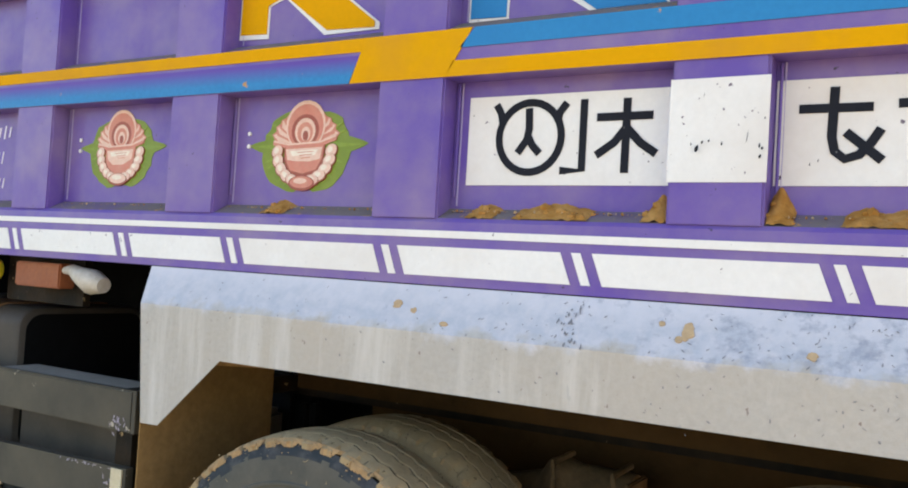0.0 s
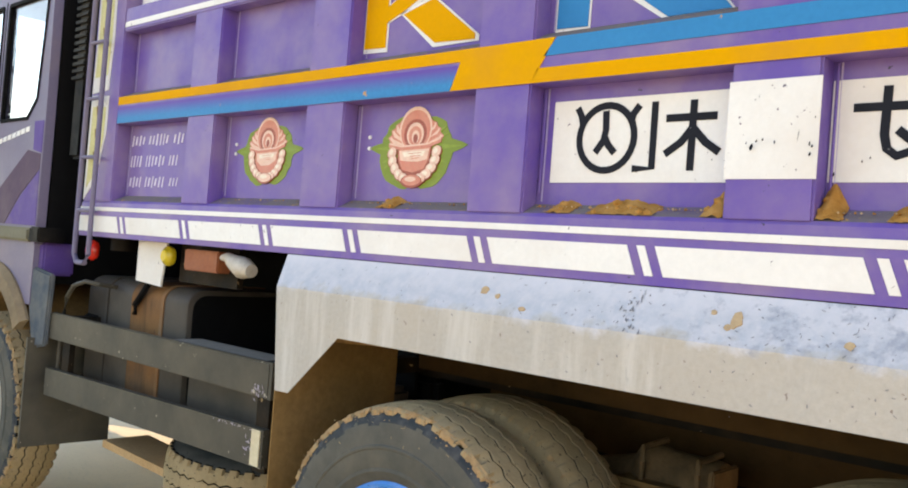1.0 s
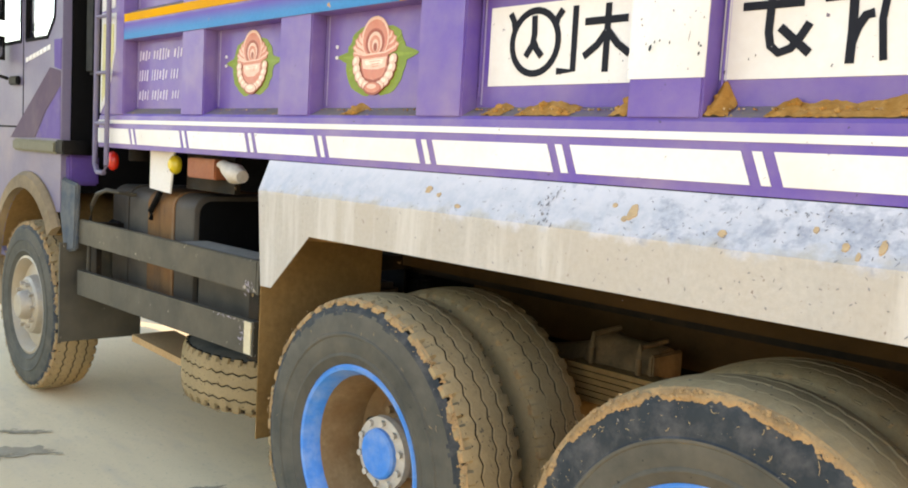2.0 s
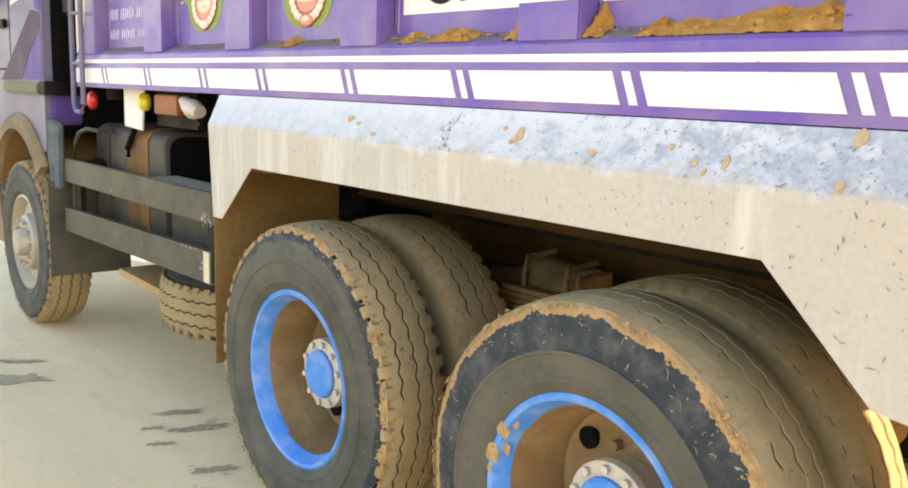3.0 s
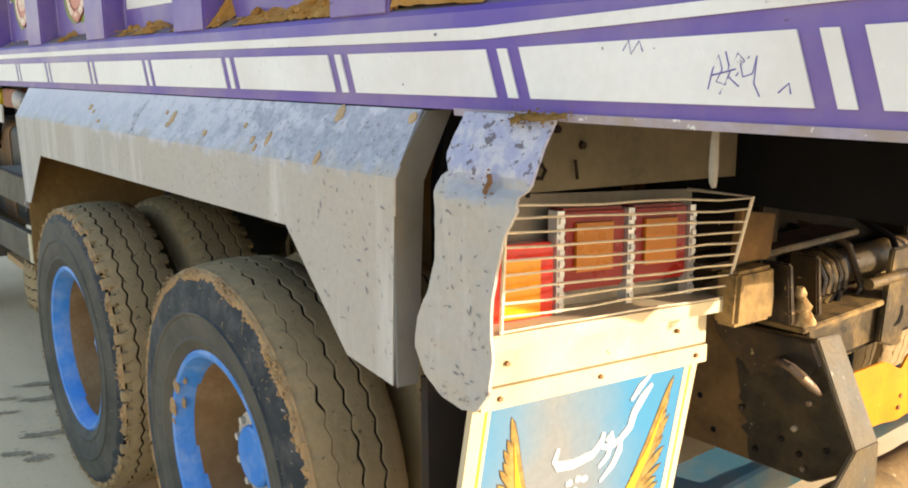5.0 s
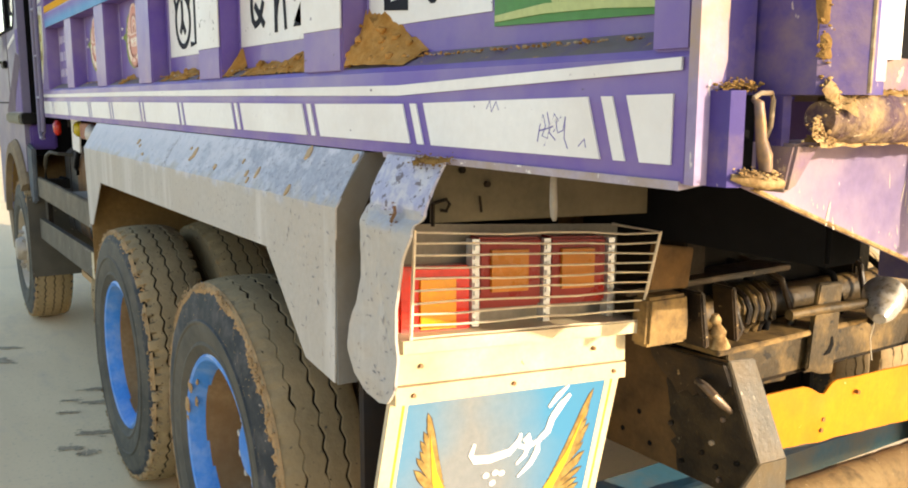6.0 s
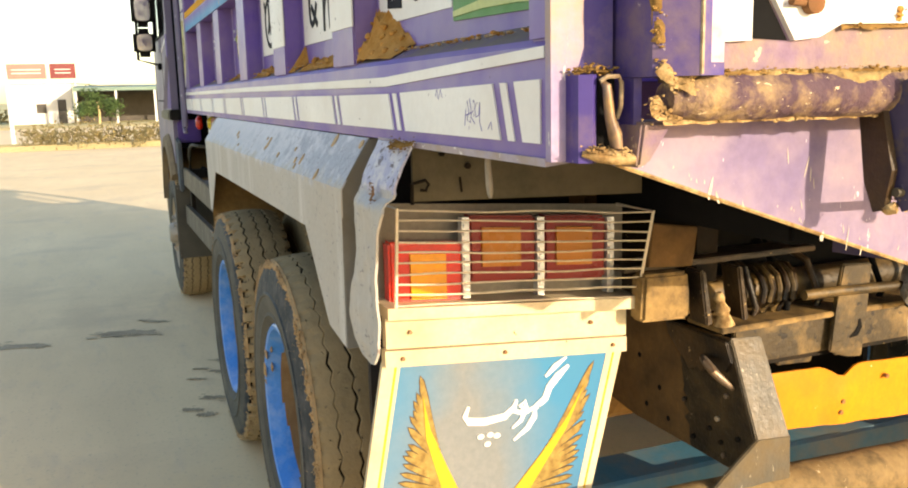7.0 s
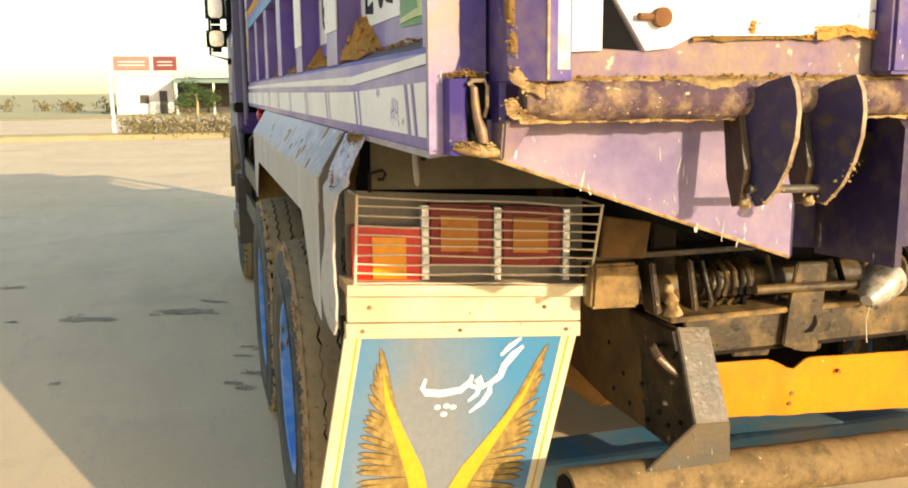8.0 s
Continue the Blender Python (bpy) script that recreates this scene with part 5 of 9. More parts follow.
def tyre_mesh(R=0.5635, W=0.285, rim=0.318, name="tyre", worn=False, crust=0.5, scratches=0):
    """Local to the hub, axis y; the outer face is at y = -W/2. worn: grooves packed with dust, a broad rubbed shoulder."""
    bm = bmesh.new()
    N = 504
    h = W / 2
    q = 0.0 if worn else 0.006

    def ring_faces(prof, seg, choose):
        g = [[bm.verts.new((r * math.cos(2 * math.pi * k / seg), y, r * math.sin(2 * math.pi * k / seg))) for r, y in prof] for k in range(seg)]
        for k in range(seg):
            A, B = g[k], g[(k + 1) % seg]
            for j in range(len(prof) - 1):
                bm.faces.new((A[j], B[j], B[j + 1], A[j + 1])).material_index = choose(j, 2 * math.pi * (k + 0.5) / seg, (prof[j][0] + prof[j + 1][0]) / 2)

    # sidewalls with raised rings, shoulders, groove floor
    outer = [(rim, -h + 0.030), (rim + 0.012, -h + 0.014), (rim + 0.034, -h + 0.006), (rim + 0.038, -h + 0.001), (rim + 0.045, -h + 0.001), (rim + 0.049, -h + 0.004), (rim + 0.075, -h - 0.002), (rim + 0.10, -h - 0.003),
             (R - 0.140, -h - 0.003), (R - 0.136, -h - 0.007), (R - 0.129, -h - 0.007), (R - 0.125, -h - 0.002), (R - 0.112, -h - 0.001), (R - 0.098, -h), (R - 0.088, -h + 0.002), (R - 0.078, -h + 0.003), (R - 0.068, -h + 0.005), (R - 0.058, -h + 0.007),
             (R - 0.048, -h + 0.010), (R - 0.034 - q, -h + 0.014), (R - 0.020 - q, -h + 0.022)]
    inner = [(R - 0.020 - q, h - 0.024), (R - 0.034 - q, h - 0.018), (R - 0.075, h - 0.004), (rim + 0.05, h), (rim, h - 0.030), (rim - 0.02, 0)]
    edge_r = R - 0.128 if worn else R - 0.058

    def side(j, th, r):
        wob = 0.012 * noise.noise((math.cos(th) * 6, math.sin(th) * 6, 3.0)) + 0.006 * noise.noise((math.cos(th) * 30, math.sin(th) * 30, 8.0))
        return 1 if r > edge_r + (wob if not worn else 0.0) else 0

    ring_faces(outer, 240, side)
    ring_faces([outer[-1], inner[0]], 120, lambda j, th, r: 2)
    ring_faces(inner, 72, lambda j, th, r: 0)
    # four ribs parted by zigzag grooves; on a worn tyre dust closes most of them
    cuts = [-h + 0.012, -0.062, 0.0, 0.060, h - 0.012]
    shut = (0, 0.52, 0.25, 0.0, 0) if worn else (0, 0.06, 0.0, 0.0, 0)
    for i in range(4):
        rows = []
        for k in range(N):
            th = 2 * math.pi * k / N

            def edge(line):
                z = zig(k / 9.0 + line * 0.37) + 0.30 * noise.noise((k * 0.21, line * 3.0, 0.5))
                gate = 0.5 + 0.9 * noise.noise((k * (0.085 if worn else 0.04), line * 7.0, 2.0))
                wide = max(0.0, min(1.0, (gate - shut[line]) * 6.0))
                return 0.0058 * z, 0.0003 + (0.0026 + 0.0008 * noise.noise((k * 0.3, line, 9.0))) * wide

            za, ga = edge(i)
            zb, gb = edge(i + 1)
            ya = cuts[i] + ga + (za if i > 0 else 0.0035 * noise.noise((k * 0.5, 1.3, 0.2)))
            yb = cuts[i + 1] - gb + (zb if i < 3 else 0.0)
            ym = ya + 0.034 if i == 0 else (yb - 0.026 if i == 3 else (ya + yb) / 2)
            ra, rm, rb = (R - 0.8 * y * y - (0.004 if e else 0.0) for y, e in ((ya, i == 0), (ym, 0), (yb, i == 3)))
            lug = k % 10 in (0, 1, 2, 3)
            if lug and i == 0:
                deep = 0.006 if worn else (0.021 if crust else 0.008)
                ra, rm, ya = ra - deep, rm - deep * 0.25, ya + (0.002 if worn else 0.006)
            if lug and i == 3 and not worn:
                rb, rm, yb = rb - 0.014, rm - 0.003, yb - 0.008
            c, s = math.cos(th), math.sin(th)
            lo = R - 0.030 - q
            rows.append([bm.verts.new((e * c, y, e * s)) for e, y in ((lo, ya), (ra - 0.003, ya), (ra, ya + 0.003), (rm, ym), (rb, yb - 0.003), (rb - 0.003, yb), (lo, yb))])
        for k in range(N):
            A, B = rows[k], rows[(k + 1) % N]
            clay = noise.noise((k * 0.12, 5.0, 1.0)) + 0.5 * noise.noise((k * 0.45, 6.0, 1.0)) > 0.1 - crust * 0.5
            for j in range(6):
                m = 2 if j in (0, 5) else 3
                if i == 0 and j < 2:
                    m = 4 if clay else 3
                bm.faces.new((A[j], B[j], B[j + 1], A[j + 1])).material_index = m
    # short cuts and nicks across the ribs
    nick = random.Random(12)
    for k in range(150 if worn else 420):
        th = nick.random() * 2 * math.pi
        y = nick.uniform(-h + 0.03, h - 0.02)
        r = R - 0.78 * y * y + 0.0006
        a, ln, w = nick.choice((0.5, -0.5, 1.3, -1.2)) + nick.uniform(-0.2, 0.2), nick.uniform(0.002, 0.008), nick.uniform(0.0008, 0.0022)
        P = []
        for u, v in ((-1, 0), (0, 1), (1, 0.2), (0.2, -1)):
            du, dv = u * ln * math.cos(a) - v * w * math.sin(a), u * ln * math.sin(a) + v * w * math.cos(a)
            P.append(bm.verts.new(((r + 0.0004) * math.cos(th + du / r), y + dv, (r + 0.0004) * math.sin(th + du / r))))
        bm.faces.new(P).material_index = 2
    # crust of clay along the outer shoulder, broken where crust is thin
    if crust:
        n, across = 720, 7
        g = []
        for k in range(n):
            th = 2 * math.pi * k / n
            p = (math.cos(th) * 9, math.sin(th) * 9, 1.5)
            wide = max(0.0, min(1.0, crust * 1.2 + 0.9 * noise.noise(p) + 0.5 * noise.noise((p[0] * 5, p[1] * 5, 7.0))))
            r_in = R - 0.020 - 0.026 * wide - 0.006 * noise.noise((p[0] * 9, p[1] * 9, 3.0))
            row = []
            for j in range(across):
                f = j / (across - 1)
                r = r_in + (R - 0.012 - r_in) * f
                y = -h + 0.014 - (R - 0.034 - r) * 0.18 + max(0.0, r - (R - 0.034)) * 0.30
                lift = math.sin(math.pi * f) * wide * (0.005 + 0.006 * abs(noise.noise((p[0] * 13, p[1] * 13, f * 3.0)))) - (0.010 if wide < 0.05 else 0.0)
                row.append(bm.verts.new((r * math.cos(th), y - lift, r * math.sin(th))))
            g.append(row)
        for k in range(n):
            A, B = g[k], g[(k + 1) % n]
            for j in range(across - 1):
                bm.faces.new((A[j], B[j], B[j + 1], A[j + 1])).material_index = 4
    rnd = random.Random(5)
    for k in range(int(2600 * crust)):
        th = rnd.random() * 2 * math.pi
        if noise.noise((math.cos(th) * 9, math.sin(th) * 9, 1.5)) + 0.35 < rnd.random() * 0.8:
            continue
        r = R - 0.020 - abs(rnd.gauss(0, 0.016)) + 0.014 * rnd.random()
        y = -h + 0.008 + max(0.0, r - (R - 0.03)) * 0.3
        s = 0.0016 + 0.0046 * rnd.random() ** 2
        c = Vector((r * math.cos(th), y, r * math.sin(th)))
        t = Vector((-math.sin(th), 0, math.cos(th)))
        n = Vector((math.cos(th), -0.7, math.sin(th))).normalized()
        u = t.cross(n)
        P = [bm.verts.new(c + t * (s * 1.7 * rnd.uniform(0.5, 1)) * a + u * s * b) for a, b in ((1, 0.2), (0.1, 1), (-1, 0.1), (0, -1))]
        top = bm.verts.new(c + n * s * 0.9)
        for a in range(4):
            bm.faces.new((P[a], P[(a + 1) % 4], top)).material_index = 4
    # pale curved scratches on the rubbed shoulder
    for k in range(scratches):
        th, r = rnd.random() * 2 * math.pi, R - 0.055 - 0.075 * rnd.random() ** 1.6
        a, bend, ln, w = rnd.uniform(-0.9, 0.9) + rnd.choice((0, 1.5)), rnd.uniform(-1.2, 1.2), rnd.uniform(0.006, 0.032) * rnd.random(), rnd.uniform(0.0005, 0.0012)
        P, Q = [], []
        for j in range(6):
            f = j / 5 - 0.5
            ang = a + bend * f
            u, v = f * ln * math.cos(ang), f * ln * math.sin(ang)
            for lst, o in ((P, w), (Q, -w)):
                rr, tt = r + v + o * math.cos(ang), th + (u - o * math.sin(ang)) / r
                yy = -h + 0.0065 - 0.0095 * min(1.0, max(0.0, (R - 0.048 - rr) / 0.07)) ** 0.6 - 0.0012
                lst.append(bm.verts.new((rr * math.cos(tt), yy, rr * math.sin(tt))))
        for j in range(5):
            bm.faces.new((P[j], P[j + 1], Q[j + 1], Q[j])).material_index = 3
    bmesh.ops.recalc_face_normals(bm, faces=bm.faces)
    me = bpy.data.meshes.new(name)
    bm.to_mesh(me)
    bm.free()
    for k in ("tyre_side", "tyre_dark", "groove", "tread", "tread_edge"):
        me.materials.append(M[k])
    for p in me.polygons:
        p.use_smooth = p.material_index in (0, 1)
    me.set_sharp_from_angle(angle=radians(40))
    return me


TYRE = tyre_mesh(crust=0.16, scratches=40)
WORN_TYRE = tyre_mesh(worn=True, crust=0.75, scratches=170)
TYRE_IN = tyre_mesh(crust=0.0)
TYRE_IN.materials[0] = M["tread"]
TYRE_IN.materials[1] = M["tread"]
WORN_IN = tyre_mesh(worn=True, crust=0.0)
WORN_IN.materials[0] = M["tread"]
WORN_IN.materials[1] = M["tread"]


def mesh_of(bm, name, mats, smooth=True):
    bmesh.ops.recalc_face_normals(bm, faces=bm.faces)
    me = bpy.data.meshes.new(name)
    bm.to_mesh(me)
    bm.free()
    for k in mats:
        me.materials.append(M[k])
    if smooth:
        for p in me.polygons:
            p.use_smooth = True
        me.set_sharp_from_angle(angle=radians(35))
    return me


# dished rim: blue flange and drop, the paint ending raggedly in the muddy dish
bm = bmesh.new()
prof = [(0.322, -0.112), (0.326, -0.124), (0.318, -0.130), (0.306, -0.126), (0.298, -0.108)] + [(0.298 - 0.012 * k / 3, -0.108 + 0.024 * k / 3) for k in (1, 2, 3)] + [(0.286 - 0.026 * k / 12, -0.084 + 0.096 * k / 12) for k in range(1, 13)] + \
       [(0.255, 0.03), (0.245, 0.10), (0.225, 0.116), (0.20, 0.125), (0.12, 0.10), (0.10, 0.10)]
seg = 160
g = [[bm.verts.new((r * math.cos(2 * math.pi * k / seg), y, r * math.sin(2 * math.pi * k / seg))) for r, y in prof] for k in range(seg)]
for k in range(seg):
    th = 2 * math.pi * k / seg
    paint = -0.072 + 0.016 * noise.noise((math.cos(th) * 1.3, math.sin(th) * 1.3, 4.0)) + 0.003 * noise.noise((math.cos(th) * 9, math.sin(th) * 9, 2.0))
    for j in range(len(prof) - 1):
        bm.faces.new((g[k][j], g[(k + 1) % seg][j], g[(k + 1) % seg][j + 1], g[k][j + 1])).material_index = 0 if j < 4 or (prof[j][1] < paint and j < 18) else 1
RIM = mesh_of(bm, "rim", ["rim_blue", "rim_mud"])
bm = bmesh.new()
lathe(bm, [(0.0, -0.03), (0.080, -0.03), (0.088, -0.024), (0.09, -0.012), (0.128, -0.006), (0.130, 0.018), (0.105, 0.03), (0.11, 0.12)], 40, [0, 0, 0, 1, 1, 1, 1])
for k in range(10):
    a = 2 * math.pi * k / 10
    tube(bm, [(0.110 * math.cos(a), -0.022, 0.110 * math.sin(a)), (0.110 * math.cos(a), 0.0, 0.110 * math.sin(a))], 0.012, 6, 1)
HUB = mesh_of(bm, "hub", ["rim_blue", "hub_metal"])
bm = bmesh.new()
tube(bm, [(0, -0.005, 0), (0, 0.03, 0)], 0.014, 6)
NUT = mesh_of(bm, "wheel_nut", ["rim_mud"], False)
bm = bmesh.new()
tube(bm, [(0, -0.002, 0), (0, 0.02, 0)], 0.032, 14)
HOLE = mesh_of(bm, "hand_hole", ["seat_rubber"], False)


def dual_wheel(x, yo, turn):
    """Outer wheel with its inner twin; yo is the outer face."""
    c = (x, yo + 0.1425, 0.4905)
    w = place("wheel", RIM, c, truck, "blue steel rim with a muddy dish")
    w.rotation_euler = (0, turn, 0)
    place("tyre", WORN_TYRE if x > 0.5 else TYRE, c, w, "dust covered truck tyre with zigzag tread")
    place("hub", HUB, c, w, "blue hub cap with a dusty bolted flange")
    for k in range(8):
        a = 2 * math.pi * k / 8 + 0.2
        place("wheel_nut", NUT, (c[0] + 0.145 * math.cos(a), c[1] + 0.085, c[2] + 0.145 * math.sin(a)), w)
    for k in range(5):
        a = 2 * math.pi * k / 5 + 0.9
        place("hand_hole", HOLE, (c[0] + 0.205 * math.cos(a), c[1] + 0.108, c[2] + 0.205 * math.sin(a)), w)
    if x > 0.5 and yo < 5:
        rnd = random.Random(9)
        for a, r, sz in ((2.62, 0.316, 0.024), (2.50, 0.300, 0.013), (2.88, 0.318, 0.027), (2.80, 0.294, 0.017), (3.03, 0.316, 0.012)):
            bm = bmesh.new()
            lump(bm, (x + r * math.cos(a + turn), yo + 0.014 + max(0.0, 0.318 - r) * 0.9, 0.4905 + r * math.sin(a + turn)), (sz, 0.0035, sz), rnd.random() * 50, sub=3)
            part("clay_patch", bm, "tread_edge", w, smooth=True)
    ci = (x, yo + 0.1425 + 0.34, 0.4905)
    i = place("inner_wheel", RIM, ci, truck)
    place("tyre", WORN_IN if x > 0.5 else TYRE_IN, ci, i)
    return w


for x, t in ((-0.159, 0.4), (1.178, 2.1)):
    dual_wheel(x, 4.385, t)
    dual_wheel(x, 6.75, t + 1)

# front wheels: convex silver rim
bm = bmesh.new()
lathe(bm, [(0.322, -0.112), (0.326, -0.126), (0.312, -0.130), (0.29, -0.10), (0.275, -0.07), (0.20, -0.075), (0.185, -0.12), (0.17, -0.13), (0.10, -0.125), (0.09, -0.17), (0.075, -0.185), (0.0, -0.185)], 48)
for k in range(10):
    a = 2 * math.pi * k / 10
    tube(bm, [(0.145 * math.cos(a), -0.125, 0.145 * math.sin(a)), (0.145 * math.cos(a), -0.155, 0.145 * math.sin(a))], 0.014, 6)
FRIM = mesh_of(bm, "front_rim", ["rim_steel"])
for yc in (4.42 + 0.1425, 7.08):
    c = (-3.60, yc, 0.468)
    w = place("front_wheel", FRIM, c, truck, "worn silver front wheel caked with dust")
    place("tyre", TYRE, c, w)
    w.scale = (0.95, 1, 0.95)
    if yc > 6:
        w.rotation_euler = (0, 0, math.pi)

# spare wheel lying under the frame
c = (-1.62, 5.12, 0.43)
w = place("spare_wheel", RIM, c, truck, "spare wheel lying flat under the frame")
place("tyre", TYRE, c, w)
w.rotation_euler = (math.pi / 2, 0, 0)

# ---- frame, side guard, tanks ----
def rounded(bm, x0, x1, y0, y1, z0, z1, r):
    tmp = bmesh.new()
    box(tmp, x0, x1, y0, y1, z0, z1)
    bmesh.ops.bevel(tmp, geom=tmp.edges[:], offset=r, segments=5, affect="EDGES")
    return join(bm, tmp)


bm = bmesh.new()
box(bm, -5.0, 2.19, 5.35, 5.43, 0.98, 1.24, 0.006)
frame_rails = part("chassis_frame", bm, "dark_steel", truck, "grimy black chassis frame with pipes and clamps")
bm = bmesh.new()
box(bm, -5.0, 2.19, 6.11, 6.19, 0.98, 1.24, 0.006)
part("frame_rail", bm, "dark_steel", frame_rails)
# far side boxes, gearbox, hoist filling the underside; added screens block stray light
for name, dims in (("far_tank", (-2.8, -0.95, 6.25, 6.95, 0.55, 1.35)), ("gearbox", (-4.3, -2.9, 5.45, 6.1, 0.55, 1.3)), ("hoist_cylinder_box", (-0.7, 1.9, 5.45, 6.08, 0.80, 1.48)), ("light_block_screen", (-0.95, 2.05, 6.12, 6.16, 0.25, 1.5)), ("light_block_screen", (-2.9, -0.62, 5.95, 5.99, 0.20, 1.49)), ("cross_box", (-2.7, -0.9, 5.33, 5.43, 0.62, 0.98))):
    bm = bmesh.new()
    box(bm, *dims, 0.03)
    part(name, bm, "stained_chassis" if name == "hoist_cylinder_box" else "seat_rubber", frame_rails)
for x in (-3.0, -1.3, 0.55, 2.0):
    bm = bmesh.new()
    box(bm, x, x + 0.1, 5.43, 6.11, 1.0, 1.2)
    part("cross_member", bm, "seat_rubber", frame_rails)
for x in (-0.159, 1.178):
    bm = bmesh.new()
    tube(bm, [(x, 4.6, 0.488), (x, 5.5, 0.488), (x, 5.65, 0.488), (x, 5.9, 0.488), (x, 6.05, 0.488), (x, 6.95, 0.488)], 0.09, 16, radii=[0.085, 0.085, 0.2, 0.2, 0.085, 0.085])
    part("axle", bm, "guard_in", frame_rails)
PLAN = AXLE_PLAN
bm = bmesh.new()
for k in range(6):
    z = 0.72 + k * 0.022
    d = 0.09 * k
    hexa(bm, [(-0.2 + d, 5.10, z - 0.02 * 0), (1.33 - d, 5.10, z), (1.33 - d, 5.19, z), (-0.2 + d, 5.19, z), (-0.2 + d, 5.10, z + 0.018), (1.33 - d, 5.10, z + 0.018), (1.33 - d, 5.19, z + 0.018), (-0.2 + d, 5.19, z + 0.018)])
part("leaf_spring", bm, "guard_in", frame_rails)
bm = bmesh.new()
tube(bm, [(0.16, 5.16, 0.77), (0.28, 5.16, 0.78), (0.38, 5.16, 0.79), (0.42, 5.16, 0.80), (0.44, 5.16, 0.805), (0.50, 5.16, 0.80), (0.68, 5.16, 0.80), (0.70, 5.16, 0.80)], 0.1, 24, radii=[0.04, 0.055, 0.07, 0.10, 0.106, 0.095, 0.092, 0.088])
box(bm, 0.690, 0.712, 5.06, 5.24, 0.70, 0.875, 0.006)
for x, top in ((0.455, 0.915), (0.665, 0.905)):
    tube(bm, [(x, 5.045, 0.75), (x, 5.040, 0.86), (x - 0.008, 5.06, top - 0.01), (x, 5.2, top)], 0.011, 8)
PLAN = Matrix.Translation((-0.12, 0.10, 0.045)) @ AXLE_PLAN
part("spring_saddle", bm, "saddle", frame_rails, "mud-caked spring saddle with bolts", smooth=True)
PLAN = None
# subframes painted near black in place of the deep shade there
bm = bmesh.new()
box(bm, -2.6, 2.7, 6.22, 6.34, 1.26, 1.50, 0.008)
part("subframe", bm, "seat_rubber", frame_rails)
bm = bmesh.new()
box(bm, -2.6, 2.7, 5.20, 5.32, 1.26, 1.50, 0.008)
part("subframe", bm, "seat_rubber", frame_rails)
bm = bmesh.new()
box(bm, -0.80, 2.0, 5.12, 5.16, 1.05, 1.5)
part("inner_sheet", bm, "stained_chassis", frame_rails)

# side guard of two bars
PLAN = FRONT_PLAN
bm = bmesh.new()
box(bm, -3.075, -0.86, 4.50, 4.53, 0.930, 1.078, 0.006)
upper = part("side_guard", bm, "grey_steel", truck, "dusty dark grey side guard of two flat bars")
bm = bmesh.new()
hexa(bm, [(-3.08, 4.50, 0.615), (-0.87, 4.50, 0.650), (-0.87, 4.53, 0.650), (-3.08, 4.53, 0.615), (-3.08, 4.50, 0.765), (-0.87, 4.50, 0.805), (-0.87, 4.53, 0.805), (-3.08, 4.53, 0.765)])
part("lower_bar", bm, "grey_steel", upper)
bm = bmesh.new()
box(bm, -1.78, -0.87, 4.5305, 4.70, 1.060, 1.070, 0.002)
part("dusty_ledge", bm, "lamp_grey", upper, "dust-covered ledge")
bm = bmesh.new()
rnd = random.Random(23)
for k in range(58):
    if k < 22:
        x, z = rnd.gauss(-0.93, 0.022), rnd.gauss(0.958, 0.016)
    elif k < 44:
        x, z = -0.90 - 0.36 * rnd.random(), 0.0
        z = 0.650 + 0.155 - 0.006 - abs(rnd.gauss(0, 0.005)) + (x + 0.87) * 0.017
    else:
        x, z = rnd.gauss(-0.975, 0.03), rnd.uniform(0.68, 0.78)
    a, ln, w = rnd.uniform(0, 3.1), rnd.uniform(0.002, 0.012), rnd.uniform(0.0015, 0.005)
    bm.faces.new([bm.verts.new((x + u * ln * math.cos(a) - v * w * math.sin(a), 4.4985, z + u * ln * math.sin(a) + v * w * math.cos(a))) for u, v in ((-1, 0.1), (-0.3, 1), (0.5, 0.6), (1, -0.1), (0.2, -0.9), (-0.6, -0.6))])
tagged(part("peeled_paint", bm, "lip_pale", upper), "flakes of peeled pale paint", kind="stuff")
for x in (-2.95, -0.98):
    bm = bmesh.new()
    box(bm, x, x + 0.09, 4.531, 4.56, 0.62, 1.07)
    box(bm, x, x + 0.09, 4.56, 5.35, 1.00, 1.07)
    part("bracket", bm, "dark_steel", upper)
bm = bmesh.new()
box(bm, -0.945, -0.885, 4.494, 4.499, 0.655, 0.80)
part("reflector_plate", bm, "plate_cream", upper, "peeling pale plate")
bm = bmesh.new()
hexa(bm, [(-0.86, 4.50, 0.93), (-0.858, 4.80, 0.93), (-0.84, 4.80, 0.93), (-0.84, 4.50, 0.93), (-0.86, 4.50, 1.08), (-0.858, 4.80, 1.08), (-0.84, 4.80, 1.08), (-0.84, 4.50, 1.08)])
part("end_plate", bm, "grey_steel", upper)

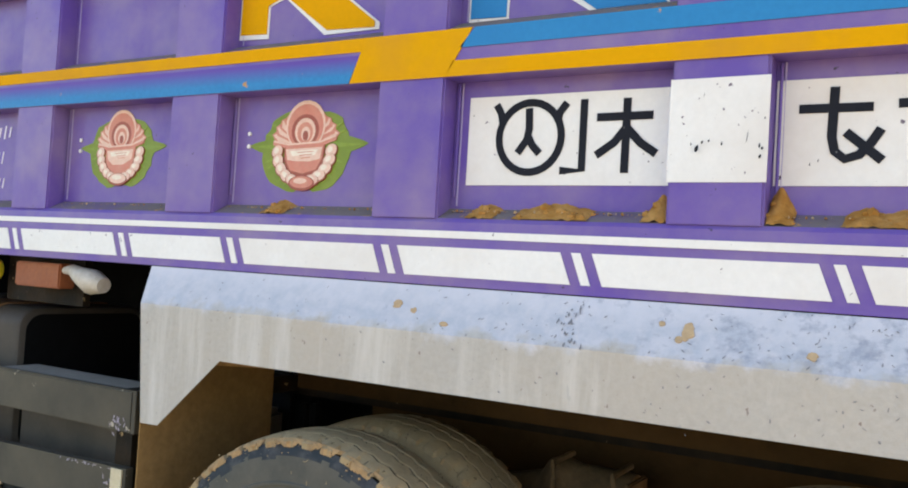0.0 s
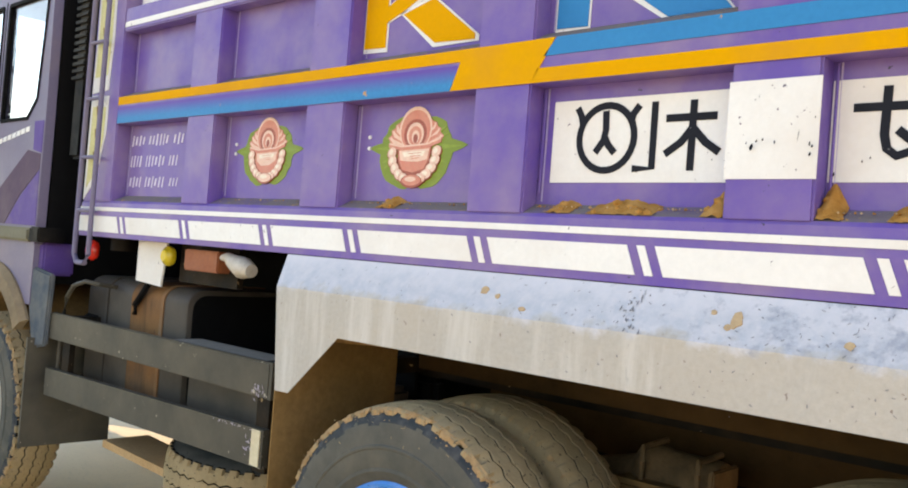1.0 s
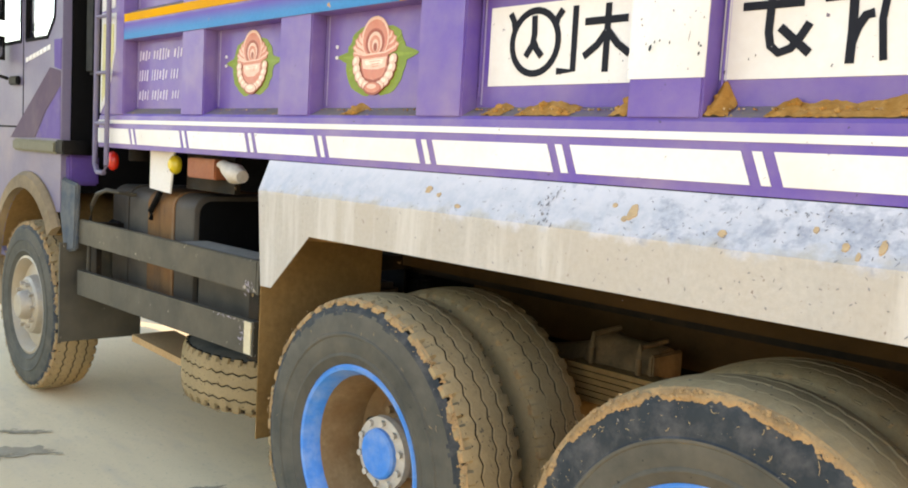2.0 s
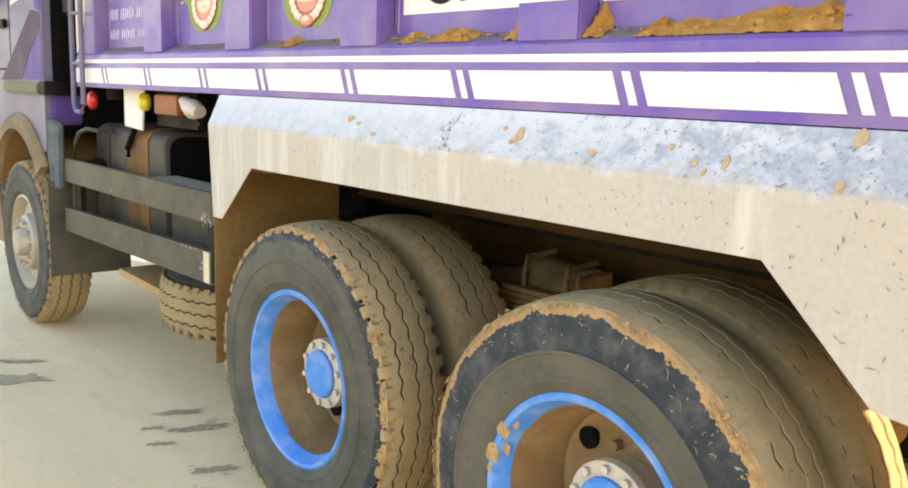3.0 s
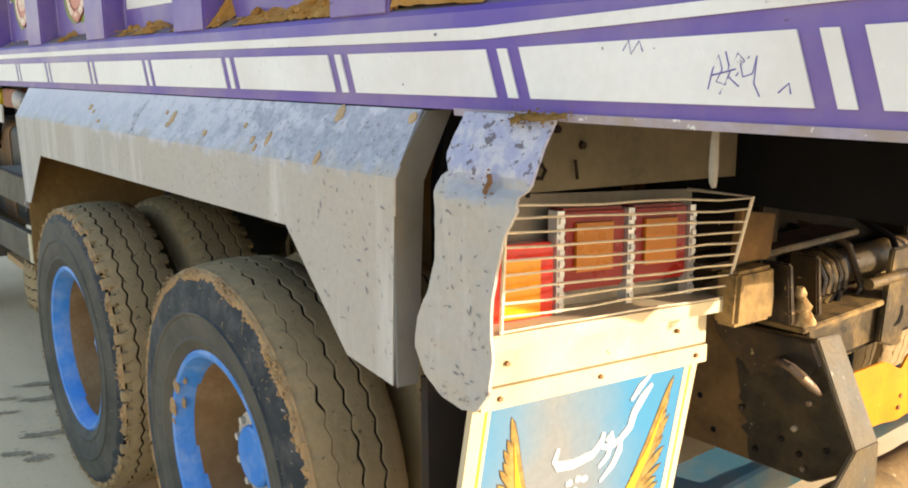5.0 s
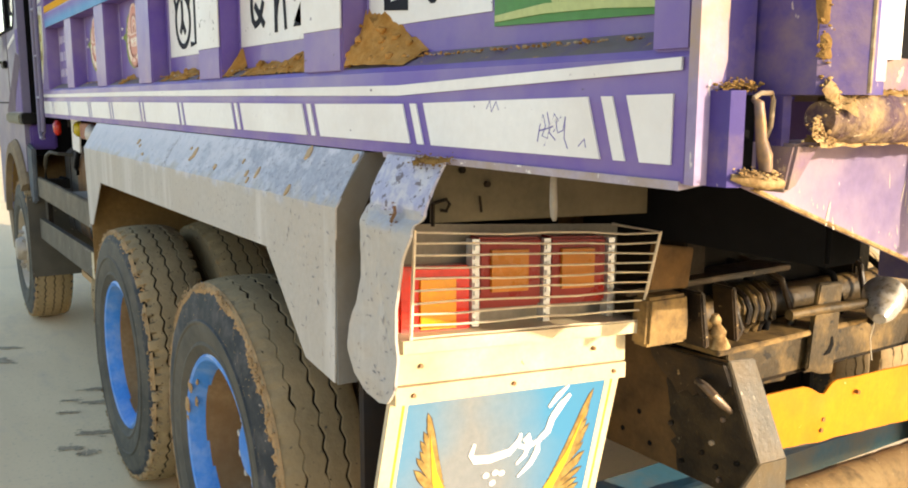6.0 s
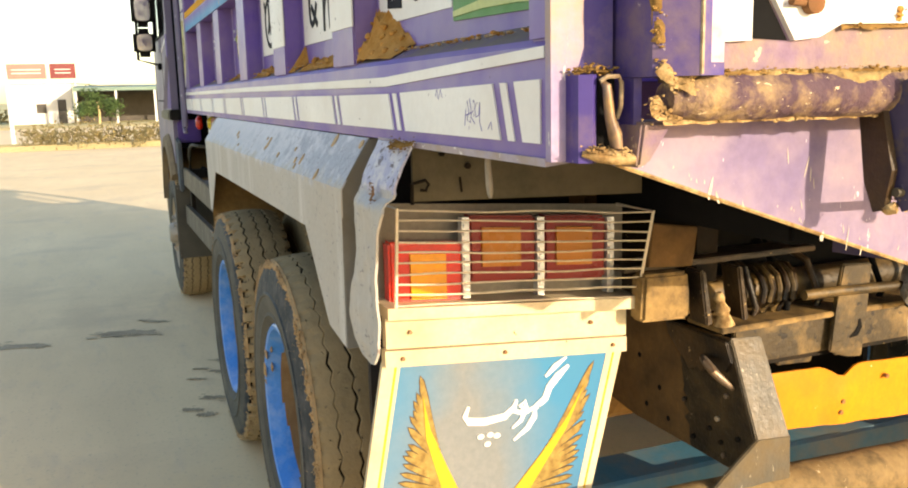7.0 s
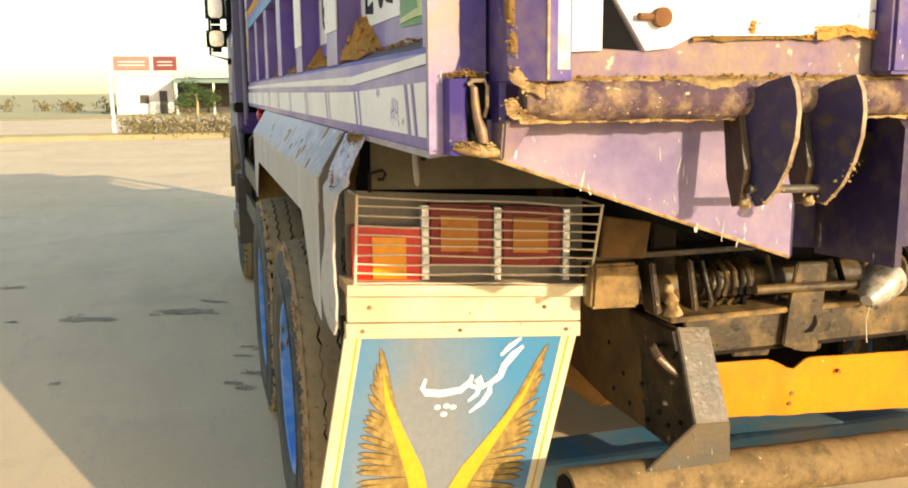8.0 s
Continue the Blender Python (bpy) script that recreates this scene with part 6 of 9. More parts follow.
def tank_section(x0, x1, grow, r, dome=0.0):
    """A length of the tank: a rounded rectangle drawn along x, its last end drawn in by dome."""
    bm = bmesh.new()
    y0, y1, z0, z1 = 4.68 - grow, 5.30 + grow, 0.66 - grow, 1.30 + grow
    rings = []
    for x, cut in ((x0, 0.0), (x1 - dome, 0.0)) + (((x1 - dome * 0.3, dome * 0.3), (x1, dome)) if dome else ()):
        ring = []
        for cy, cz, a0 in ((y1 - r, z1 - r, 0), (y0 + r, z1 - r, 90), (y0 + r, z0 + r, 180), (y1 - r, z0 + r, 270)):
            for k in range(7):
                a = radians(a0 + 15 * k)
                ring.append(bm.verts.new((x, cy + (r - cut) * math.cos(a), cz + (r - cut) * math.sin(a))))
        rings.append(ring)
    for p, q in zip(rings, rings[1:]):
        for k in range(len(p)):
            bm.faces.new((p[k], p[(k + 1) % len(p)], q[(k + 1) % len(p)], q[k]))
    bm.faces.new(rings[0])
    bm.faces.new(rings[-1][::-1])
    return bm


tank = part("fuel_tank", tank_section(-3.03, -1.905, 0.0, 0.085, 0.022), "tank", truck, "dusty black fuel tank with brown dust and steel straps", smooth=True)
part("tank_end", tank_section(-1.906, -1.900, -0.030, 0.07), "seat_rubber", tank, smooth=True)
part("dusty_band", tank_section(-2.50, -2.16, 0.0012, 0.086), "tank_brown", tank, smooth=True)
for x, w, mat in ((-2.80, 0.026, "tank"), (-2.165, 0.030, "rust_strap")):
    part("strap", tank_section(x, x + w, 0.007, 0.090), mat, tank, smooth=True)
bm = bmesh.new()
tube(bm, [(-2.44, 4.675, 1.13), (-2.42, 4.662, 1.18), (-2.36, 4.66, 1.23), (-2.30, 4.665, 1.295)], 0.016, 8)
part("rubber_strap", bm, "seat_rubber", tank, smooth=True)
# added sheet: black where only a dark void lies behind the tank
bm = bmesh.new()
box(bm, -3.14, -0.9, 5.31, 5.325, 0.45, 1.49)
part("shade_sheet", bm, "seat_rubber", truck, "added black sheet standing in for the dark behind the tank")
bm = bmesh.new()
box(bm, -1.90, -0.90, 4.70, 5.30, 0.60, 0.93, 0.03)
part("battery_box", bm, "tank", truck, "dusty dark grey battery box", smooth=True)
bm = bmesh.new()
hexa(bm, [(-3.22, 4.44, 0.30), (-3.20, 4.44, 0.30), (-3.15, 4.90, 0.305), (-3.17, 4.90, 0.305), (-3.22, 4.44, 0.92), (-3.20, 4.44, 0.92), (-3.15, 4.90, 0.92), (-3.17, 4.90, 0.92)])
box(bm, -3.225, -3.195, 4.44, 4.452, 0.295, 0.325)
part("front_mud_flap", bm, "grey_steel", truck, "dusty dark mud flap behind the front wheel")
bm = bmesh.new()
hexa(bm, [(-2.75, 4.70, 0.36), (-2.05, 4.72, 0.33), (-2.05, 4.95, 0.33), (-2.75, 4.95, 0.36), (-2.75, 4.70, 0.40), (-2.05, 4.72, 0.37), (-2.05, 4.95, 0.37), (-2.75, 4.95, 0.40)])
part("wooden_board", bm, "ply", truck, "bare wooden board tucked under the tank")


def marker(name, x, z, r, mat, label):
    bm = bmesh.new()
    tube(bm, [(x, 4.65, z), (x, 4.635, z), (x, 4.62, z), (x, 4.605, z)], r, 14, radii=[r * 0.9, r, r * 0.9, r * 0.5])
    part(name, bm, mat, truck, label, smooth=True)


marker("marker_lamp", -2.93, 1.442, 0.060, "lens_red", "round red marker lamp")
marker("marker_lamp", -2.045, 1.455, 0.052, "lens_yellow", "round yellow marker lamp")
bm = bmesh.new()
hexa(bm, [(-2.40, 4.645, 1.31), (-2.13, 4.645, 1.295), (-2.13, 4.655, 1.295), (-2.40, 4.655, 1.31), (-2.40, 4.645, 1.52), (-2.09, 4.645, 1.52), (-2.09, 4.655, 1.52), (-2.40, 4.655, 1.52)])
part("white_tin", bm, "white", truck, "bent white tin plate")
bm = bmesh.new()
box(bm, -1.84, -1.53, 4.61, 4.68, 1.40, 1.50, 0.006)
part("orange_block", bm, "orange_plastic", truck, "faded orange reflector block")
bm = bmesh.new()
box(bm, -2.05, -1.50, 4.70, 4.73, 1.33, 1.52)
part("lamp_bracket", bm, "dark_steel", truck)
bm = bmesh.new()
tube(bm, [(-1.52, 4.63, 1.475), (-1.44, 4.61, 1.48), (-1.37, 4.60, 1.46), (-1.29, 4.60, 1.44), (-1.22, 4.60, 1.43)], 0.03, 12, radii=[0.015, 0.022, 0.035, 0.05, 0.03])
part("work_lamp", bm, "hub_metal", truck, "dusty white work lamp", smooth=True)

# ladder and exhaust between cab and body
bm = bmesh.new()
for x in (-2.88, -2.70):
    tube(bm, [(x, 4.52, 2.95), (x, 4.52, 1.42), (x + (0.04 if x < -2.8 else -0.04), 4.52, 1.375)], 0.014, 8)
tube(bm, [(-2.84, 4.52, 1.375), (-2.74, 4.52, 1.375)], 0.014, 8)
ladder = part("ladder", bm, "cab", truck, "lilac steel ladder beside the load body", smooth=True)
for z in (1.66, 1.95, 2.27, 2.58, 2.88):
    bm = bmesh.new()
    tube(bm, [(-2.88, 4.52, z), (-2.70, 4.52, z)], 0.011, 8)
    part("rung", bm, "cab", ladder)
bm = bmesh.new()
box(bm, -3.13, -2.99, 4.54, 4.90, 1.95, 3.1, 0.02)
air = part("air_intake", bm, "black_plastic", truck, "black ribbed air intake behind the cab")
for k in range(16):
    z = 2.40 + k * 0.04
    bm = bmesh.new()
    box(bm, -3.135, -2.985, 4.525, 4.539, z, z + 0.018)
    part("rib", bm, "black_plastic", air)
bm = bmesh.new()
tube(bm, [(-2.80, 4.75, 1.45), (-2.80, 4.75, 2.15), (-2.80, 4.70, 2.25), (-2.80, 4.70, 2.4)], 0.07, 14)
tube(bm, [(-2.95, 4.66, 2.22), (-2.72, 4.60, 2.20)], 0.05, 12)
part("exhaust_pipe", bm, "dark_steel", truck, "grimy exhaust pipe", smooth=True)
PLAN = None
bm = bmesh.new()
prism(bm, [(-3.10, 1.232), (-3.06, 1.300), (-2.815, 1.272), (-2.835, 0.90), (-2.985, 0.87), (-3.03, 1.03)], "y", 4.435, 4.465)
bmesh.ops.bevel(bm, geom=bm.edges[:], offset=0.010, segments=2, affect="EDGES")
part("splash_guard", bm, "navy_dusty", truck, "dusty dark splash guard behind the front wheel", smooth=True)
PLAN = FRONT_PLAN
for pts, r, mat in (([(-3.05, 4.55, 0.62), (-3.035, 4.55, 0.90), (-3.03, 4.55, 1.06), (-3.0, 4.55, 1.17), (-2.92, 4.55, 1.24), (-2.80, 4.56, 1.272), (-2.72, 4.60, 1.262), (-2.71, 4.70, 1.25)], 0.013, "grey_steel"),
                    ([(-2.99, 4.62, 0.95), (-2.96, 4.62, 1.05), (-2.90, 4.63, 1.08), (-2.86, 4.66, 1.07)], 0.011, "seat_rubber")):
    bm = bmesh.new()
    tube(bm, pts, r, 8)
    part("hose", bm, mat, truck, smooth=True)

# ---- cab ----
PLAN = CAB_PLAN
CY = 4.46
FX = -3.77


def arch(r, z0, lo, hi, n=14):
    return [(FX + r * math.cos(t), z0 + r * math.sin(t)) for t in [math.pi * (lo + (hi - lo) * k / n) for k in range(n + 1)]]


bm = bmesh.new()
prism(bm, [(-3.15, 1.22), (-3.14, 2.18), (-5.04, 2.18), (-5.12, 1.5), (-5.10, 0.70), (-4.28, 0.70)] + arch(0.66, 0.56, 0.25, 0.95)[::-1][1:-1] + [(-3.15, 1.10)], "y", CY, CY + 0.05)
cab = part("cab", bm, "cab", truck, "lilac grey truck cab with purple rear corner")
for name, poly in (("rear_pillar", [(-3.14, 2.18), (-3.16, 2.92), (-3.23, 2.92), (-3.29, 2.30), (-3.42, 2.18)]), ("middle_pillar", [(-3.86, 2.18), (-3.86, 2.92), (-3.97, 2.92), (-3.97, 2.18)]),
                   ("front_pillar", [(-4.80, 2.18), (-4.62, 2.92), (-4.76, 2.92), (-5.04, 2.18)]), ("roof_side", [(-3.16, 2.92), (-3.28, 3.10), (-4.70, 3.10), (-4.76, 2.92)])):
    bm = bmesh.new()
    prism(bm, poly, "y", CY, CY + 0.05)
    part(name, bm, "cab", cab)
    bm = bmesh.new()
    prism(bm, poly, "y", 2 * YC - CY - 0.05, 2 * YC - CY)
    part(name, bm, "cab", cab)
for name, dims in (("far_side", (-5.05, -3.15, 2 * YC - CY - 0.05, 2 * YC - CY, 1.0, 2.18)), ("rear_wall", (-3.20, -3.15, CY + 0.05, 2 * YC - CY - 0.05, 1.22, 3.08)), ("front_wall", (-5.1, -5.05, CY + 0.05, 2 * YC - CY - 0.05, 0.7, 2.0)),
                   ("roof", (-4.72, -3.2, CY + 0.05, 2 * YC - CY - 0.05, 3.05, 3.11)), ("cab_floor", (-5.05, -3.2, CY + 0.05, 2 * YC - CY - 0.05, 1.25, 1.30)), ("seat", (-3.7, -3.2, 4.7, 6.8, 1.3, 2.0))):
    bm = bmesh.new()
    box(bm, *dims, 0.01)
    part(name, bm, "seat_rubber" if name in ("seat", "rear_wall") else "cab", cab)
PLAN = None
CF = CY - 0.03                          # outer face of the cab's side
# darker mauve sweep slanting down the cab's side
flat_paint("mauve_band", [[(-3.05, 1.90), (-3.22, 1.925), (-3.60, 1.70), (-3.93, 1.505), (-3.47, 1.515), (-3.28, 1.68), (-3.05, 1.815)]], "cab_mauve", cab, face=CF, label="dark mauve sweep")
flat_paint("violet_corner", [[(-3.05, 1.812), (-3.275, 1.672), (-3.455, 1.515), (-3.045, 1.515)], [(-3.043, 1.905), (-3.15, 1.925), (-3.16, 2.08), (-3.043, 2.08)]], "cab_violet", cab, face=CF, label="violet painted rear corner")
for k in range(7):
    x, z = -3.645 + 0.062 * k, 1.968 + 0.009 * k
    bm = bmesh.new()
    prism(bm, [(x, z), (x + 0.046, z + 0.006), (x + 0.048, z + 0.034), (x + 0.002, z + 0.028)], "y", CF - 0.003, CF + 0.001)
    part("writing_bar", bm, "white", cab)
bm = bmesh.new()
box(bm, -3.80, -3.065, CF - 0.030, CF + 0.01, 1.428, 1.502, 0.012)
part("sill_trim", bm, "sill_olive", cab, "dusty olive trim strip under the door")
bm = bmesh.new()
box(bm, -3.063, -2.945, CF - 0.024, CF + 0.12, 1.430, 1.510, 0.008)
part("trim_end", bm, "black_plastic", cab)
bm = bmesh.new()
box(bm, -3.060, -2.985, CF + 0.03, CF + 0.20, 1.255, 1.428, 0.012)
part("corner_box", bm, "cab_violet", cab, "violet painted box under the cab corner")
# tan lip round the front wheel arch, and the muddy liner inside it
WX, WZ = -3.5645, 0.598
steps = [math.pi * (0.20 + 0.74 * k / 22) for k in range(23)]
bm = bmesh.new()
rows = [[bm.verts.new((WX + (0.561 + g) * math.cos(t), y, WZ + (0.608 + g) * math.sin(t))) for g, y in ((0.0, CF - 0.045), (0.075, CF - 0.040), (0.100, CF - 0.012), (0.100, CF + 0.004), (0.0, CF + 0.004))] for t in steps]
for p, q in zip(rows, rows[1:]):
    for j in range(5):
        bm.faces.new((p[j], p[(j + 1) % 5], q[(j + 1) % 5], q[j]))
bm.faces.new(rows[0])
bm.faces.new(rows[-1][::-1])
part("fender_lip", bm, "fender_tan", cab, "dust-covered tan fender lip", smooth=True)
bm = bmesh.new()
rows = [[bm.verts.new((WX + r * 0.561 / 0.608 * math.cos(t), y, WZ + r * math.sin(t))) for r, y in ((0.606, CF + 0.004), (0.606, 5.02), (0.618, 5.02), (0.618, CF + 0.004))] for t in steps]
for p, q in zip(rows, rows[1:]):
    for j in range(4):
        bm.faces.new((p[j], p[(j + 1) % 4], q[(j + 1) % 4], q[j]))
bm.faces.new(rows[0])
bm.faces.new(rows[-1][::-1])
part("arch_liner", bm, "guard_in", cab, "mud-caked wheel arch liner", smooth=True)
bm = bmesh.new()
prism(bm, [(-4.44, 0.76), (-4.13, 0.73), (-4.10, 0.60), (-4.035, 0.39), (-4.20, 0.385), (-4.30, 0.55)], "y", CF - 0.005, CF + 0.10)
bmesh.ops.bevel(bm, geom=bm.edges[:], offset=0.008, segments=2, affect="EDGES")
part("step_side", bm, "fender_tan", cab, "dusty brown side of the cab step")
PLAN = CAB_PLAN
# windows: rear quarter light and door light, with rubber seals
for pts in ([(-3.86, 2.19), (-3.42, 2.19), (-3.29, 2.30), (-3.23, 2.92), (-3.86, 2.92)], [(-4.80, 2.19), (-3.97, 2.19), (-3.97, 2.92), (-4.62, 2.92)]):
    bm = bmesh.new()
    loop = pts + [pts[0]]
    for a, b in zip(loop, loop[1:]):
        stroke(bm, [a, b], 0.022, "y", CY - 0.006, CY + 0.02)
    win = part("side_window", bm, "seat_rubber", cab, "side window with black seal")
    bm = bmesh.new()
    prism(bm, pts, "y", CY + 0.012, CY + 0.017)
    pane = part("pane", bm, "glass", win)
    pane.visible_shadow = False
bm = bmesh.new()
for pts in ([(-3.92, 1.62), (-3.92, 2.95)], [(-3.92, 1.62), (-4.9, 1.62)]):
    stroke(bm, pts, 0.012, "y", CY - 0.002, CY + 0.001)
part("door_seam", bm, "seat_rubber", cab)
bm = bmesh.new()
box(bm, -4.15, -3.97, CY - 0.03, CY - 0.001, 1.90, 1.96, 0.008)
part("door_handle", bm, "black_plastic", cab)
for z0, z1 in ((2.25, 2.55), (1.98, 2.22)):
    bm = bmesh.new()
    rounded(bm, -4.33, -4.22, 4.26, 4.44, z0 + 0.045, z1 + 0.065, 0.048)
    mir = part("mirror", bm, "black_plastic", cab, "black wing mirror", smooth=True)
    bm = bmesh.new()
    prism(bm, [(4.35 + 0.062 * math.copysign(abs(math.cos(a)) ** 0.5, math.cos(a)), (z0 + z1) / 2 + 0.055 + ((z1 - z0) / 2 - 0.045) * math.copysign(abs(math.sin(a)) ** 0.5, math.sin(a))) for a in [2 * math.pi * (k + 0.5) / 24 for k in range(24)]], "x", -4.221, -4.215)
    part("mirror_glass", bm, "mirror_glass", mir)
bm = bmesh.new()
tube(bm, [(-4.28, 4.46, 2.75), (-4.28, 4.30, 2.72), (-4.28, 4.29, 2.0), (-4.28, 4.46, 1.95)], 0.012, 8)
part("mirror_arm", bm, "black_plastic", cab, smooth=True)

# ---- rear: lamp panel, cage, mud flap ----
PLAN = REAR_PLAN
LX = 2.262
SAG = -0.077


def sag(y, z): return z + SAG * (y - 4.48)


def rear_quad(bm, y0, y1, z0, z1, xa, xb, mi=0, dy0=0.0, dy1=0.0):
    return hexa(bm, [(xa, y0 + dy0, sag(y0, z0)), (xb, y0 + dy0, sag(y0, z0)), (xb, y1 + dy1, sag(y1, z0)), (xa, y1 + dy1, sag(y1, z0)),
                     (xa, y0, sag(y0, z1)), (xb, y0, sag(y0, z1)), (xb, y1, sag(y1, z1)), (xa, y1, sag(y1, z1))], mi)


bm = bmesh.new()
rear_quad(bm, 4.49, 5.13, 1.12, 1.36, LX - 0.07, LX - 0.062)
lamp = part("tail_lamp_unit", bm, "lamp_grey", truck, "tail lamp unit of three lamps behind a wire grille")
bm = bmesh.new()
rear_quad(bm, 4.47, 5.12, 1.121, 1.147, LX - 0.068, LX + 0.05)
part("lamp_shelf", bm, "plate_cream", lamp, "cream sheet under the lamps")
LAMPS = [(4.497, 4.672, 1.132, 1.280, "lens_red", "lens_amber"), (4.690, 4.860, 1.186, 1.338, "lens_dark_red", "lens_amber_dull"), (4.882, 5.050, 1.186, 1.338, "lens_dark_red", "lens_amber_dull")]
for y0, y1, z0, z1, mr, ma in LAMPS:
    bm = bmesh.new()
    rear_quad(bm, y0, y1, z0, z1, LX - 0.055, LX - 0.012)
    bmesh.ops.bevel(bm, geom=bm.edges[:], offset=0.006, segments=2, affect="EDGES")
    ln = part("lamp_lens", bm, mr, lamp, "red lamp lens with an amber middle")
    bm = bmesh.new()
    rear_quad(bm, y0 + (0.048 if z0 < 1.15 else 0.030), y1 - 0.042, z0 + (0.020 if z0 < 1.15 else 0.036), z1 - 0.026, LX - 0.013, LX - 0.006)
    part("amber_insert", bm, ma, ln, "amber lens insert")
for y in (4.680, 4.871, 5.061):
    bm = bmesh.new()
    rear_quad(bm, y - 0.009, y + 0.009, 1.15, 1.335, LX - 0.03, LX - 0.008)
    for k in range(9):
        rear_quad(bm, y - 0.006, y + 0.006, 1.16 + k * 0.019, 1.17 + k * 0.019, LX - 0.009, LX - 0.003)
    part("lamp_divider", bm, "lens_white", lamp, "notched silver divider")
bm = bmesh.new()
cage = None
for (ya, za), (yb, zb), out in (((4.49, 1.145), (4.50, 1.36), 0.0), ((5.10, 1.135), (5.112, 1.36), 0.045)):
    bm = bmesh.new()
    tube(bm, [(LX + 0.045, ya, sag(ya, za)), (LX + 0.045 + out, yb, sag(yb, zb)), (LX - 0.06, yb, sag(yb, zb))], 0.004, 6)
    if cage is None:
        cage = part("wire_grille", bm, "wire", lamp, "pale bent wire grille")
    else:
        part("grille_end", bm, "wire", cage)
rnd = random.Random(3)
for k in range(10):
    z = 1.152 + k * 0.0228
    a, b = 4.485 + 0.002 * k, 5.100 + 0.0013 * k
    n = 7
    bm = bmesh.new()
    w = [0.0025 * rnd.uniform(-1, 1) for _ in range(n)]
    tube(bm, [(LX + 0.047 + 0.0048 * k * i / (n - 1), a + (b - a) * i / (n - 1), sag(a + (b - a) * i / (n - 1), z) + w[i]) for i in range(n)], 0.0022, 6)
    part("wire", bm, "wire", cage)
# cream plates under the lamps
bm = bmesh.new()
rear_quad(bm, 4.475, 5.092, 1.048, 1.118, LX - 0.01, LX + 0.014)
plate = part("bumper_plate", bm, "plate_cream", truck, "cream painted steel strip under the tail lamps")
bm = bmesh.new()
rear_quad(bm, 4.47, 5.09, 1.008, 1.045, LX - 0.008, LX + 0.020)
part("clamp_strip", bm, "plate_cream", plate)
for y, z in ((4.53, 1.085), (4.99, 1.085), (4.51, 1.027), (4.76, 1.027), (5.05, 1.027)):
    bm = bmesh.new()
    tube(bm, [(LX + 0.012, y, sag(y, z)), (LX + 0.022 + (0.004 if z < 1.05 else 0), y, sag(y, z))], 0.0048, 6)
    part("bolt", bm, "rust_strap", plate)
# mud flap
FL = [(4.472, 1.012), (5.088, 1.012), (4.93, 0.36), (4.36, 0.40)]


def flap_pt(u, v):
    """u across, v down, 0 to 1."""
    a = Vector(FL[0]).lerp(Vector(FL[1]), u)
    b = Vector(FL[3]).lerp(Vector(FL[2]), u)
    p = a.lerp(b, v)
    return (p.x, sag(p.x, p.y))


bm = bmesh.new()
prism(bm, [flap_pt(u, v) for u, v in ((0, 0), (1, 0), (1, 1), (0, 1))], "x", LX - 0.012, LX)
flap = part("mud_flap", bm, "sky_paint", truck, "mud flap painted pale sky blue with yellow plumes and white lettering")


def flap_paint(name, polys, mat, layer, label=""):
    bm = bmesh.new()
    for p in polys:
        prism(bm, [flap_pt(*q) for q in p], "x", LX - 0.001, LX + 0.0008 + 0.0007 * layer)
    return part(name, bm, mat, flap, label)


for a in (0.0, 0.935):
    bm = bmesh.new()
    prism(bm, [flap_pt(u, v) for u, v in ((a - 0.004 if a < 0.5 else a, 0), (a + (0.065 if a < 0.5 else 0.069), 0), (a + (0.065 if a < 0.5 else 0.069), 1), (a - 0.004 if a < 0.5 else a, 1))], "x", LX - 0.0125, LX + 0.0008)
    part("cream_border", bm, "plate_cream", flap)
for a in (0.043, 0.962):
    flap_paint("yellow_border", [[(a, 0), (a + 0.009, 0), (a + 0.009, 1), (a, 1)]], "plume", 1, "thin yellow line")
rnd = random.Random(11)
for side_k in (0, 1):
    def mu(u): return u if side_k == 0 else 1.03 - u
    for k in range(21):
        f = k / 20
        tip = Vector((0.150 - 0.06 * f + 0.055 * f * f, 0.055 + 0.62 * f)) + Vector((rnd.uniform(-0.008, 0.008), rnd.uniform(-0.010, 0.010)))
        base = Vector((0.225 + 0.19 * f, 0.25 + 0.40 * f))
        d = tip - base
        n = Vector((-d.y, d.x)).normalized() * 0.0088
        shape = [base + n * 1.2, base + d * 0.6 + n * 1.2, base + d * 0.88 + n * 0.9, tip, base + d * 0.88 - n * 0.9, base + d * 0.6 - n * 1.2, base - n * 1.2]
        rim_shape = [base + n * 1.3, base + d * 0.6 + n * 1.6, base + d * 0.9 + n * 1.3, tip + d * 0.02, base + d * 0.9 - n * 1.2, base + d * 0.6 - n * 1.5, base - n * 1.3]
        bm = bmesh.new()
        prism(bm, [flap_pt(mu(p.x), p.y) for p in rim_shape], "x", LX - 0.001, LX + 0.0010 + 0.00006 * k, 0)
        prism(bm, [flap_pt(mu(p.x), p.y) for p in shape], "x", LX - 0.001, LX + 0.0013 + 0.00006 * k, 1)
        part("painted_plume", bm, ["plume_line", "plume_dark"], flap)
    arm = [(0.17, 0.13), (0.222, 0.26), (0.312, 0.40), (0.425, 0.56), (0.50, 0.72), (0.43, 0.75), (0.362, 0.60), (0.283, 0.44), (0.212, 0.30)]
    flap_paint("painted_arm", [[(mu(u), v) for u, v in arm]], "plume", 3, "bright yellow painted sweep")


STROKES = []


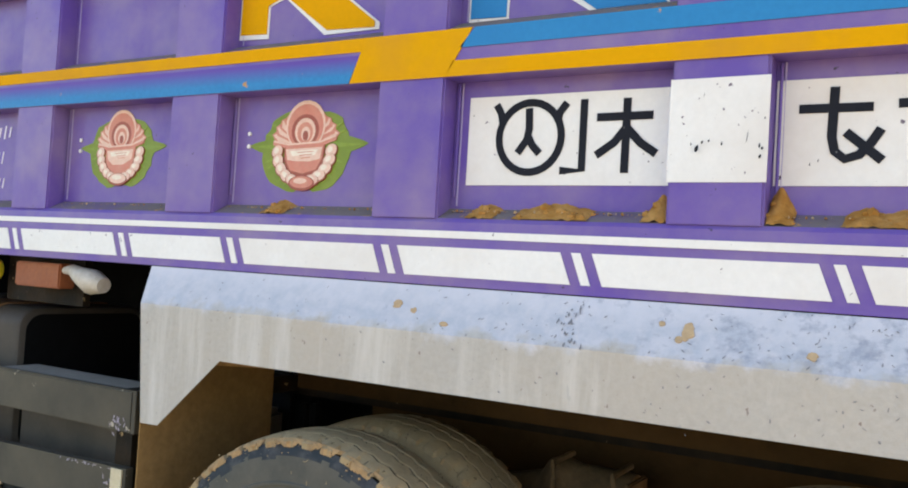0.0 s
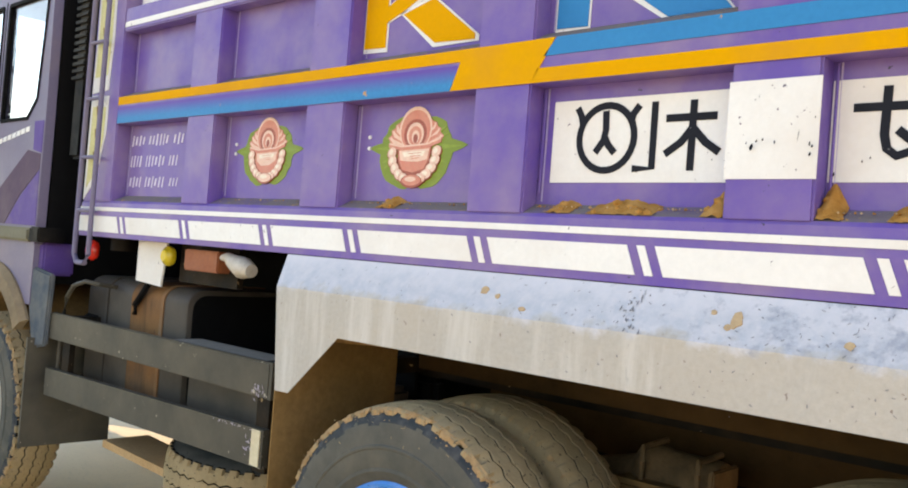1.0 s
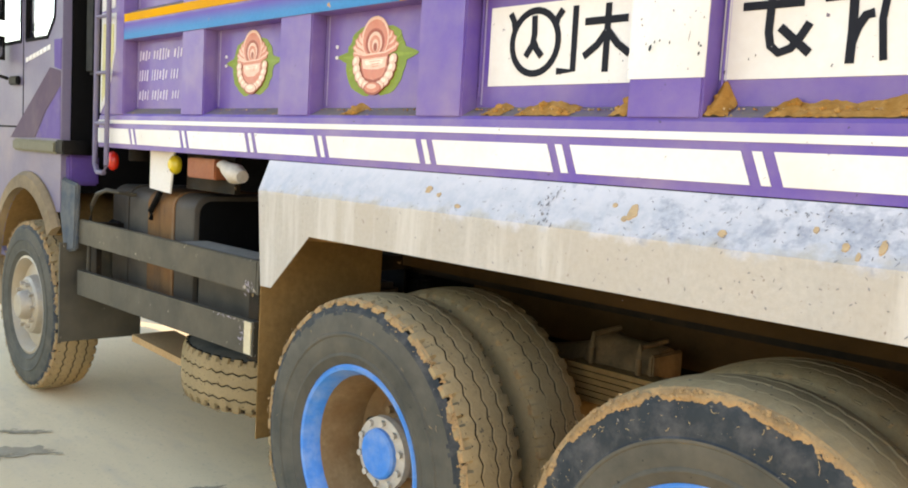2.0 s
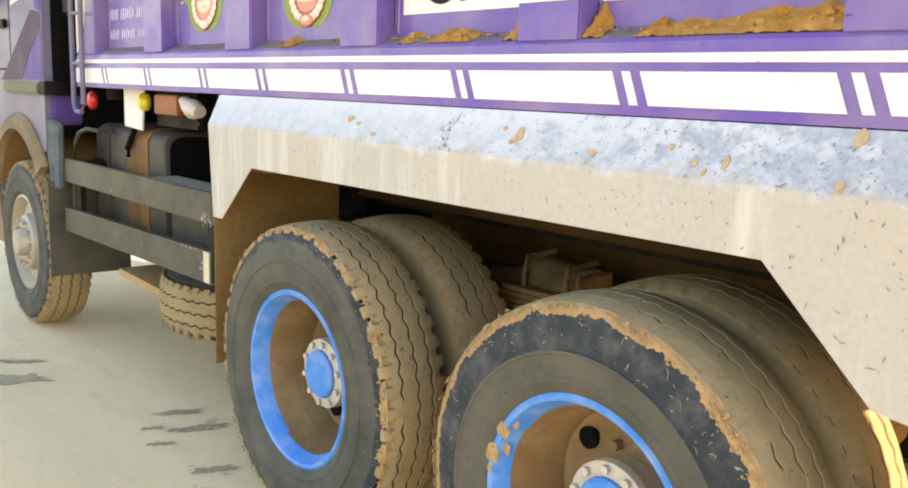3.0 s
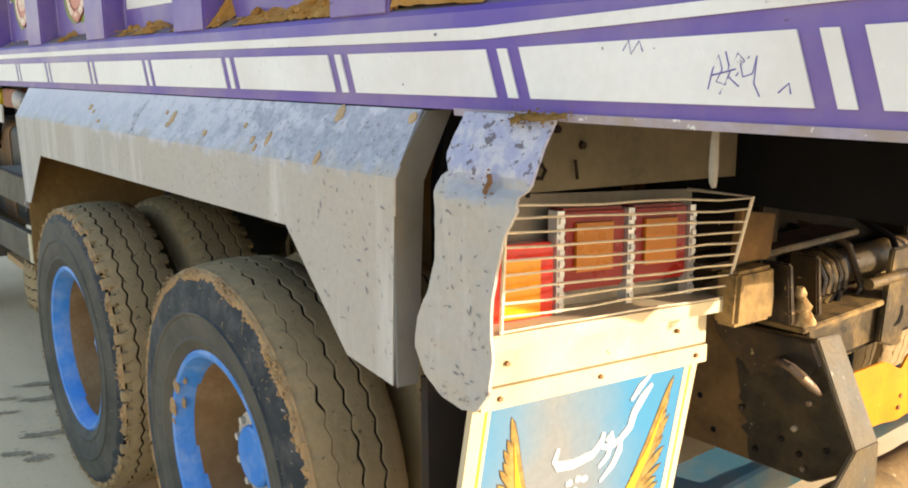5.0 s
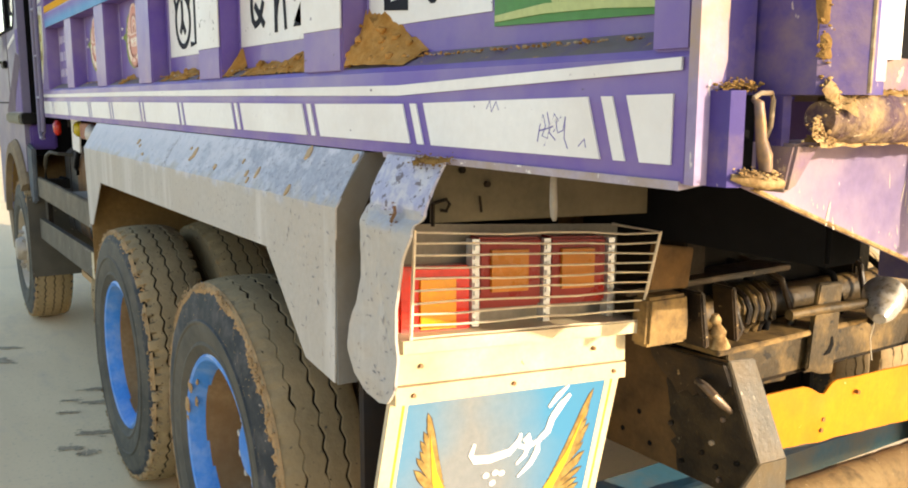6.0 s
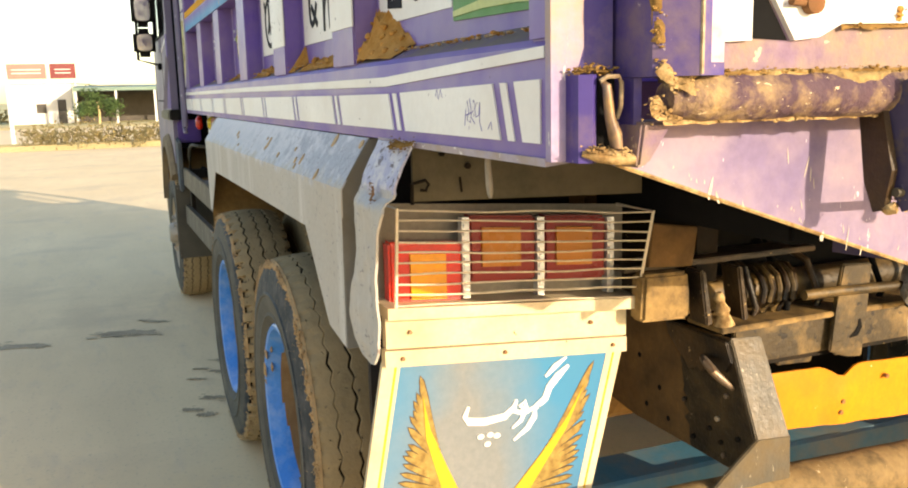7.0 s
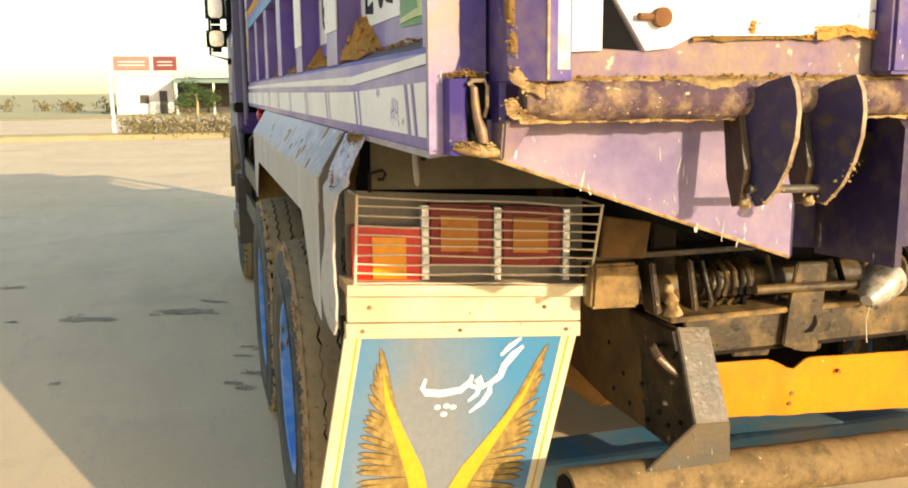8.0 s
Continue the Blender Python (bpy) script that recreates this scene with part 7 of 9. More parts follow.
def flap_stroke(bm, pts, w, taper=None):
    STROKES.append(pts)
    stroke(bm, [flap_pt(0.365 + (u - 0.365) * 0.84, 0.01 + v * 0.95) for u, v in pts], w * 0.82, "x", LX - 0.001, LX + 0.0031 + 0.00012 * len(STROKES), taper=taper)


bm = bmesh.new()
flap_stroke(bm, [(0.365, 0.185), (0.355, 0.225), (0.38, 0.245), (0.46, 0.25), (0.56, 0.235), (0.60, 0.20), (0.605, 0.17)], 0.017, [0.5, 0.9, 1.3, 1.3, 1.2, 1, 0.5])
flap_stroke(bm, [(0.60, 0.215), (0.64, 0.225), (0.665, 0.205), (0.65, 0.18), (0.63, 0.195), (0.66, 0.215), (0.65, 0.255), (0.61, 0.285)], 0.014, [0.8, 1, 1, 0.9, 0.8, 1, 1, 0.5])
flap_stroke(bm, [(0.665, 0.225), (0.71, 0.205), (0.715, 0.245), (0.69, 0.29), (0.63, 0.335)], 0.016, [0.8, 1.1, 1.2, 1, 0.4])
flap_stroke(bm, [(0.715, 0.205), (0.755, 0.175), (0.765, 0.13), (0.80, 0.085), (0.845, 0.045)], 0.019, [0.9, 1.1, 1.1, 1.2, 0.5])
flap_stroke(bm, [(0.735, 0.085), (0.775, 0.045), (0.825, 0.01)], 0.014, [0.6, 1.2, 0.5])
for u, v in ((0.44, 0.305), (0.48, 0.30), (0.51, 0.305), (0.475, 0.335)):
    prism(bm, [(p[0], p[1]) for p in ellipse(flap_pt(u, v)[0], flap_pt(u, v)[1], 0.009, 0.0065, 8)], "x", LX - 0.001, LX + 0.0031)
part("white_lettering", bm, "white", flap, "white painted word")

# grey panel above the lamps and its struts
bm = bmesh.new()
prism(bm, [(4.535, 1.372), (5.105, 1.350), (5.105, 1.497), (4.535, 1.497)], "x", 2.305, 2.315)
back = part("lamp_back_panel", bm, "panel_olive", truck, "dusty olive steel panel above the lamps")
for y, z in ((4.60, 1.47), (4.66, 1.44), (5.06, 1.45)):
    bm = bmesh.new()
    tube(bm, [(2.315, y, z), (2.322, y, z)], 0.007, 6)
    part("bolt", bm, "dark_steel", back)
PLAN = None
for pts, r in (([(2.262, 4.528, 1.392), (2.262, 4.527, 1.345)], 0.0045), ([(2.258, 4.530, 1.391), (2.262, 4.560, 1.398), (2.262, 4.568, 1.388), (2.262, 4.560, 1.374), (2.258, 4.548, 1.376)], 0.004), ([(2.258, 4.645, 1.400), (2.262, 4.647, 1.366)], 0.003)):
    bm = bmesh.new()
    tube(bm, pts, r, 6)
    part("clip", bm, "dark_steel", back)
# pale lower lip of the load body
bm = bmesh.new()
hexa(bm, [(2.09, YS - 0.007, low_b(2.09) - 0.010), (2.93, YS - 0.007, low_b(2.93) - 0.010), (2.93, YS + 0.05, low_b(2.93) - 0.004), (2.09, YS + 0.05, low_b(2.09) - 0.004),
          (2.09, YS - 0.009, low_b(2.09) + 0.003), (2.93, YS - 0.009, low_b(2.93) + 0.003), (2.93, YS + 0.05, low_b(2.93) - 0.001), (2.09, YS + 0.05, low_b(2.09) - 0.001)])
part("bottom_lip", bm, "lip_pale", shell, "scuffed pale lower lip")
PLAN = REAR_PLAN
# added black sheet in place of the shaded open cavity of the arch
bm = bmesh.new()
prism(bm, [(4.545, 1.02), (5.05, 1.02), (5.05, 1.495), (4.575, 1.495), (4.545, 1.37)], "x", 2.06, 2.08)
part("arch_end", bm, "seat_rubber", truck, "added black sheet standing in for the open arch's dark")
bm = bmesh.new()
prism(bm, [(4.485, 0.35), (4.83, 0.35), (4.83, 1.02), (4.485, 1.02)], "x", 2.10, 2.12)
part("inner_flap", bm, "inner_rubber", truck, "mud-browned navy rubber flap behind the rear tyre")

bm = bmesh.new()
PLAN = None
tube(bm, [(2.600, 4.562, 1.478), (2.599, 4.562, 1.455), (2.597, 4.565, 1.42), (2.596, 4.567, 1.400), (2.598, 4.567, 1.392)], 0.007, 10, radii=[0.005, 0.006, 0.007, 0.006, 0.003])
part("hanging_pin", bm, "lamp_grey", shell, "grey pin hanging under the body", smooth=True)
# ---- rear: tailgate ----
PLAN = GATE_PLAN
bm = bmesh.new()
prism(bm, [(4.502, 1.488), (4.532, 1.488), (4.540, 1.60), (4.553, 1.64), (4.556, 3.0), (4.502, 3.0)], "x", X1 - 0.005, X1 + 0.010)
part("corner_edge", bm, "purple_rear", shell, "worn sunlit corner plate")
bm = bmesh.new()
hexa(bm, [(2.86, 4.534, 1.50), (2.938, 4.534, 1.50), (2.952, 4.594, 1.50), (2.86, 4.594, 1.50), (2.86, 4.534, 3.0), (2.938, 4.534, 3.0), (2.952, 4.594, 3.0), (2.86, 4.594, 3.0)])
part("gate_channel", bm, "purple_grime", shell, "grimy purple corner channel, dimmed as in the gate's shade")
bm = bmesh.new()
box(bm, 2.96, 3.038, 4.652, 6.90, 1.59, 2.95, 0.006)
gate = part("tailgate", bm, "purple_dirty", truck, "worn lilac steel tailgate caked with clay")
# edge column of the gate: folded plate, deep side and slanted face
bm = bmesh.new()
prism(bm, [(2.90, 4.601), (3.032, 4.600), (3.067, 4.648), (3.060, 4.690), (2.955, 4.690), (2.90, 4.64)], "z", 1.598, 2.95)
part("gate_post", bm, "purple_grime", gate, "folded purple edge post of the gate")
bm = bmesh.new()
prism(bm, [(2.90, 4.601), (2.990, 4.602), (2.995, 4.611), (2.95, 4.626), (2.90, 4.626)], "z", 1.488, 1.597)
part("post_foot", bm, "purple_grime", gate)
bm = bmesh.new()
box(bm, 3.036, 3.064, 4.6515, 4.690, 1.61, 2.95, 0.004)
part("gate_flange", bm, "lilac_peel", gate, "peeling pale lilac flange")
# thin pale tube drawn as the line of sun on the post's corner
bm = bmesh.new()
tube(bm, [(3.0665, 4.6495, 1.600), (3.0675, 4.649, 1.9), (3.0675, 4.649, 2.95)], 0.003, 6)
part("gate_corner", bm, "worn_edge", gate, "pale line drawn for the sunlit corner of the gate")
# black patch painted for the shade inside the opening
bm = bmesh.new()
prism(bm, [(4.747, 1.740), (4.747, 1.645), (4.812, 1.642)], "x", 3.0385, 3.0395)
part("gusset_hole", bm, "seat_rubber", gate, "dark opening behind the gusset")
bm = bmesh.new()
prism(bm, [(4.692, 2.95), (4.692, 1.640), (4.745, 1.642), (4.745, 2.95)], "x", 3.038, 3.047)
prism(bm, [(4.7452, 2.95), (4.7452, 1.748), (4.818, 1.642), (4.86, 1.646), (4.90, 1.664), (5.235, 1.668), (5.235, 2.95)], "x", 3.038, 3.047)
part("gate_panel", bm, "white", gate, "scratched white painted gate panel")
bm = bmesh.new()
prism(bm, [(5.32, 1.668), (6.70, 1.668), (6.70, 2.95), (5.32, 2.95)], "x", 3.038, 3.047)
part("gate_panel", bm, "white", gate)
bm = bmesh.new()
box(bm, 3.038, 3.085, 5.238, 5.317, 1.605, 2.95, 0.006)
part("gate_rib", bm, "purple_grime", gate)
bm = bmesh.new()
tube(bm, [(3.046, 4.840, 1.690), (3.060, 4.840, 1.690), (3.062, 4.840, 1.690)], 0.014, 14, radii=[0.015, 0.015, 0.010])
tube(bm, [(3.052, 4.838, 1.690), (3.056, 4.800, 1.691)], 0.0055, 8)
part("pin", bm, "rust_strap", gate, smooth=True)
# bottom sill tube of the gate, dented
bm = bmesh.new()
n = 90
pts, rad = [], []
for k in range(n + 1):
    y = 4.628 + (6.9 - 4.628) * k / n
    pts.append((3.022 + 0.003 * noise.noise((y * 6, 0, 0)), y, 1.571 + 0.003 * noise.noise((y * 9, 2, 0))))
    rad.append((0.034 + 0.0025 * noise.noise((y * 22, 5, 0))) * min(1.0, 0.62 + (y - 4.628) * 8))
tube(bm, pts, 0.034, 16, radii=rad)
part("gate_sill", bm, "sill", gate, "dented clay-smeared bottom tube of the tailgate", smooth=True)
bm = bmesh.new()
n, across = 420, 8
g = []
for k in range(n + 1):
    y = 4.645 + (6.86 - 4.645) * k / n
    i = min(n, int((y - 4.628) / (6.9 - 4.628) * 90))
    c, r = pts[i], rad[i]
    low = radians(42 + 30 * noise.noise((y * 9, 1.0, 0.0)) + 22 * noise.noise((y * 34 , 3.0, 0.0)))
    row = []
    for j in range(across):
        a = low + (radians(135) - low) * j / (across - 1)
        q = r + (-0.002 if j == 0 else 0.0028 + 0.0022 * noise.noise((y * 45, j * 0.8, 2.0)))
        row.append(bm.verts.new((c[0] + q * math.cos(a), y, c[2] + q * math.sin(a))))
    g.append(row)
for p, q in zip(g, g[1:]):
    for j in range(across - 1):
        bm.faces.new((p[j], q[j], q[j + 1], p[j + 1]))
part("clay_cap", bm, "clay_yellow", gate, "ragged yellow clay caked along the top of the tube", smooth=True)
bm = bmesh.new()
box(bm, 2.98, 3.018, 4.66, 6.88, 1.535, 1.548, 0.003)
part("sill_lip", bm, "clay_caked", gate)
# rear apron, slanting down to the middle
bm = bmesh.new()
prism(bm, [(4.594, 1.540), (4.594, 1.482), (4.648, 1.464), (5.170, 1.289), (5.170, 1.540)], "x", 2.940, 2.957)
apron = part("rear_apron", bm, "apron", truck, "lilac steel apron under the tailgate, scratched")
bm = bmesh.new()
tube(bm, [(2.955, 4.60, 1.481), (2.955, 4.648, 1.4645), (2.955, 4.9, 1.3795), (2.955, 5.17, 1.2895)], 0.0035, 6)
part("apron_edge", bm, "clay_caked", apron, "chipped bare edge of the apron")
rnd = random.Random(77)
bm = bmesh.new()
marks = [(4.760, 1.440, 0.045, 0.006), (4.772, 1.425, 0.025, 0.005), (4.820, 1.410, 0.020, 0.003), (4.902, 1.480, 0.034, 0.002), (4.940, 1.462, 0.044, 0.0025), (4.948, 1.450, 0.030, 0.003), (4.955, 1.435, 0.022, 0.002), (4.977, 1.352, 0.022, 0.009), (5.030, 1.345, 0.050, 0.0025), (5.060, 1.322, 0.022, 0.003), (5.020, 1.36, 0.02, 0.002), (4.932, 1.405, 0.022, 0.002)]
for k in range(16):
    y = rnd.uniform(4.68, 5.15)
    edge = 1.464 - (y - 4.648) * 0.335
    marks.append((y, edge + rnd.uniform(0.008, 0.025) if k < 14 else rnd.uniform(edge + 0.02, 1.50), rnd.uniform(0.004, 0.014), rnd.uniform(0.0008, 0.0025)))
for y, z, ln, w in marks:
    ln, w, a = ln * 0.8, w * 0.45, radians(90) + rnd.uniform(-0.3, 0.3)
    bm.faces.new([bm.verts.new((2.9578, y + u * ln * 0.5 * math.cos(a) - v * w * math.sin(a), z + u * ln * 0.5 * math.sin(a) + v * w * math.cos(a))) for u, v in ((-1, 0.2), (-1, -0.8), (-0.2, -1), (0.5, -0.6), (1, 0), (0.4, 0.6), (-0.4, 1))])
tagged(part("scratch", bm, "scratch_white", apron), "bare white scratches and chips", kind="stuff")
bm = bmesh.new()
prism(bm, [(6.37, 1.540), (6.37, 1.289), (6.89, 1.464), (6.93, 1.540)], "x", 2.940, 2.957)
part("far_apron", bm, "apron", apron)
# plate and cheeks carry painted shade in their indigo
bm = bmesh.new()
prism(bm, [(5.175, 1.545), (5.175, 1.286), (5.45, 1.262), (6.10, 1.262), (6.365, 1.286), (6.365, 1.545)], "x", 2.80, 2.815)
part("middle_apron", bm, "indigo", apron, "purple plate between the hinges, darkened to indigo for shade")
for y, xa, xb, za, zb in ((5.34, 2.82, 3.02, 1.262, 1.535), (6.19, 2.82, 3.02, 1.262, 1.535)):
    bm = bmesh.new()
    prism(bm, [(xa, za), (xb, za + 0.01), (xb, zb - 0.02), (xb - 0.02, zb), (xa, zb)], "y", y, y + 0.014)
    part("hinge_cheek", bm, "indigo", apron)
bm = bmesh.new()
prism(bm, [(2.80, 1.283), (2.957, 1.291), (2.957, 1.54), (2.80, 1.54)], "y", 5.1705, 5.1745)
part("apron_cheek", bm, "indigo", apron)
bm = bmesh.new()
hexa(bm, [(2.816, 5.18, 1.44), (2.93, 5.18, 1.43), (2.93, 6.36, 1.43), (2.816, 6.36, 1.44), (2.816, 5.18, 1.51), (2.95, 5.18, 1.505), (2.95, 6.36, 1.505), (2.816, 6.36, 1.51)])
part("hinge_beam", bm, "chassis_brown", apron, "dusty brown beam behind the hinges")


# hinge lugs: lens-shaped plates hanging from the sill, worn along the edge
def hinge_lug(y0):
    a, b = Vector((3.018, y0 + 0.018)), Vector((3.127, y0 + 0.050))
    lens = [(0.86, 1.604), (0.96, 1.580), (1.0, 1.550), (0.985, 1.510), (0.90, 1.470), (0.74, 1.432), (0.54, 1.404), (0.42, 1.400), (0.28, 1.430), (0.10, 1.480), (0.01, 1.525), (0.04, 1.552), (0.22, 1.578), (0.52, 1.595)]
    n = Vector((0.28, -0.96)) * 0.0055
    bm = bmesh.new()
    P = [(a.lerp(b, u), z) for u, z in lens]
    A = [bm.verts.new((p.x + n.x, p.y + n.y, z)) for p, z in P]
    B = [bm.verts.new((p.x - n.x, p.y - n.y, z)) for p, z in P]
    bm.faces.new(A)
    bm.faces.new(B[::-1])
    for k in range(len(P)):
        bm.faces.new((A[k], B[k], B[(k + 1) % len(P)], A[(k + 1) % len(P)])).material_index = 1
    lug = part("hinge_lug", bm, ["hinge_dark", "worn_edge"], apron, "dark hinge lug with a worn bare edge")
    # web that ties the lug back to the frame
    bm = bmesh.new()
    prism(bm, [(3.000, 1.548), (3.040, 1.55), (3.062, 1.46), (3.052, 1.402), (3.034, 1.397), (3.016, 1.44)], "y", y0 + 0.006, y0 + 0.018)
    part("lug_web", bm, "chassis_brown", lug)
    bm = bmesh.new()
    lump(bm, (3.055, y0 + 0.016, 1.404), (0.012, 0.010, 0.010), 7, sub=2)
    part("rusty_nut", bm, "clay_caked", lug, smooth=True)


for y in (4.985, 5.105, 6.30, 6.42):
    hinge_lug(y)
for y in (5.0, 6.31):
    bm = bmesh.new()
    tube(bm, [(3.062, y, 1.428), (3.062, y + 0.15, 1.424)], 0.007, 10)
    part("hinge_pin", bm, "bracket", apron, smooth=True)
# latch at the corner: folded housing, loop and worn hook in a dark well
bm = bmesh.new()
prism(bm, [(2.936, 4.524), (2.972, 4.528), (2.980, 4.545), (2.972, 4.556), (2.955, 4.551), (2.942, 4.548)], "z", 1.487, 1.603)
latch = part("latch", bm, "purple_grime", shell, "purple latch housing with a worn steel hook")
# black plate painted for the shade inside the latch
bm = bmesh.new()
prism(bm, [(4.552, 1.598), (4.594, 1.598), (4.594, 1.488), (4.552, 1.488)], "x", 2.953, 2.957)
part("latch_well", bm, "seat_rubber", latch)
bm = bmesh.new()
loop = [(2.985, 4.553, 1.594), (2.988, 4.562, 1.600), (2.990, 4.578, 1.600), (2.990, 4.583, 1.592), (2.988, 4.583, 1.56), (2.984, 4.580, 1.545)]
tube(bm, loop, 0.0032, 8)
part("latch_loop", bm, "worn_edge", latch, smooth=True)
bm = bmesh.new()
hk = [(2.978, 4.560, 1.594), (2.985, 4.563, 1.588), (2.988, 4.564, 1.565), (2.988, 4.567, 1.545), (2.990, 4.573, 1.525), (2.990, 4.576, 1.508), (2.984, 4.574, 1.500)]
tube(bm, hk, 0.010, 10, radii=[0.003, 0.0062, 0.0068, 0.0072, 0.0095, 0.0085, 0.004])
part("hook", bm, "hook_steel", latch, "bare worn steel hook", smooth=True)
bm = bmesh.new()
tube(bm, [(2.975, 4.532, 1.500), (2.985, 4.550, 1.496), (2.992, 4.575, 1.492), (2.996, 4.600, 1.490)], 0.010, 10, radii=[0.004, 0.008, 0.0085, 0.006])
part("latch_foot", bm, "clay_caked", latch, "clay-caked latch foot", smooth=True)
bm = bmesh.new()
hexa(bm, [(2.958, 4.600, 1.478), (3.000, 4.602, 1.478), (3.000, 4.622, 1.484), (2.958, 4.622, 1.484), (2.958, 4.600, 1.540), (3.012, 4.602, 1.540), (3.012, 4.652, 1.540), (2.958, 4.652, 1.540)])
bmesh.ops.bevel(bm, geom=bm.edges[:], offset=0.004, segments=2, affect="EDGES")
part("latch_gusset", bm, "purple_dirty", latch, "worn pale gusset beside the latch")

# ---- rear: frame end, brackets, underrun bar ----
PLAN = REAR_PLAN
def plate_x(name, pts, x0, x1, mat, parent, label="", bevel=0.004):
    bm = bmesh.new()
    prism(bm, pts, "x", x0, x1)
    bmesh.ops.bevel(bm, geom=bm.edges[:], offset=min(bevel, (x1 - x0) * 0.3), segments=2, affect="EDGES")
    return part(name, bm, mat, parent, label)


def pipe(name, pts, r, mat, parent, label="", radii=None, sides=10):
    bm = bmesh.new()
    tube(bm, pts, r, sides, radii=radii) if radii else tube(bm, pts, r, sides)
    return part(name, bm, mat, parent, label, smooth=True)


PLAN = None
WY = 5.342                              # outer face of the web plate under the frame rail
bm = bmesh.new()
prism(bm, [(1.60, 0.640), (1.93, 0.604), (2.362, 0.604), (2.440, 0.655), (2.462, 0.716), (2.352, 0.950), (2.20, 0.944), (1.60, 0.93)], "y", WY, WY + 0.014)
bmesh.ops.bevel(bm, geom=bm.edges[:], offset=0.004, segments=2, affect="EDGES")
hang = part("web_plate", bm, "web_brown", frame_rails, "dust-brown bolted web plate at the frame's end")
ragged = [(2.352, 0.947), (2.455, 0.716), (2.436, 0.660), (2.360, 0.609), (2.212, 0.609)]
for k in range(15):
    f = k / 14
    ragged.append((2.205 - 0.055 * f + 0.020 * noise.noise((k * 0.9, 1.0, 2.0)), 0.612 + 0.255 * f))
ragged += [(2.125, 0.905), (2.10, 0.943), (2.20, 0.943)]
bm = bmesh.new()
prism(bm, ragged, "y", WY - 0.003, WY + 0.001)
part("oily_layer", bm, "web_dark", hang, "oily black layer on the plate")
torn = [(2.085, 0.942), (2.348, 0.944), (2.372, 0.895), (2.352, 0.862), (2.330, 0.868), (2.305, 0.855), (2.290, 0.836), (2.268, 0.852), (2.250, 0.833), (2.236, 0.850), (2.215, 0.838), (2.198, 0.826), (2.180, 0.855), (2.140, 0.872), (2.10, 0.905)]
bm = bmesh.new()
prism(bm, torn, "y", WY - 0.010, WY - 0.002)
bmesh.ops.bevel(bm, geom=bm.edges[:], offset=0.003, segments=2, affect="EDGES")
part("torn_skin", bm, "chassis_brown", hang, "torn folded skin of the plate")
for x, z, mat in ((2.319, 0.727, "worn_edge"), (2.349, 0.637, "worn_metal"), (2.352, 0.800, "worn_metal"), (2.178, 0.736, "chassis_brown"), (2.221, 0.643, "dark_steel"), (2.335, 0.668, "dark_steel"), (2.288, 0.69, "dark_steel"), (2.40, 0.70, "dark_steel")):
    bm = bmesh.new()
    tube(bm, [(x, WY + 0.001, z), (x, WY - 0.010, z), (x, WY - 0.013, z)], 0.007, 8, radii=[0.0075, 0.0075, 0.005])
    part("bolt", bm, mat, hang)
for x, z in ((2.053, 0.729), (2.098, 0.650), (1.95, 0.80), (1.99, 0.66)):
    bm = bmesh.new()
    tube(bm, [(x, WY + 0.002, z), (x, WY - 0.0015, z)], 0.008, 10)
    part("bolt_hole", bm, "seat_rubber", hang)
pipe("lifting_eye", [(2.255, WY - 0.004, 0.872), (2.285, 5.310, 0.889), (2.329, 5.288, 0.890), (2.355, 5.292, 0.872), (2.370, 5.312, 0.848), (2.374, 5.338, 0.826)], 0.011, "worn_metal", hang, "worn bare lifting eye", [0.005, 0.009, 0.011, 0.012, 0.010, 0.006])
bm = bmesh.new()
prism(bm, [(5.172, 1.252), (5.312, 1.230), (5.297, 1.128), (5.160, 1.138)], "x", 2.235, 2.252)
bmesh.ops.bevel(bm, geom=bm.edges[:], offset=0.003, segments=2, affect="EDGES")
part("spring_plate", bm, "web_brown", frame_rails, "dust-brown plate over the spring end")
# slanted post at the plate's end with its foot gusset
bm = bmesh.new()
hexa(bm, [(2.452, WY, 0.712), (2.464, WY, 0.718), (2.464, 5.446, 0.712), (2.452, 5.446, 0.706), (2.345, WY, 0.952), (2.357, WY, 0.954), (2.360, 5.436, 0.948), (2.348, 5.436, 0.946)])
bmesh.ops.bevel(bm, geom=bm.edges[:], offset=0.003, segments=2, affect="EDGES")
brk = part("bar_bracket", bm, "bracket", frame_rails, "scraped grey bracket of the underrun bar with rusty edges")
bm = bmesh.new()
prism(bm, [(5.345, 0.722), (5.447, 0.716), (5.454, 0.560), (5.165, 0.578)], "x", 2.452, 2.465)
bmesh.ops.bevel(bm, geom=bm.edges[:], offset=0.003, segments=2, affect="EDGES")
part("foot_gusset", bm, "bracket", brk)
PLAN = REAR_PLAN
plate_x("bar_bracket", [(6.275, 1.017), (6.188, 1.017), (6.115, 0.735), (6.11, 0.60), (6.39, 0.63), (6.205, 0.755)], 2.433, 2.450, "bracket", frame_rails)
bm = bmesh.new()
n = 40
tube(bm, [(2.47 + 0.003 * noise.noise((k * 0.5, 0, 1)), 4.97 + 1.6 * k / n, 0.625 - 0.04 * k / n + 0.003 * noise.noise((k * 0.6, 3, 1))) for k in range(n + 1)], 0.062, 22, radii=[0.062 + 0.0016 * noise.noise((k * 0.9, 7, 0)) for k in range(n + 1)])
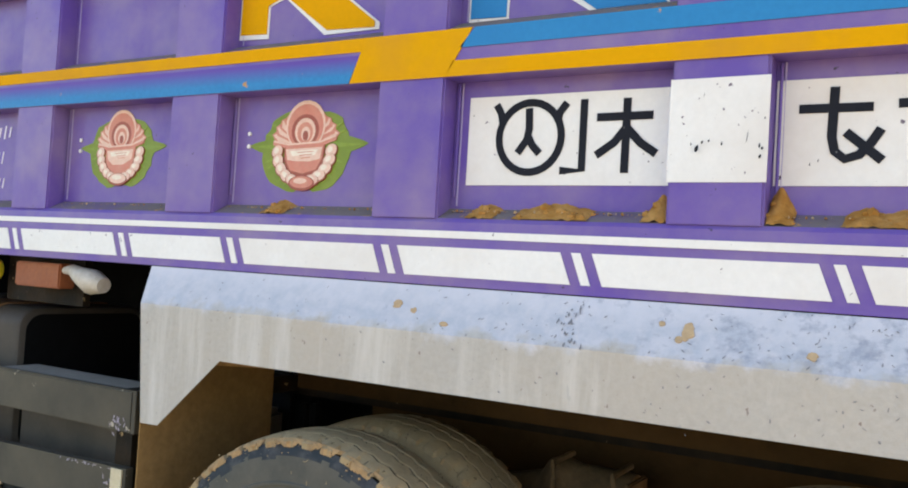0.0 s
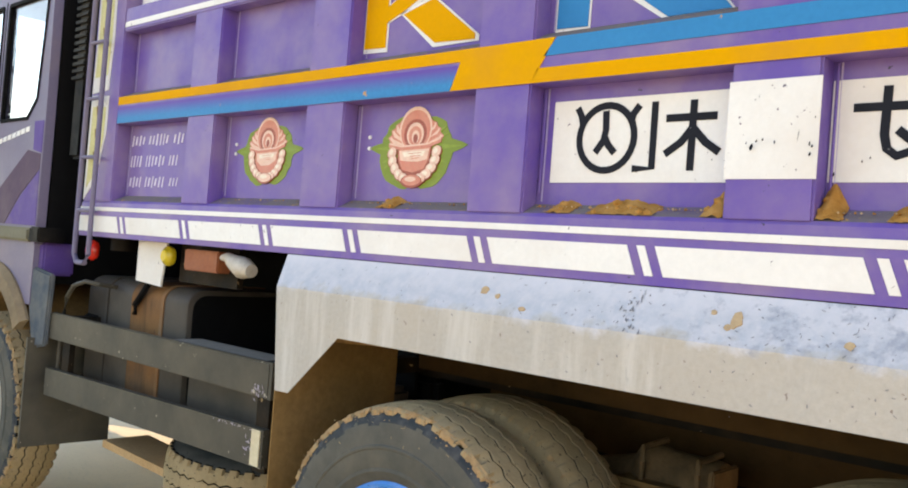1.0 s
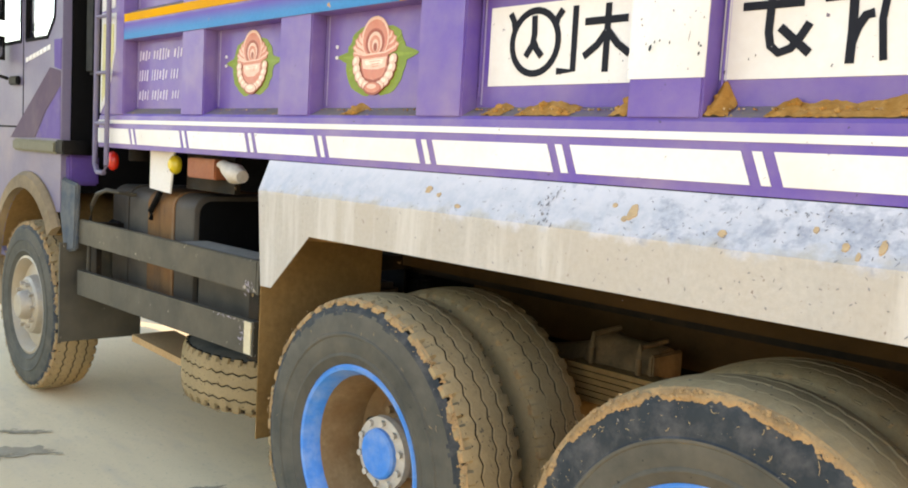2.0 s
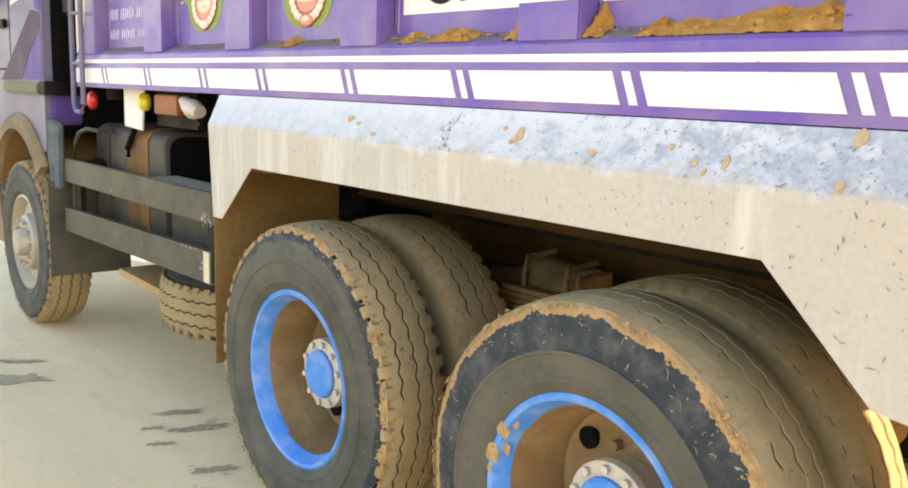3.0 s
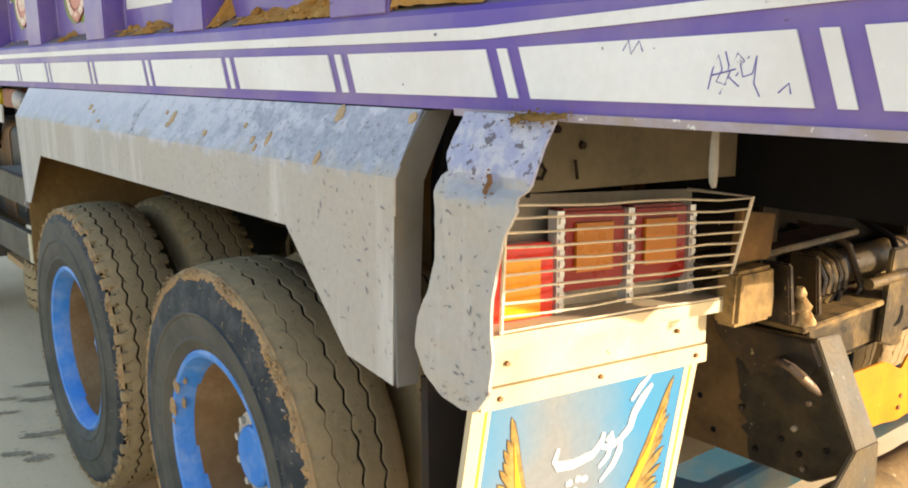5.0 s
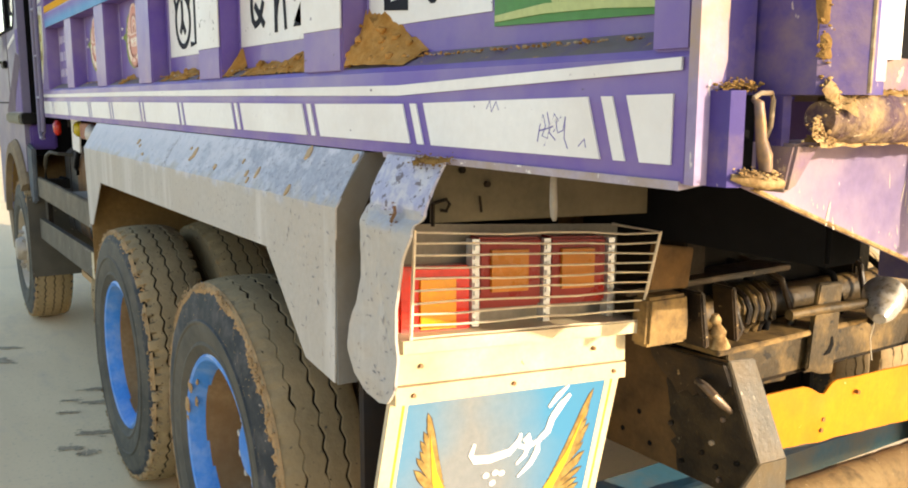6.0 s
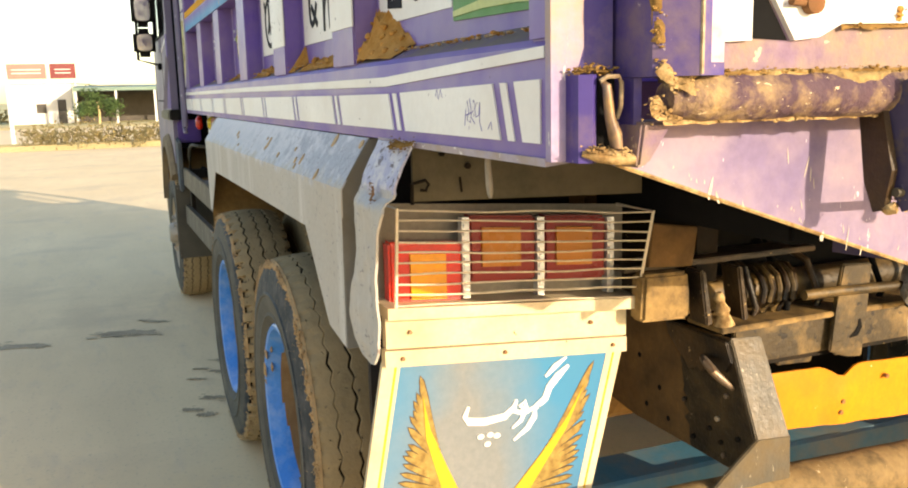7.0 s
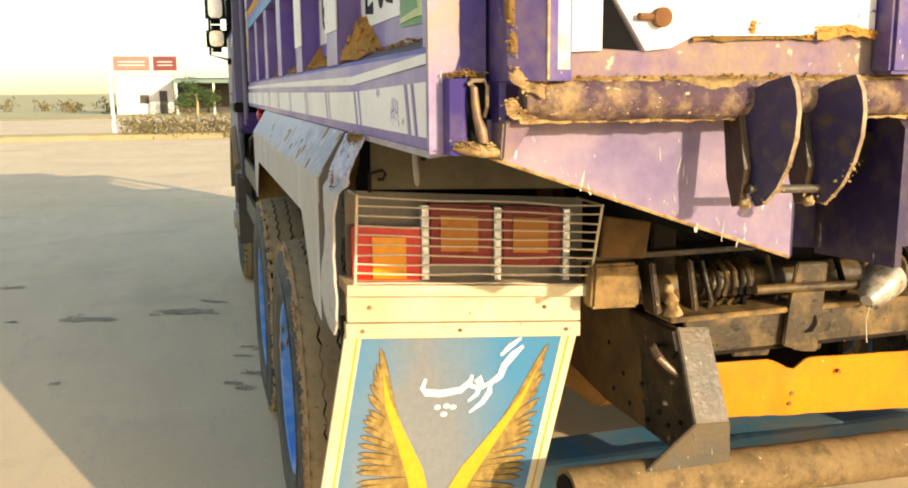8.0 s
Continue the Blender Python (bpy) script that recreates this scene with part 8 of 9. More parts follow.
bar = part("underrun_pipe", bm, "pipe_mud", frame_rails, "muddy steel underrun pipe with dark scabs", smooth=True)
pipe("pipe_mouth", [(2.47, 4.965, 0.6252), (2.47, 4.974, 0.625)], 0.048, "seat_rubber", bar)
# bent yellow board
bm = bmesh.new()
n = 46
g = []
for k in range(n + 1):
    y = 5.392 + (6.24 - 5.392) * k / n
    dent = math.exp(-((y - 5.625) / 0.035) ** 2)
    top = 0.902 - 0.045 * (y - 5.39) - 0.028 * dent + 0.0025 * noise.noise((y * 30, 0, 0))
    low = 0.752 - 0.070 * (y - 5.43) + 0.003 * noise.noise((y * 18, 4, 0)) if y > 5.43 else 0.752 + (5.43 - y) * 3.2
    g.append([[bm.verts.new((x + 0.012 * dent * (1 - abs(f - 0.5)) + 0.004 * noise.noise((y * 7, f * 2, 1)), y, low + (top - low) * f)) for f in (0, 0.06, 0.3, 0.55, 0.8, 0.95, 1)] for x in (2.432, 2.426)])
for a, b in zip(g, g[1:]):
    for j in range(6):
        bm.faces.new((a[0][j], b[0][j], b[0][j + 1], a[0][j + 1]))
        bm.faces.new((a[1][j], a[1][j + 1], b[1][j + 1], b[1][j]))
    for j in (0, 6):
        bm.faces.new((a[0][j], a[1][j], b[1][j], b[0][j]))
board = part("yellow_board", bm, "orange_board", frame_rails, "bent bright yellow board with worn edges", smooth=True)
for y, z in ((5.625, 0.80), (5.62, 0.772), (5.77, 0.845)):
    bm = bmesh.new()
    tube(bm, [(2.437, y, z), (2.446, y, z)], 0.006, 8)
    part("rivet", bm, "rust_strap", board)
# end beam: dusty upper flange, sun put into its ochre, over a darker web
bm = bmesh.new()
box(bm, 2.24, 2.375, 5.30, 6.45, 0.998, 1.012, 0.003)
beam = part("end_beam", bm, "beam_ochre", frame_rails, "rear cross beam with a dusty flange in sun-gilded ochre")
bm = bmesh.new()
box(bm, 2.34, 2.356, 5.355, 6.40, 0.905, 0.997, 0.003)
part("beam_web", bm, "beam_brown", beam)
bm = bmesh.new()
box(bm, 2.25, 2.345, 5.41, 6.45, 0.89, 0.905, 0.003)
part("lower_flange", bm, "dark_steel", beam)
plate_x("tow_plate", [(5.53, 0.90), (5.66, 0.905), (5.65, 0.862), (5.535, 0.868)], 2.30, 2.312, "beam_brown", beam)
plate_x("tow_plate", [(5.72, 0.90), (5.83, 0.895), (5.82, 0.862), (5.73, 0.868)], 2.30, 2.312, "beam_brown", beam)
bm = bmesh.new()
tube(bm, [(2.23, 5.20, 1.062), (2.23, 5.46, 1.060), (2.23, 6.30, 1.055)], 0.044, 16)
part("tube_beam", bm, "beam_brown", frame_rails, "dusty round cross tube", smooth=True)
bm = bmesh.new()
box(bm, 2.20, 2.30, 5.07, 5.66, 1.158, 1.172, 0.003)
part("upper_flange", bm, "chassis_brown", frame_rails)
# spring end block and bracket with its stacked bolt
plate_x("spring_end", [(5.09, 1.045), (5.095, 1.16), (5.222, 1.157), (5.230, 1.09), (5.226, 1.04)], 2.29, 2.345, "beam_ochre", frame_rails, "clay-covered spring end", 0.008)
for y0, y1 in ((5.262, 5.276), (5.372, 5.384)):
    plate_x("hanger_bracket", [(y0 - 0.022, 1.158), (y0 - 0.006, 1.158), (y1 + 0.006, 1.022), (y0, 1.022)], 2.30, 2.365, "chassis_brown", frame_rails)
stack = pipe("shackle_bolt", [(2.36, 5.298, 1.10), (2.36, 5.300, 1.085), (2.362, 5.303, 1.075), (2.364, 5.306, 1.055), (2.366, 5.309, 1.045), (2.366, 5.312, 1.020)], 0.016, "clay_caked", frame_rails, "clay-caked shackle bolt", [0.008, 0.014, 0.009, 0.020, 0.014, 0.026], 12)
# bundle of dusty hoses wrapped round the tube
rnd = random.Random(14)
for k in range(7):
    y = 5.475 + 0.017 * k
    w = rnd.uniform(-0.012, 0.012)
    pts = [(2.255 + (0.062 + 0.006 * rnd.random()) * math.cos(a), y + w * math.sin(a * 0.5 + k) + 0.010 * math.sin(a), 1.062 + 0.064 * math.sin(a)) for a in [math.pi * (-0.75 + 1.5 * j / 9) for j in range(10)]]
    pipe("hose_coil", pts, 0.0075, "beam_brown" if k % 2 else "chassis_brown", frame_rails, sides=7)
# middle plate with a hook-shaped slot, rod and lamp
mid = plate_x("centre_plate", [(5.672, 1.135), (5.770, 1.128), (5.760, 1.02), (5.752, 0.882), (5.700, 0.888), (5.640, 0.910), (5.655, 1.02)], 2.366, 2.380, "beam_brown", frame_rails, "hanging steel plate with a hooked slot")
bm = bmesh.new()
stroke(bm, [(5.735, 0.985), (5.737, 0.965), (5.726, 0.948), (5.705, 0.940)], 0.014, "x", 2.379, 2.3815, taper=[0.5, 1.1, 1.2, 0.3])
part("slot", bm, "seat_rubber", mid)
pipe("lamp_rod", [(2.39, 5.535, 1.072), (2.39, 5.66, 1.070), (2.39, 5.86, 1.062)], 0.013, "beam_brown", frame_rails)
bm = bmesh.new()
tube(bm, [(2.44, 5.845, 1.030), (2.425, 5.875, 1.045), (2.400, 5.925, 1.065), (2.388, 5.950, 1.075), (2.386, 5.954, 1.077)], 0.06, 20, radii=[0.016, 0.038, 0.053, 0.056, 0.04])
lamp_r = part("reverse_lamp", bm, "lamp_shell", truck, "round dull chrome reversing lamp", smooth=True)
pipe("lamp_stem", [(2.40, 5.90, 1.04), (2.38, 5.91, 1.0)], 0.012, "dark_steel", lamp_r)
pipe("lamp_wire", [(2.40, 5.90, 1.03), (2.39, 5.895, 0.96), (2.40, 5.893, 0.90)], 0.0012, "wire", lamp_r)
for k, (y, z, w) in enumerate(((5.43, 1.13, 0.03), (5.58, 1.10, -0.02), (5.63, 1.13, 0.04), (5.86, 1.12, 0.03), (6.02, 1.13, -0.03), (6.12, 1.10, 0.02))):
    pipe("air_hose", [(1.95, y - 0.03, 1.20), (2.18, y, 1.17), (2.28, y + w * 0.5, z), (2.31, y + w, 1.03), (2.29, y + w * 0.4, 0.96)], 0.009, "seat_rubber" if k % 2 else "chassis_brown", frame_rails)
for y in (5.45, 5.93, 6.08):
    bm = bmesh.new()
    tube(bm, [(2.05, y, 0.905), (2.13, y, 0.905)], 0.07, 18, radii=[0.07, 0.07])
    part("air_reservoir_end", bm, "seat_rubber", frame_rails, smooth=True)
# blue bar across the frame, ahead of the underrun pipe
bm = bmesh.new()
n = 30
g = []
for k in range(n + 1):
    y = 5.0 + 1.5 * k / n
    d = 0.003 * noise.noise((y * 5, 2, 3))
    g.append([bm.verts.new((x, y, z + d)) for x, z in ((2.085, 0.50), (2.085, 0.596), (2.092, 0.602), (2.213, 0.590), (2.222, 0.582), (2.222, 0.50))])
for a, b in zip(g, g[1:]):
    for j in range(5):
        bm.faces.new((a[j], b[j], b[j + 1], a[j + 1]))
    bm.faces.new((a[5], b[5], b[0], a[0]))
bm.faces.new(g[0])
bm.faces.new(g[-1][::-1])
bmesh.ops.recalc_face_normals(bm, faces=bm.faces)
part("cross_bar", bm, "blue_bar", frame_rails, "faded blue painted cross bar under the frame end")
bm = bmesh.new()
box(bm, 1.95, 2.098, 5.04, 5.052, 1.02, 1.20, 0.003)
part("flap_stay", bm, "seat_rubber", frame_rails, "black stay plate of the inner flap")
# far side mud flap
bm = bmesh.new()
box(bm, LX - 0.012, LX, 6.40, 7.10, 0.22, 1.36, 0.003)
part("far_mud_flap", bm, "navy", truck, "dark rubber mud flap on the far side")


# ---- clay lying on ledges ----
PLAN = None


def clay_heap(cx, top, half, foot_z, seed, lo=-9.0, hi=9.0, name="loose_clay"):
    """A heap leaning on the recess panel: half-width along x, height top above foot_z."""
    bm = bmesh.new()
    nx, ny = 26, 8
    g = []
    for i in range(nx + 1):
        u = -1 + 2 * i / nx
        w = math.sqrt(u * u + 0.012) - 0.06
        row = []
        for j in range(ny + 1):
            v = j / ny
            y = YR + 0.002 - v * (YR - YS - 0.006)
            prof = max(0.0, 1 - max(0.0, w) ** (0.85 if top > 0.08 else 1.15)) * (1 - v * 0.93)
            x = max(lo, min(hi, cx + u * half))
            base = foot_z + 0.030 * (1 - v)
            z = base + top * prof * (1 + 0.35 * noise.noise((x * 22, v * 4, seed))) + 0.006 * noise.noise((x * 60, v * 14, seed + 4)) * (prof > 0.02)
            row.append(bm.verts.new((x, y, max(z, base - 0.004))))
        g.append(row)
    for i in range(nx):
        for j in range(ny):
            bm.faces.new((g[i][j], g[i + 1][j], g[i + 1][j + 1], g[i][j + 1]))
    rnd = random.Random(seed)
    for k in range(int(half * 90)):
        u = rnd.gauss(0, 0.5)
        x = max(lo, min(hi, cx + max(-1, min(1, u)) * half))
        v = rnd.uniform(0.2, 0.9)
        r = rnd.uniform(0.004, 0.012)
        lump(bm, (x, YR - v * (YR - YS - 0.01), foot_z + 0.030 * (1 - v) + top * max(0, 1 - abs(u)) * (1 - v * 0.93)), (r * 1.3, r, r), seed + k, sub=1)
    return tagged(part(name, bm, "clay", smooth=True), "heap of loose orange clay lying on the body ledge", "clay", "clay heaps")


for k, (cx, top, half, lo, hi) in enumerate(((1.905, 0.150, 0.26, 1.873, 9), (1.50, 0.036, 0.20, 0.995, 1.648), (1.19, 0.022, 0.045, 0.995, 1.64), (1.012, 0.068, 0.038, 0.993, 9), (0.745, 0.050, 0.040, 0, 0.768), (0.47, 0.022, 0.11, 0.15, 9),
                                              (0.27, 0.016, 0.045, 0.15, 9), (-0.45, 0.024, 0.05, -9, 9), (1.60, 0.045, 0.09, 0.995, 1.647), (1.28, 0.020, 0.07, 0.995, 1.64))):
    clay_heap(cx, top * 0.9, half * 0.94, 1.668, 20 + k, lo, hi)


PLAN = GATE_PLAN


# clay crust along the tailgate bottom, corner and latch
def crust(name, pts, spread, n, size, mat, seed, label, ribbon=0.0, lift=(1, 0, 0.4)):
    """Loose crumbs along a line, over an uneven caked ribbon of half-width ribbon."""
    bm = bmesh.new()
    rnd = random.Random(seed)
    P = [Vector(p) for p in pts]
    up = Vector(lift).normalized()

    def along(f):
        i = min(int(f), len(P) - 2)
        return P[i].lerp(P[i + 1], f - i), (P[i + 1] - P[i]).normalized()

    if ribbon:
        length = sum((b - a).length for a, b in zip(P, P[1:]))
        m = max(14, int(length / 0.006))
        rows = []
        for k in range(m + 1):
            c, d = along((len(P) - 1) * k / m)
            side = d.cross(up).normalized()
            s = k * length / m
            w = ribbon * (0.25 + 0.95 * max(0.0, 0.55 + noise.noise((s * 26, seed, 0))))
            h = ribbon * 0.5 * max(0.05, 0.5 + noise.noise((s * 40, seed, 5)))
            off = ribbon * 0.5 * noise.noise((s * 15, seed, 9))
            rows.append([bm.verts.new(c + side * (off + u * w * (1 + 0.3 * noise.noise((s * 60, u, seed)))) + up * (h * (1 - u * u) * (1 + 0.6 * noise.noise((s * 90, u * 3, seed + 2))) - 0.0012)) for u in (-1, -0.6, -0.2, 0.2, 0.6, 1)])
        for a, b in zip(rows, rows[1:]):
            for j in range(5):
                bm.faces.new((a[j], a[j + 1], b[j + 1], b[j]))
    for k in range(n):
        c = along(rnd.random() * (len(P) - 1))[0] + Vector((rnd.gauss(0, 1) * spread[0], rnd.gauss(0, 1) * spread[1], rnd.gauss(0, 1) * spread[2]))
        r = size * (0.3 + 0.9 * rnd.random() ** 2)
        lump(bm, c, (r * rnd.uniform(0.4, 0.9), r * rnd.uniform(0.7, 1.5), r * rnd.uniform(0.4, 0.9)), seed + k, sub=1)
    return tagged(part(name, bm, mat, smooth=True), label, "clay", kind="stuff")


crust("clay_crust", [(3.042, 4.66, 1.602), (3.040, 5.24, 1.604), (3.038, 6.8, 1.604)], (0.003, 0.02, 0.0025), 500, 0.0032, "clay_dry", 61, "dry clay crust along the tailgate's bottom edge", 0.005, (0.6, 0, 1))
crust("clay_crust", [(3.030, 4.62, 1.540), (3.03, 5.4, 1.538), (3.03, 6.8, 1.537)], (0.004, 0.02, 0.003), 300, 0.0035, "clay_caked", 62, "dry clay specks under the tailgate tube", 0.005)
crust("clay_crust", [(3.050, 5.12, 1.668), (3.053, 5.18, 1.676), (3.050, 5.235, 1.668)], (0.002, 0.012, 0.004), 120, 0.0042, "clay", 63, "loose clay lying on the tailgate ledge", 0.012)
crust("clay_crust", [(3.050, 5.005, 1.688), (3.050, 5.002, 1.668)], (0.002, 0.003, 0.004), 25, 0.003, "clay", 68, "lump of clay stuck on the gate panel", 0.007)
crust("clay_crust", [(3.046, 4.90, 1.660), (3.046, 5.12, 1.664)], (0.002, 0.02, 0.002), 60, 0.0025, "clay_dry", 69, "clay dust along the panel's foot", 0.004)
crust("clay_crust", [(3.036, 4.604, 1.76), (3.036, 4.602, 1.70), (3.036, 4.606, 1.655), (3.036, 4.603, 1.64)], (0.003, 0.003, 0.012), 60, 0.0035, "clay_dry", 64, "dry clay stuck along the tailgate post", 0.011, (0.8, -0.6, 0))
crust("clay_crust", [(3.040, 4.608, 1.612), (3.045, 4.625, 1.590), (3.050, 4.650, 1.592)], (0.003, 0.006, 0.006), 160, 0.0036, "clay_caked", 70, "clay packed into the tailgate's corner", 0.018)
crust("clay_crust", [(3.035, 4.602, 1.57), (3.03, 4.612, 1.552), (3.03, 4.65, 1.545)], (0.003, 0.007, 0.004), 140, 0.0034, "clay_caked", 71, "clay packed under the tailgate's corner", 0.011)
crust("clay_crust", [(2.955, 4.530, 1.606), (2.965, 4.552, 1.612), (2.962, 4.582, 1.606)], (0.006, 0.007, 0.003), 200, 0.0030, "clay_dry", 65, "dry clay on top of the latch", 0.010, (0.3, 0, 1))
crust("clay_crust", [(2.985, 4.540, 1.506), (2.992, 4.57, 1.502), (2.995, 4.597, 1.497)], (0.004, 0.007, 0.003), 170, 0.0030, "clay_caked", 66, "dry clay below the latch", 0.010, (0.5, 0, 1))
for y, sd in ((4.985, 81), (5.105, 82)):
    crust("clay_crust", [(3.052, y + 0.030, 1.412), (3.072, y + 0.034, 1.405), (3.100, y + 0.042, 1.436), (3.118, y + 0.046, 1.475)], (0.006, 0.004, 0.006), 90, 0.0032, "clay_caked", sd, "clay stuck to the lower edge of a hinge lug", 0.006)
PLAN = None
crust("clay_crust", [(2.276, 4.474, 1.477), (2.315, 4.474, 1.486), (2.348, 4.478, 1.483), (2.386, 4.490, 1.488)], (0.014, 0.002, 0.006), 190, 0.0030, "clay_dry", 67, "torn rusty clay crust at the strip's bend", 0.008, (0, -1, 0.6))
crust("clay_crust", [(2.269, 4.434, 1.393), (2.271, 4.434, 1.379), (2.262, 4.430, 1.361)], (0.005, 0.002, 0.008), 40, 0.003, "rust_strap", 72, "rusty torn notch in the bent strip", 0.008, (0, -1, 0.2))

for x0, x1, n, sd in ((0.17, 0.75, 90, 81), (1.01, 1.63, 110, 82), (1.89, 2.80, 160, 83), (-0.67, -0.08, 50, 84), (-1.51, -0.93, 24, 85)):
    for mat, q in (("clay", 0.6), ("clay_pale", 0.5)):
        crust("clay_crumbs", [(x0, 4.555, 1.688), (x1, 4.555, 1.688)], (0.0, 0.012, 0.0), int(n * q), 0.0045, mat, sd + int(q * 10), "scattered crumbs of clay on the body ledge")

# pen scribbles on the last long dash panel
SCRIBBLES = [[(2.622, 1.530), (2.628, 1.556), (2.636, 1.574), (2.642, 1.556), (2.634, 1.540), (2.648, 1.536), (2.652, 1.560), (2.646, 1.578)], [(2.640, 1.524), (2.652, 1.548), (2.664, 1.576), (2.674, 1.566), (2.664, 1.548), (2.652, 1.546), (2.668, 1.534)],
             [(2.681, 1.571), (2.668, 1.563), (2.673, 1.546), (2.686, 1.550), (2.691, 1.572), (2.689, 1.538), (2.698, 1.522)], [(2.626, 1.548), (2.646, 1.552), (2.662, 1.556)],
             [(2.476, 1.582), (2.486, 1.596), (2.491, 1.577), (2.505, 1.595), (2.512, 1.580)], [(2.723, 1.527), (2.737, 1.539), (2.740, 1.526)]]
for pts in SCRIBBLES:
    bm = bmesh.new()
    tube(bm, [(x, YS - 0.0068, z) for x, z in pts], 0.0015, 5)
    part("pen_scribble", bm, "pen_ink", shell)

# ---- distance ----
def bank(x, y0, y1, w, h, name, mat, label, category):
    bm = bmesh.new()
    n = 60
    rows = []
    for k in range(n + 1):
        y = y0 + (y1 - y0) * k / n
        hh = h * (0.8 + 0.4 * noise.noise((y * 0.4, x, 0)))
        rows.append([bm.verts.new((x + w * a, y, G - 0.02 + hh * b + 0.02)) for a, b in ((0.5, -0.1), (0.3, 0.7), (0.0, 1.0), (-0.3, 0.8), (-0.5, -0.1))])
    for a, b in zip(rows, rows[1:]):
        for j in range(4):
            bm.faces.new((a[j], a[j + 1], b[j + 1], b[j]))
    return tagged(part(name, bm, mat), label, category, kind="structure")


bank(-30.0, -90, 60, 1.6, 0.30, "earth_bank", "verge", "low dry earth bank along the road", "bank")
bank(-58.0, -160, 120, 3.0, 0.25, "far_bank", "verge", "low dry bank beyond the road", "bank")
bm = bmesh.new()
sheet(bm, -2000, -60, -1500, 1500, 8, 12, lambda x, y: G + 0.015)
tagged(part("field", bm, "field"), "pale dry field reaching to the horizon", "field", kind="structure")


def leaf_cloud(bm, c, r, n, size, rnd):
    for _ in range(n):
        d = Vector((rnd.gauss(0, 0.5), rnd.gauss(0, 0.5), rnd.gauss(0, 0.45)))
        p = Vector(c) + Vector((d.x * r[0], d.y * r[1], d.z * r[2]))
        if p.z < G + 0.01:
            p.z = G + 0.02 + rnd.random() * 0.1
        a = Vector((rnd.gauss(0, 1), rnd.gauss(0, 1), rnd.gauss(0, 1))).normalized() * size * rnd.uniform(0.5, 1.2)
        b = a.orthogonal().normalized() * size * rnd.uniform(0.25, 0.5)
        bm.faces.new([bm.verts.new(q) for q in (p - a, p + b, p + a, p - b)])


rnd = random.Random(8)
bm = bmesh.new()
for k in range(70):
    y = 1.6 + k * 0.32
    leaf_cloud(bm, (-29.6 + rnd.uniform(-0.4, 0.4), y, G + 0.45), (0.45, 0.35, 0.42 * rnd.uniform(0.7, 1.2)), 110, 0.10, rnd)
tagged(part("hedge", bm, "shrub"), "dry brown roadside hedge", "hedge", kind="stuff")
bm = bmesh.new()
for k in range(45):
    y = -45 + k * 2.3 + rnd.uniform(-1, 1)
    leaf_cloud(bm, (-78 + rnd.uniform(-14, 8), y, G + 0.5), (1.0, 1.2, 0.7 * rnd.uniform(0.4, 1.3)), 60, 0.28, rnd)
tagged(part("scrub", bm, "shrub"), "scattered dry scrub on the field", "scrub", kind="stuff")

bm = bmesh.new()
tube(bm, [(-30.1, 1.11, G), (-30.1, 1.09, 0.9), (-30.1, 1.01, 5.5)], 0.08, 12, radii=[0.10, 0.07, 0.035])
pole = tagged(part("light_pole", bm, "pole", smooth=True), "white painted steel pole beside the hedge", "pole")

# small white shop with signboards, lean-to roof beside it
shop = empty("roadside_shop", (-70, -0.4, G), "small whitewashed roadside shop with red signboards", "shop")
bm = bmesh.new()
box(bm, -73, -70, -2.0, 2.2, G, 2.97)
body = part("wall", bm, "plaster", shop)
bm = bmesh.new()
box(bm, -73.2, -69.8, -2.15, 2.35, 2.97, 3.08)
part("roof", bm, "plaster", shop)
for dims in ((-70.02, -69.98, -0.35, 0.35, 0.75, 1.45), (-70.02, -69.98, 1.15, 1.75, G, 1.75)):
    bm = bmesh.new()
    box(bm, *dims)
    part("window" if dims[4] > 0 else "door", bm, "interior", shop)
for y0, y1, mat in ((-2.14, 0.56, "sign_pale"), (0.82, 2.62, "sign_red")):
    bm = bmesh.new()
    box(bm, -69.9, -69.8, y0, y1, 3.33, 4.45)
    sign = part("signboard", bm, mat, shop, "faded red signboard")
    for z in (3.72, 3.98):
        bm = bmesh.new()
        box(bm, -69.8, -69.78, y0 + 0.35, y1 - 0.35, z, z + 0.06)
        part("writing_bar", bm, "plaster", sign)
    for y in (y0 + 0.1, y1 - 0.1):
        bm = bmesh.new()
        box(bm, -69.95, -69.9, y - 0.04, y + 0.04, G, 4.55)
        part("sign_post", bm, "pole", shop)
bm = bmesh.new()
tube(bm, [(-70.2, 1.2, 3.08), (-70.2, 4.2, 2.75), (-68.5, 6.6, 2.72)], 0.03, 6)
part("guy_wire", bm, "interior", shop)
shed = empty("roadside_shed", (-68, 6.5, G), "open shed with a faded green sheet roof", "shed")
bm = bmesh.new()
hexa(bm, [(-72, 2.4, 2.55), (-65, 2.4, 2.30), (-65, 16, 2.30), (-72, 16, 2.55), (-72, 2.4, 2.80), (-65, 2.4, 2.55), (-65, 16, 2.55), (-72, 16, 2.80)])
part("roof", bm, "roof_green", shed)
bm = bmesh.new()
box(bm, -72, -71.8, 2.4, 16, G, 2.55)
part("back_wall", bm, "interior", shed)
for y in (2.5, 5.2, 7.9, 10.6, 13.3, 15.9):
    bm = bmesh.new()
    box(bm, -65.2, -65.05, y, y + 0.15, G, 2.35)
    part("post", bm, "pole", shed)
bm = bmesh.new()
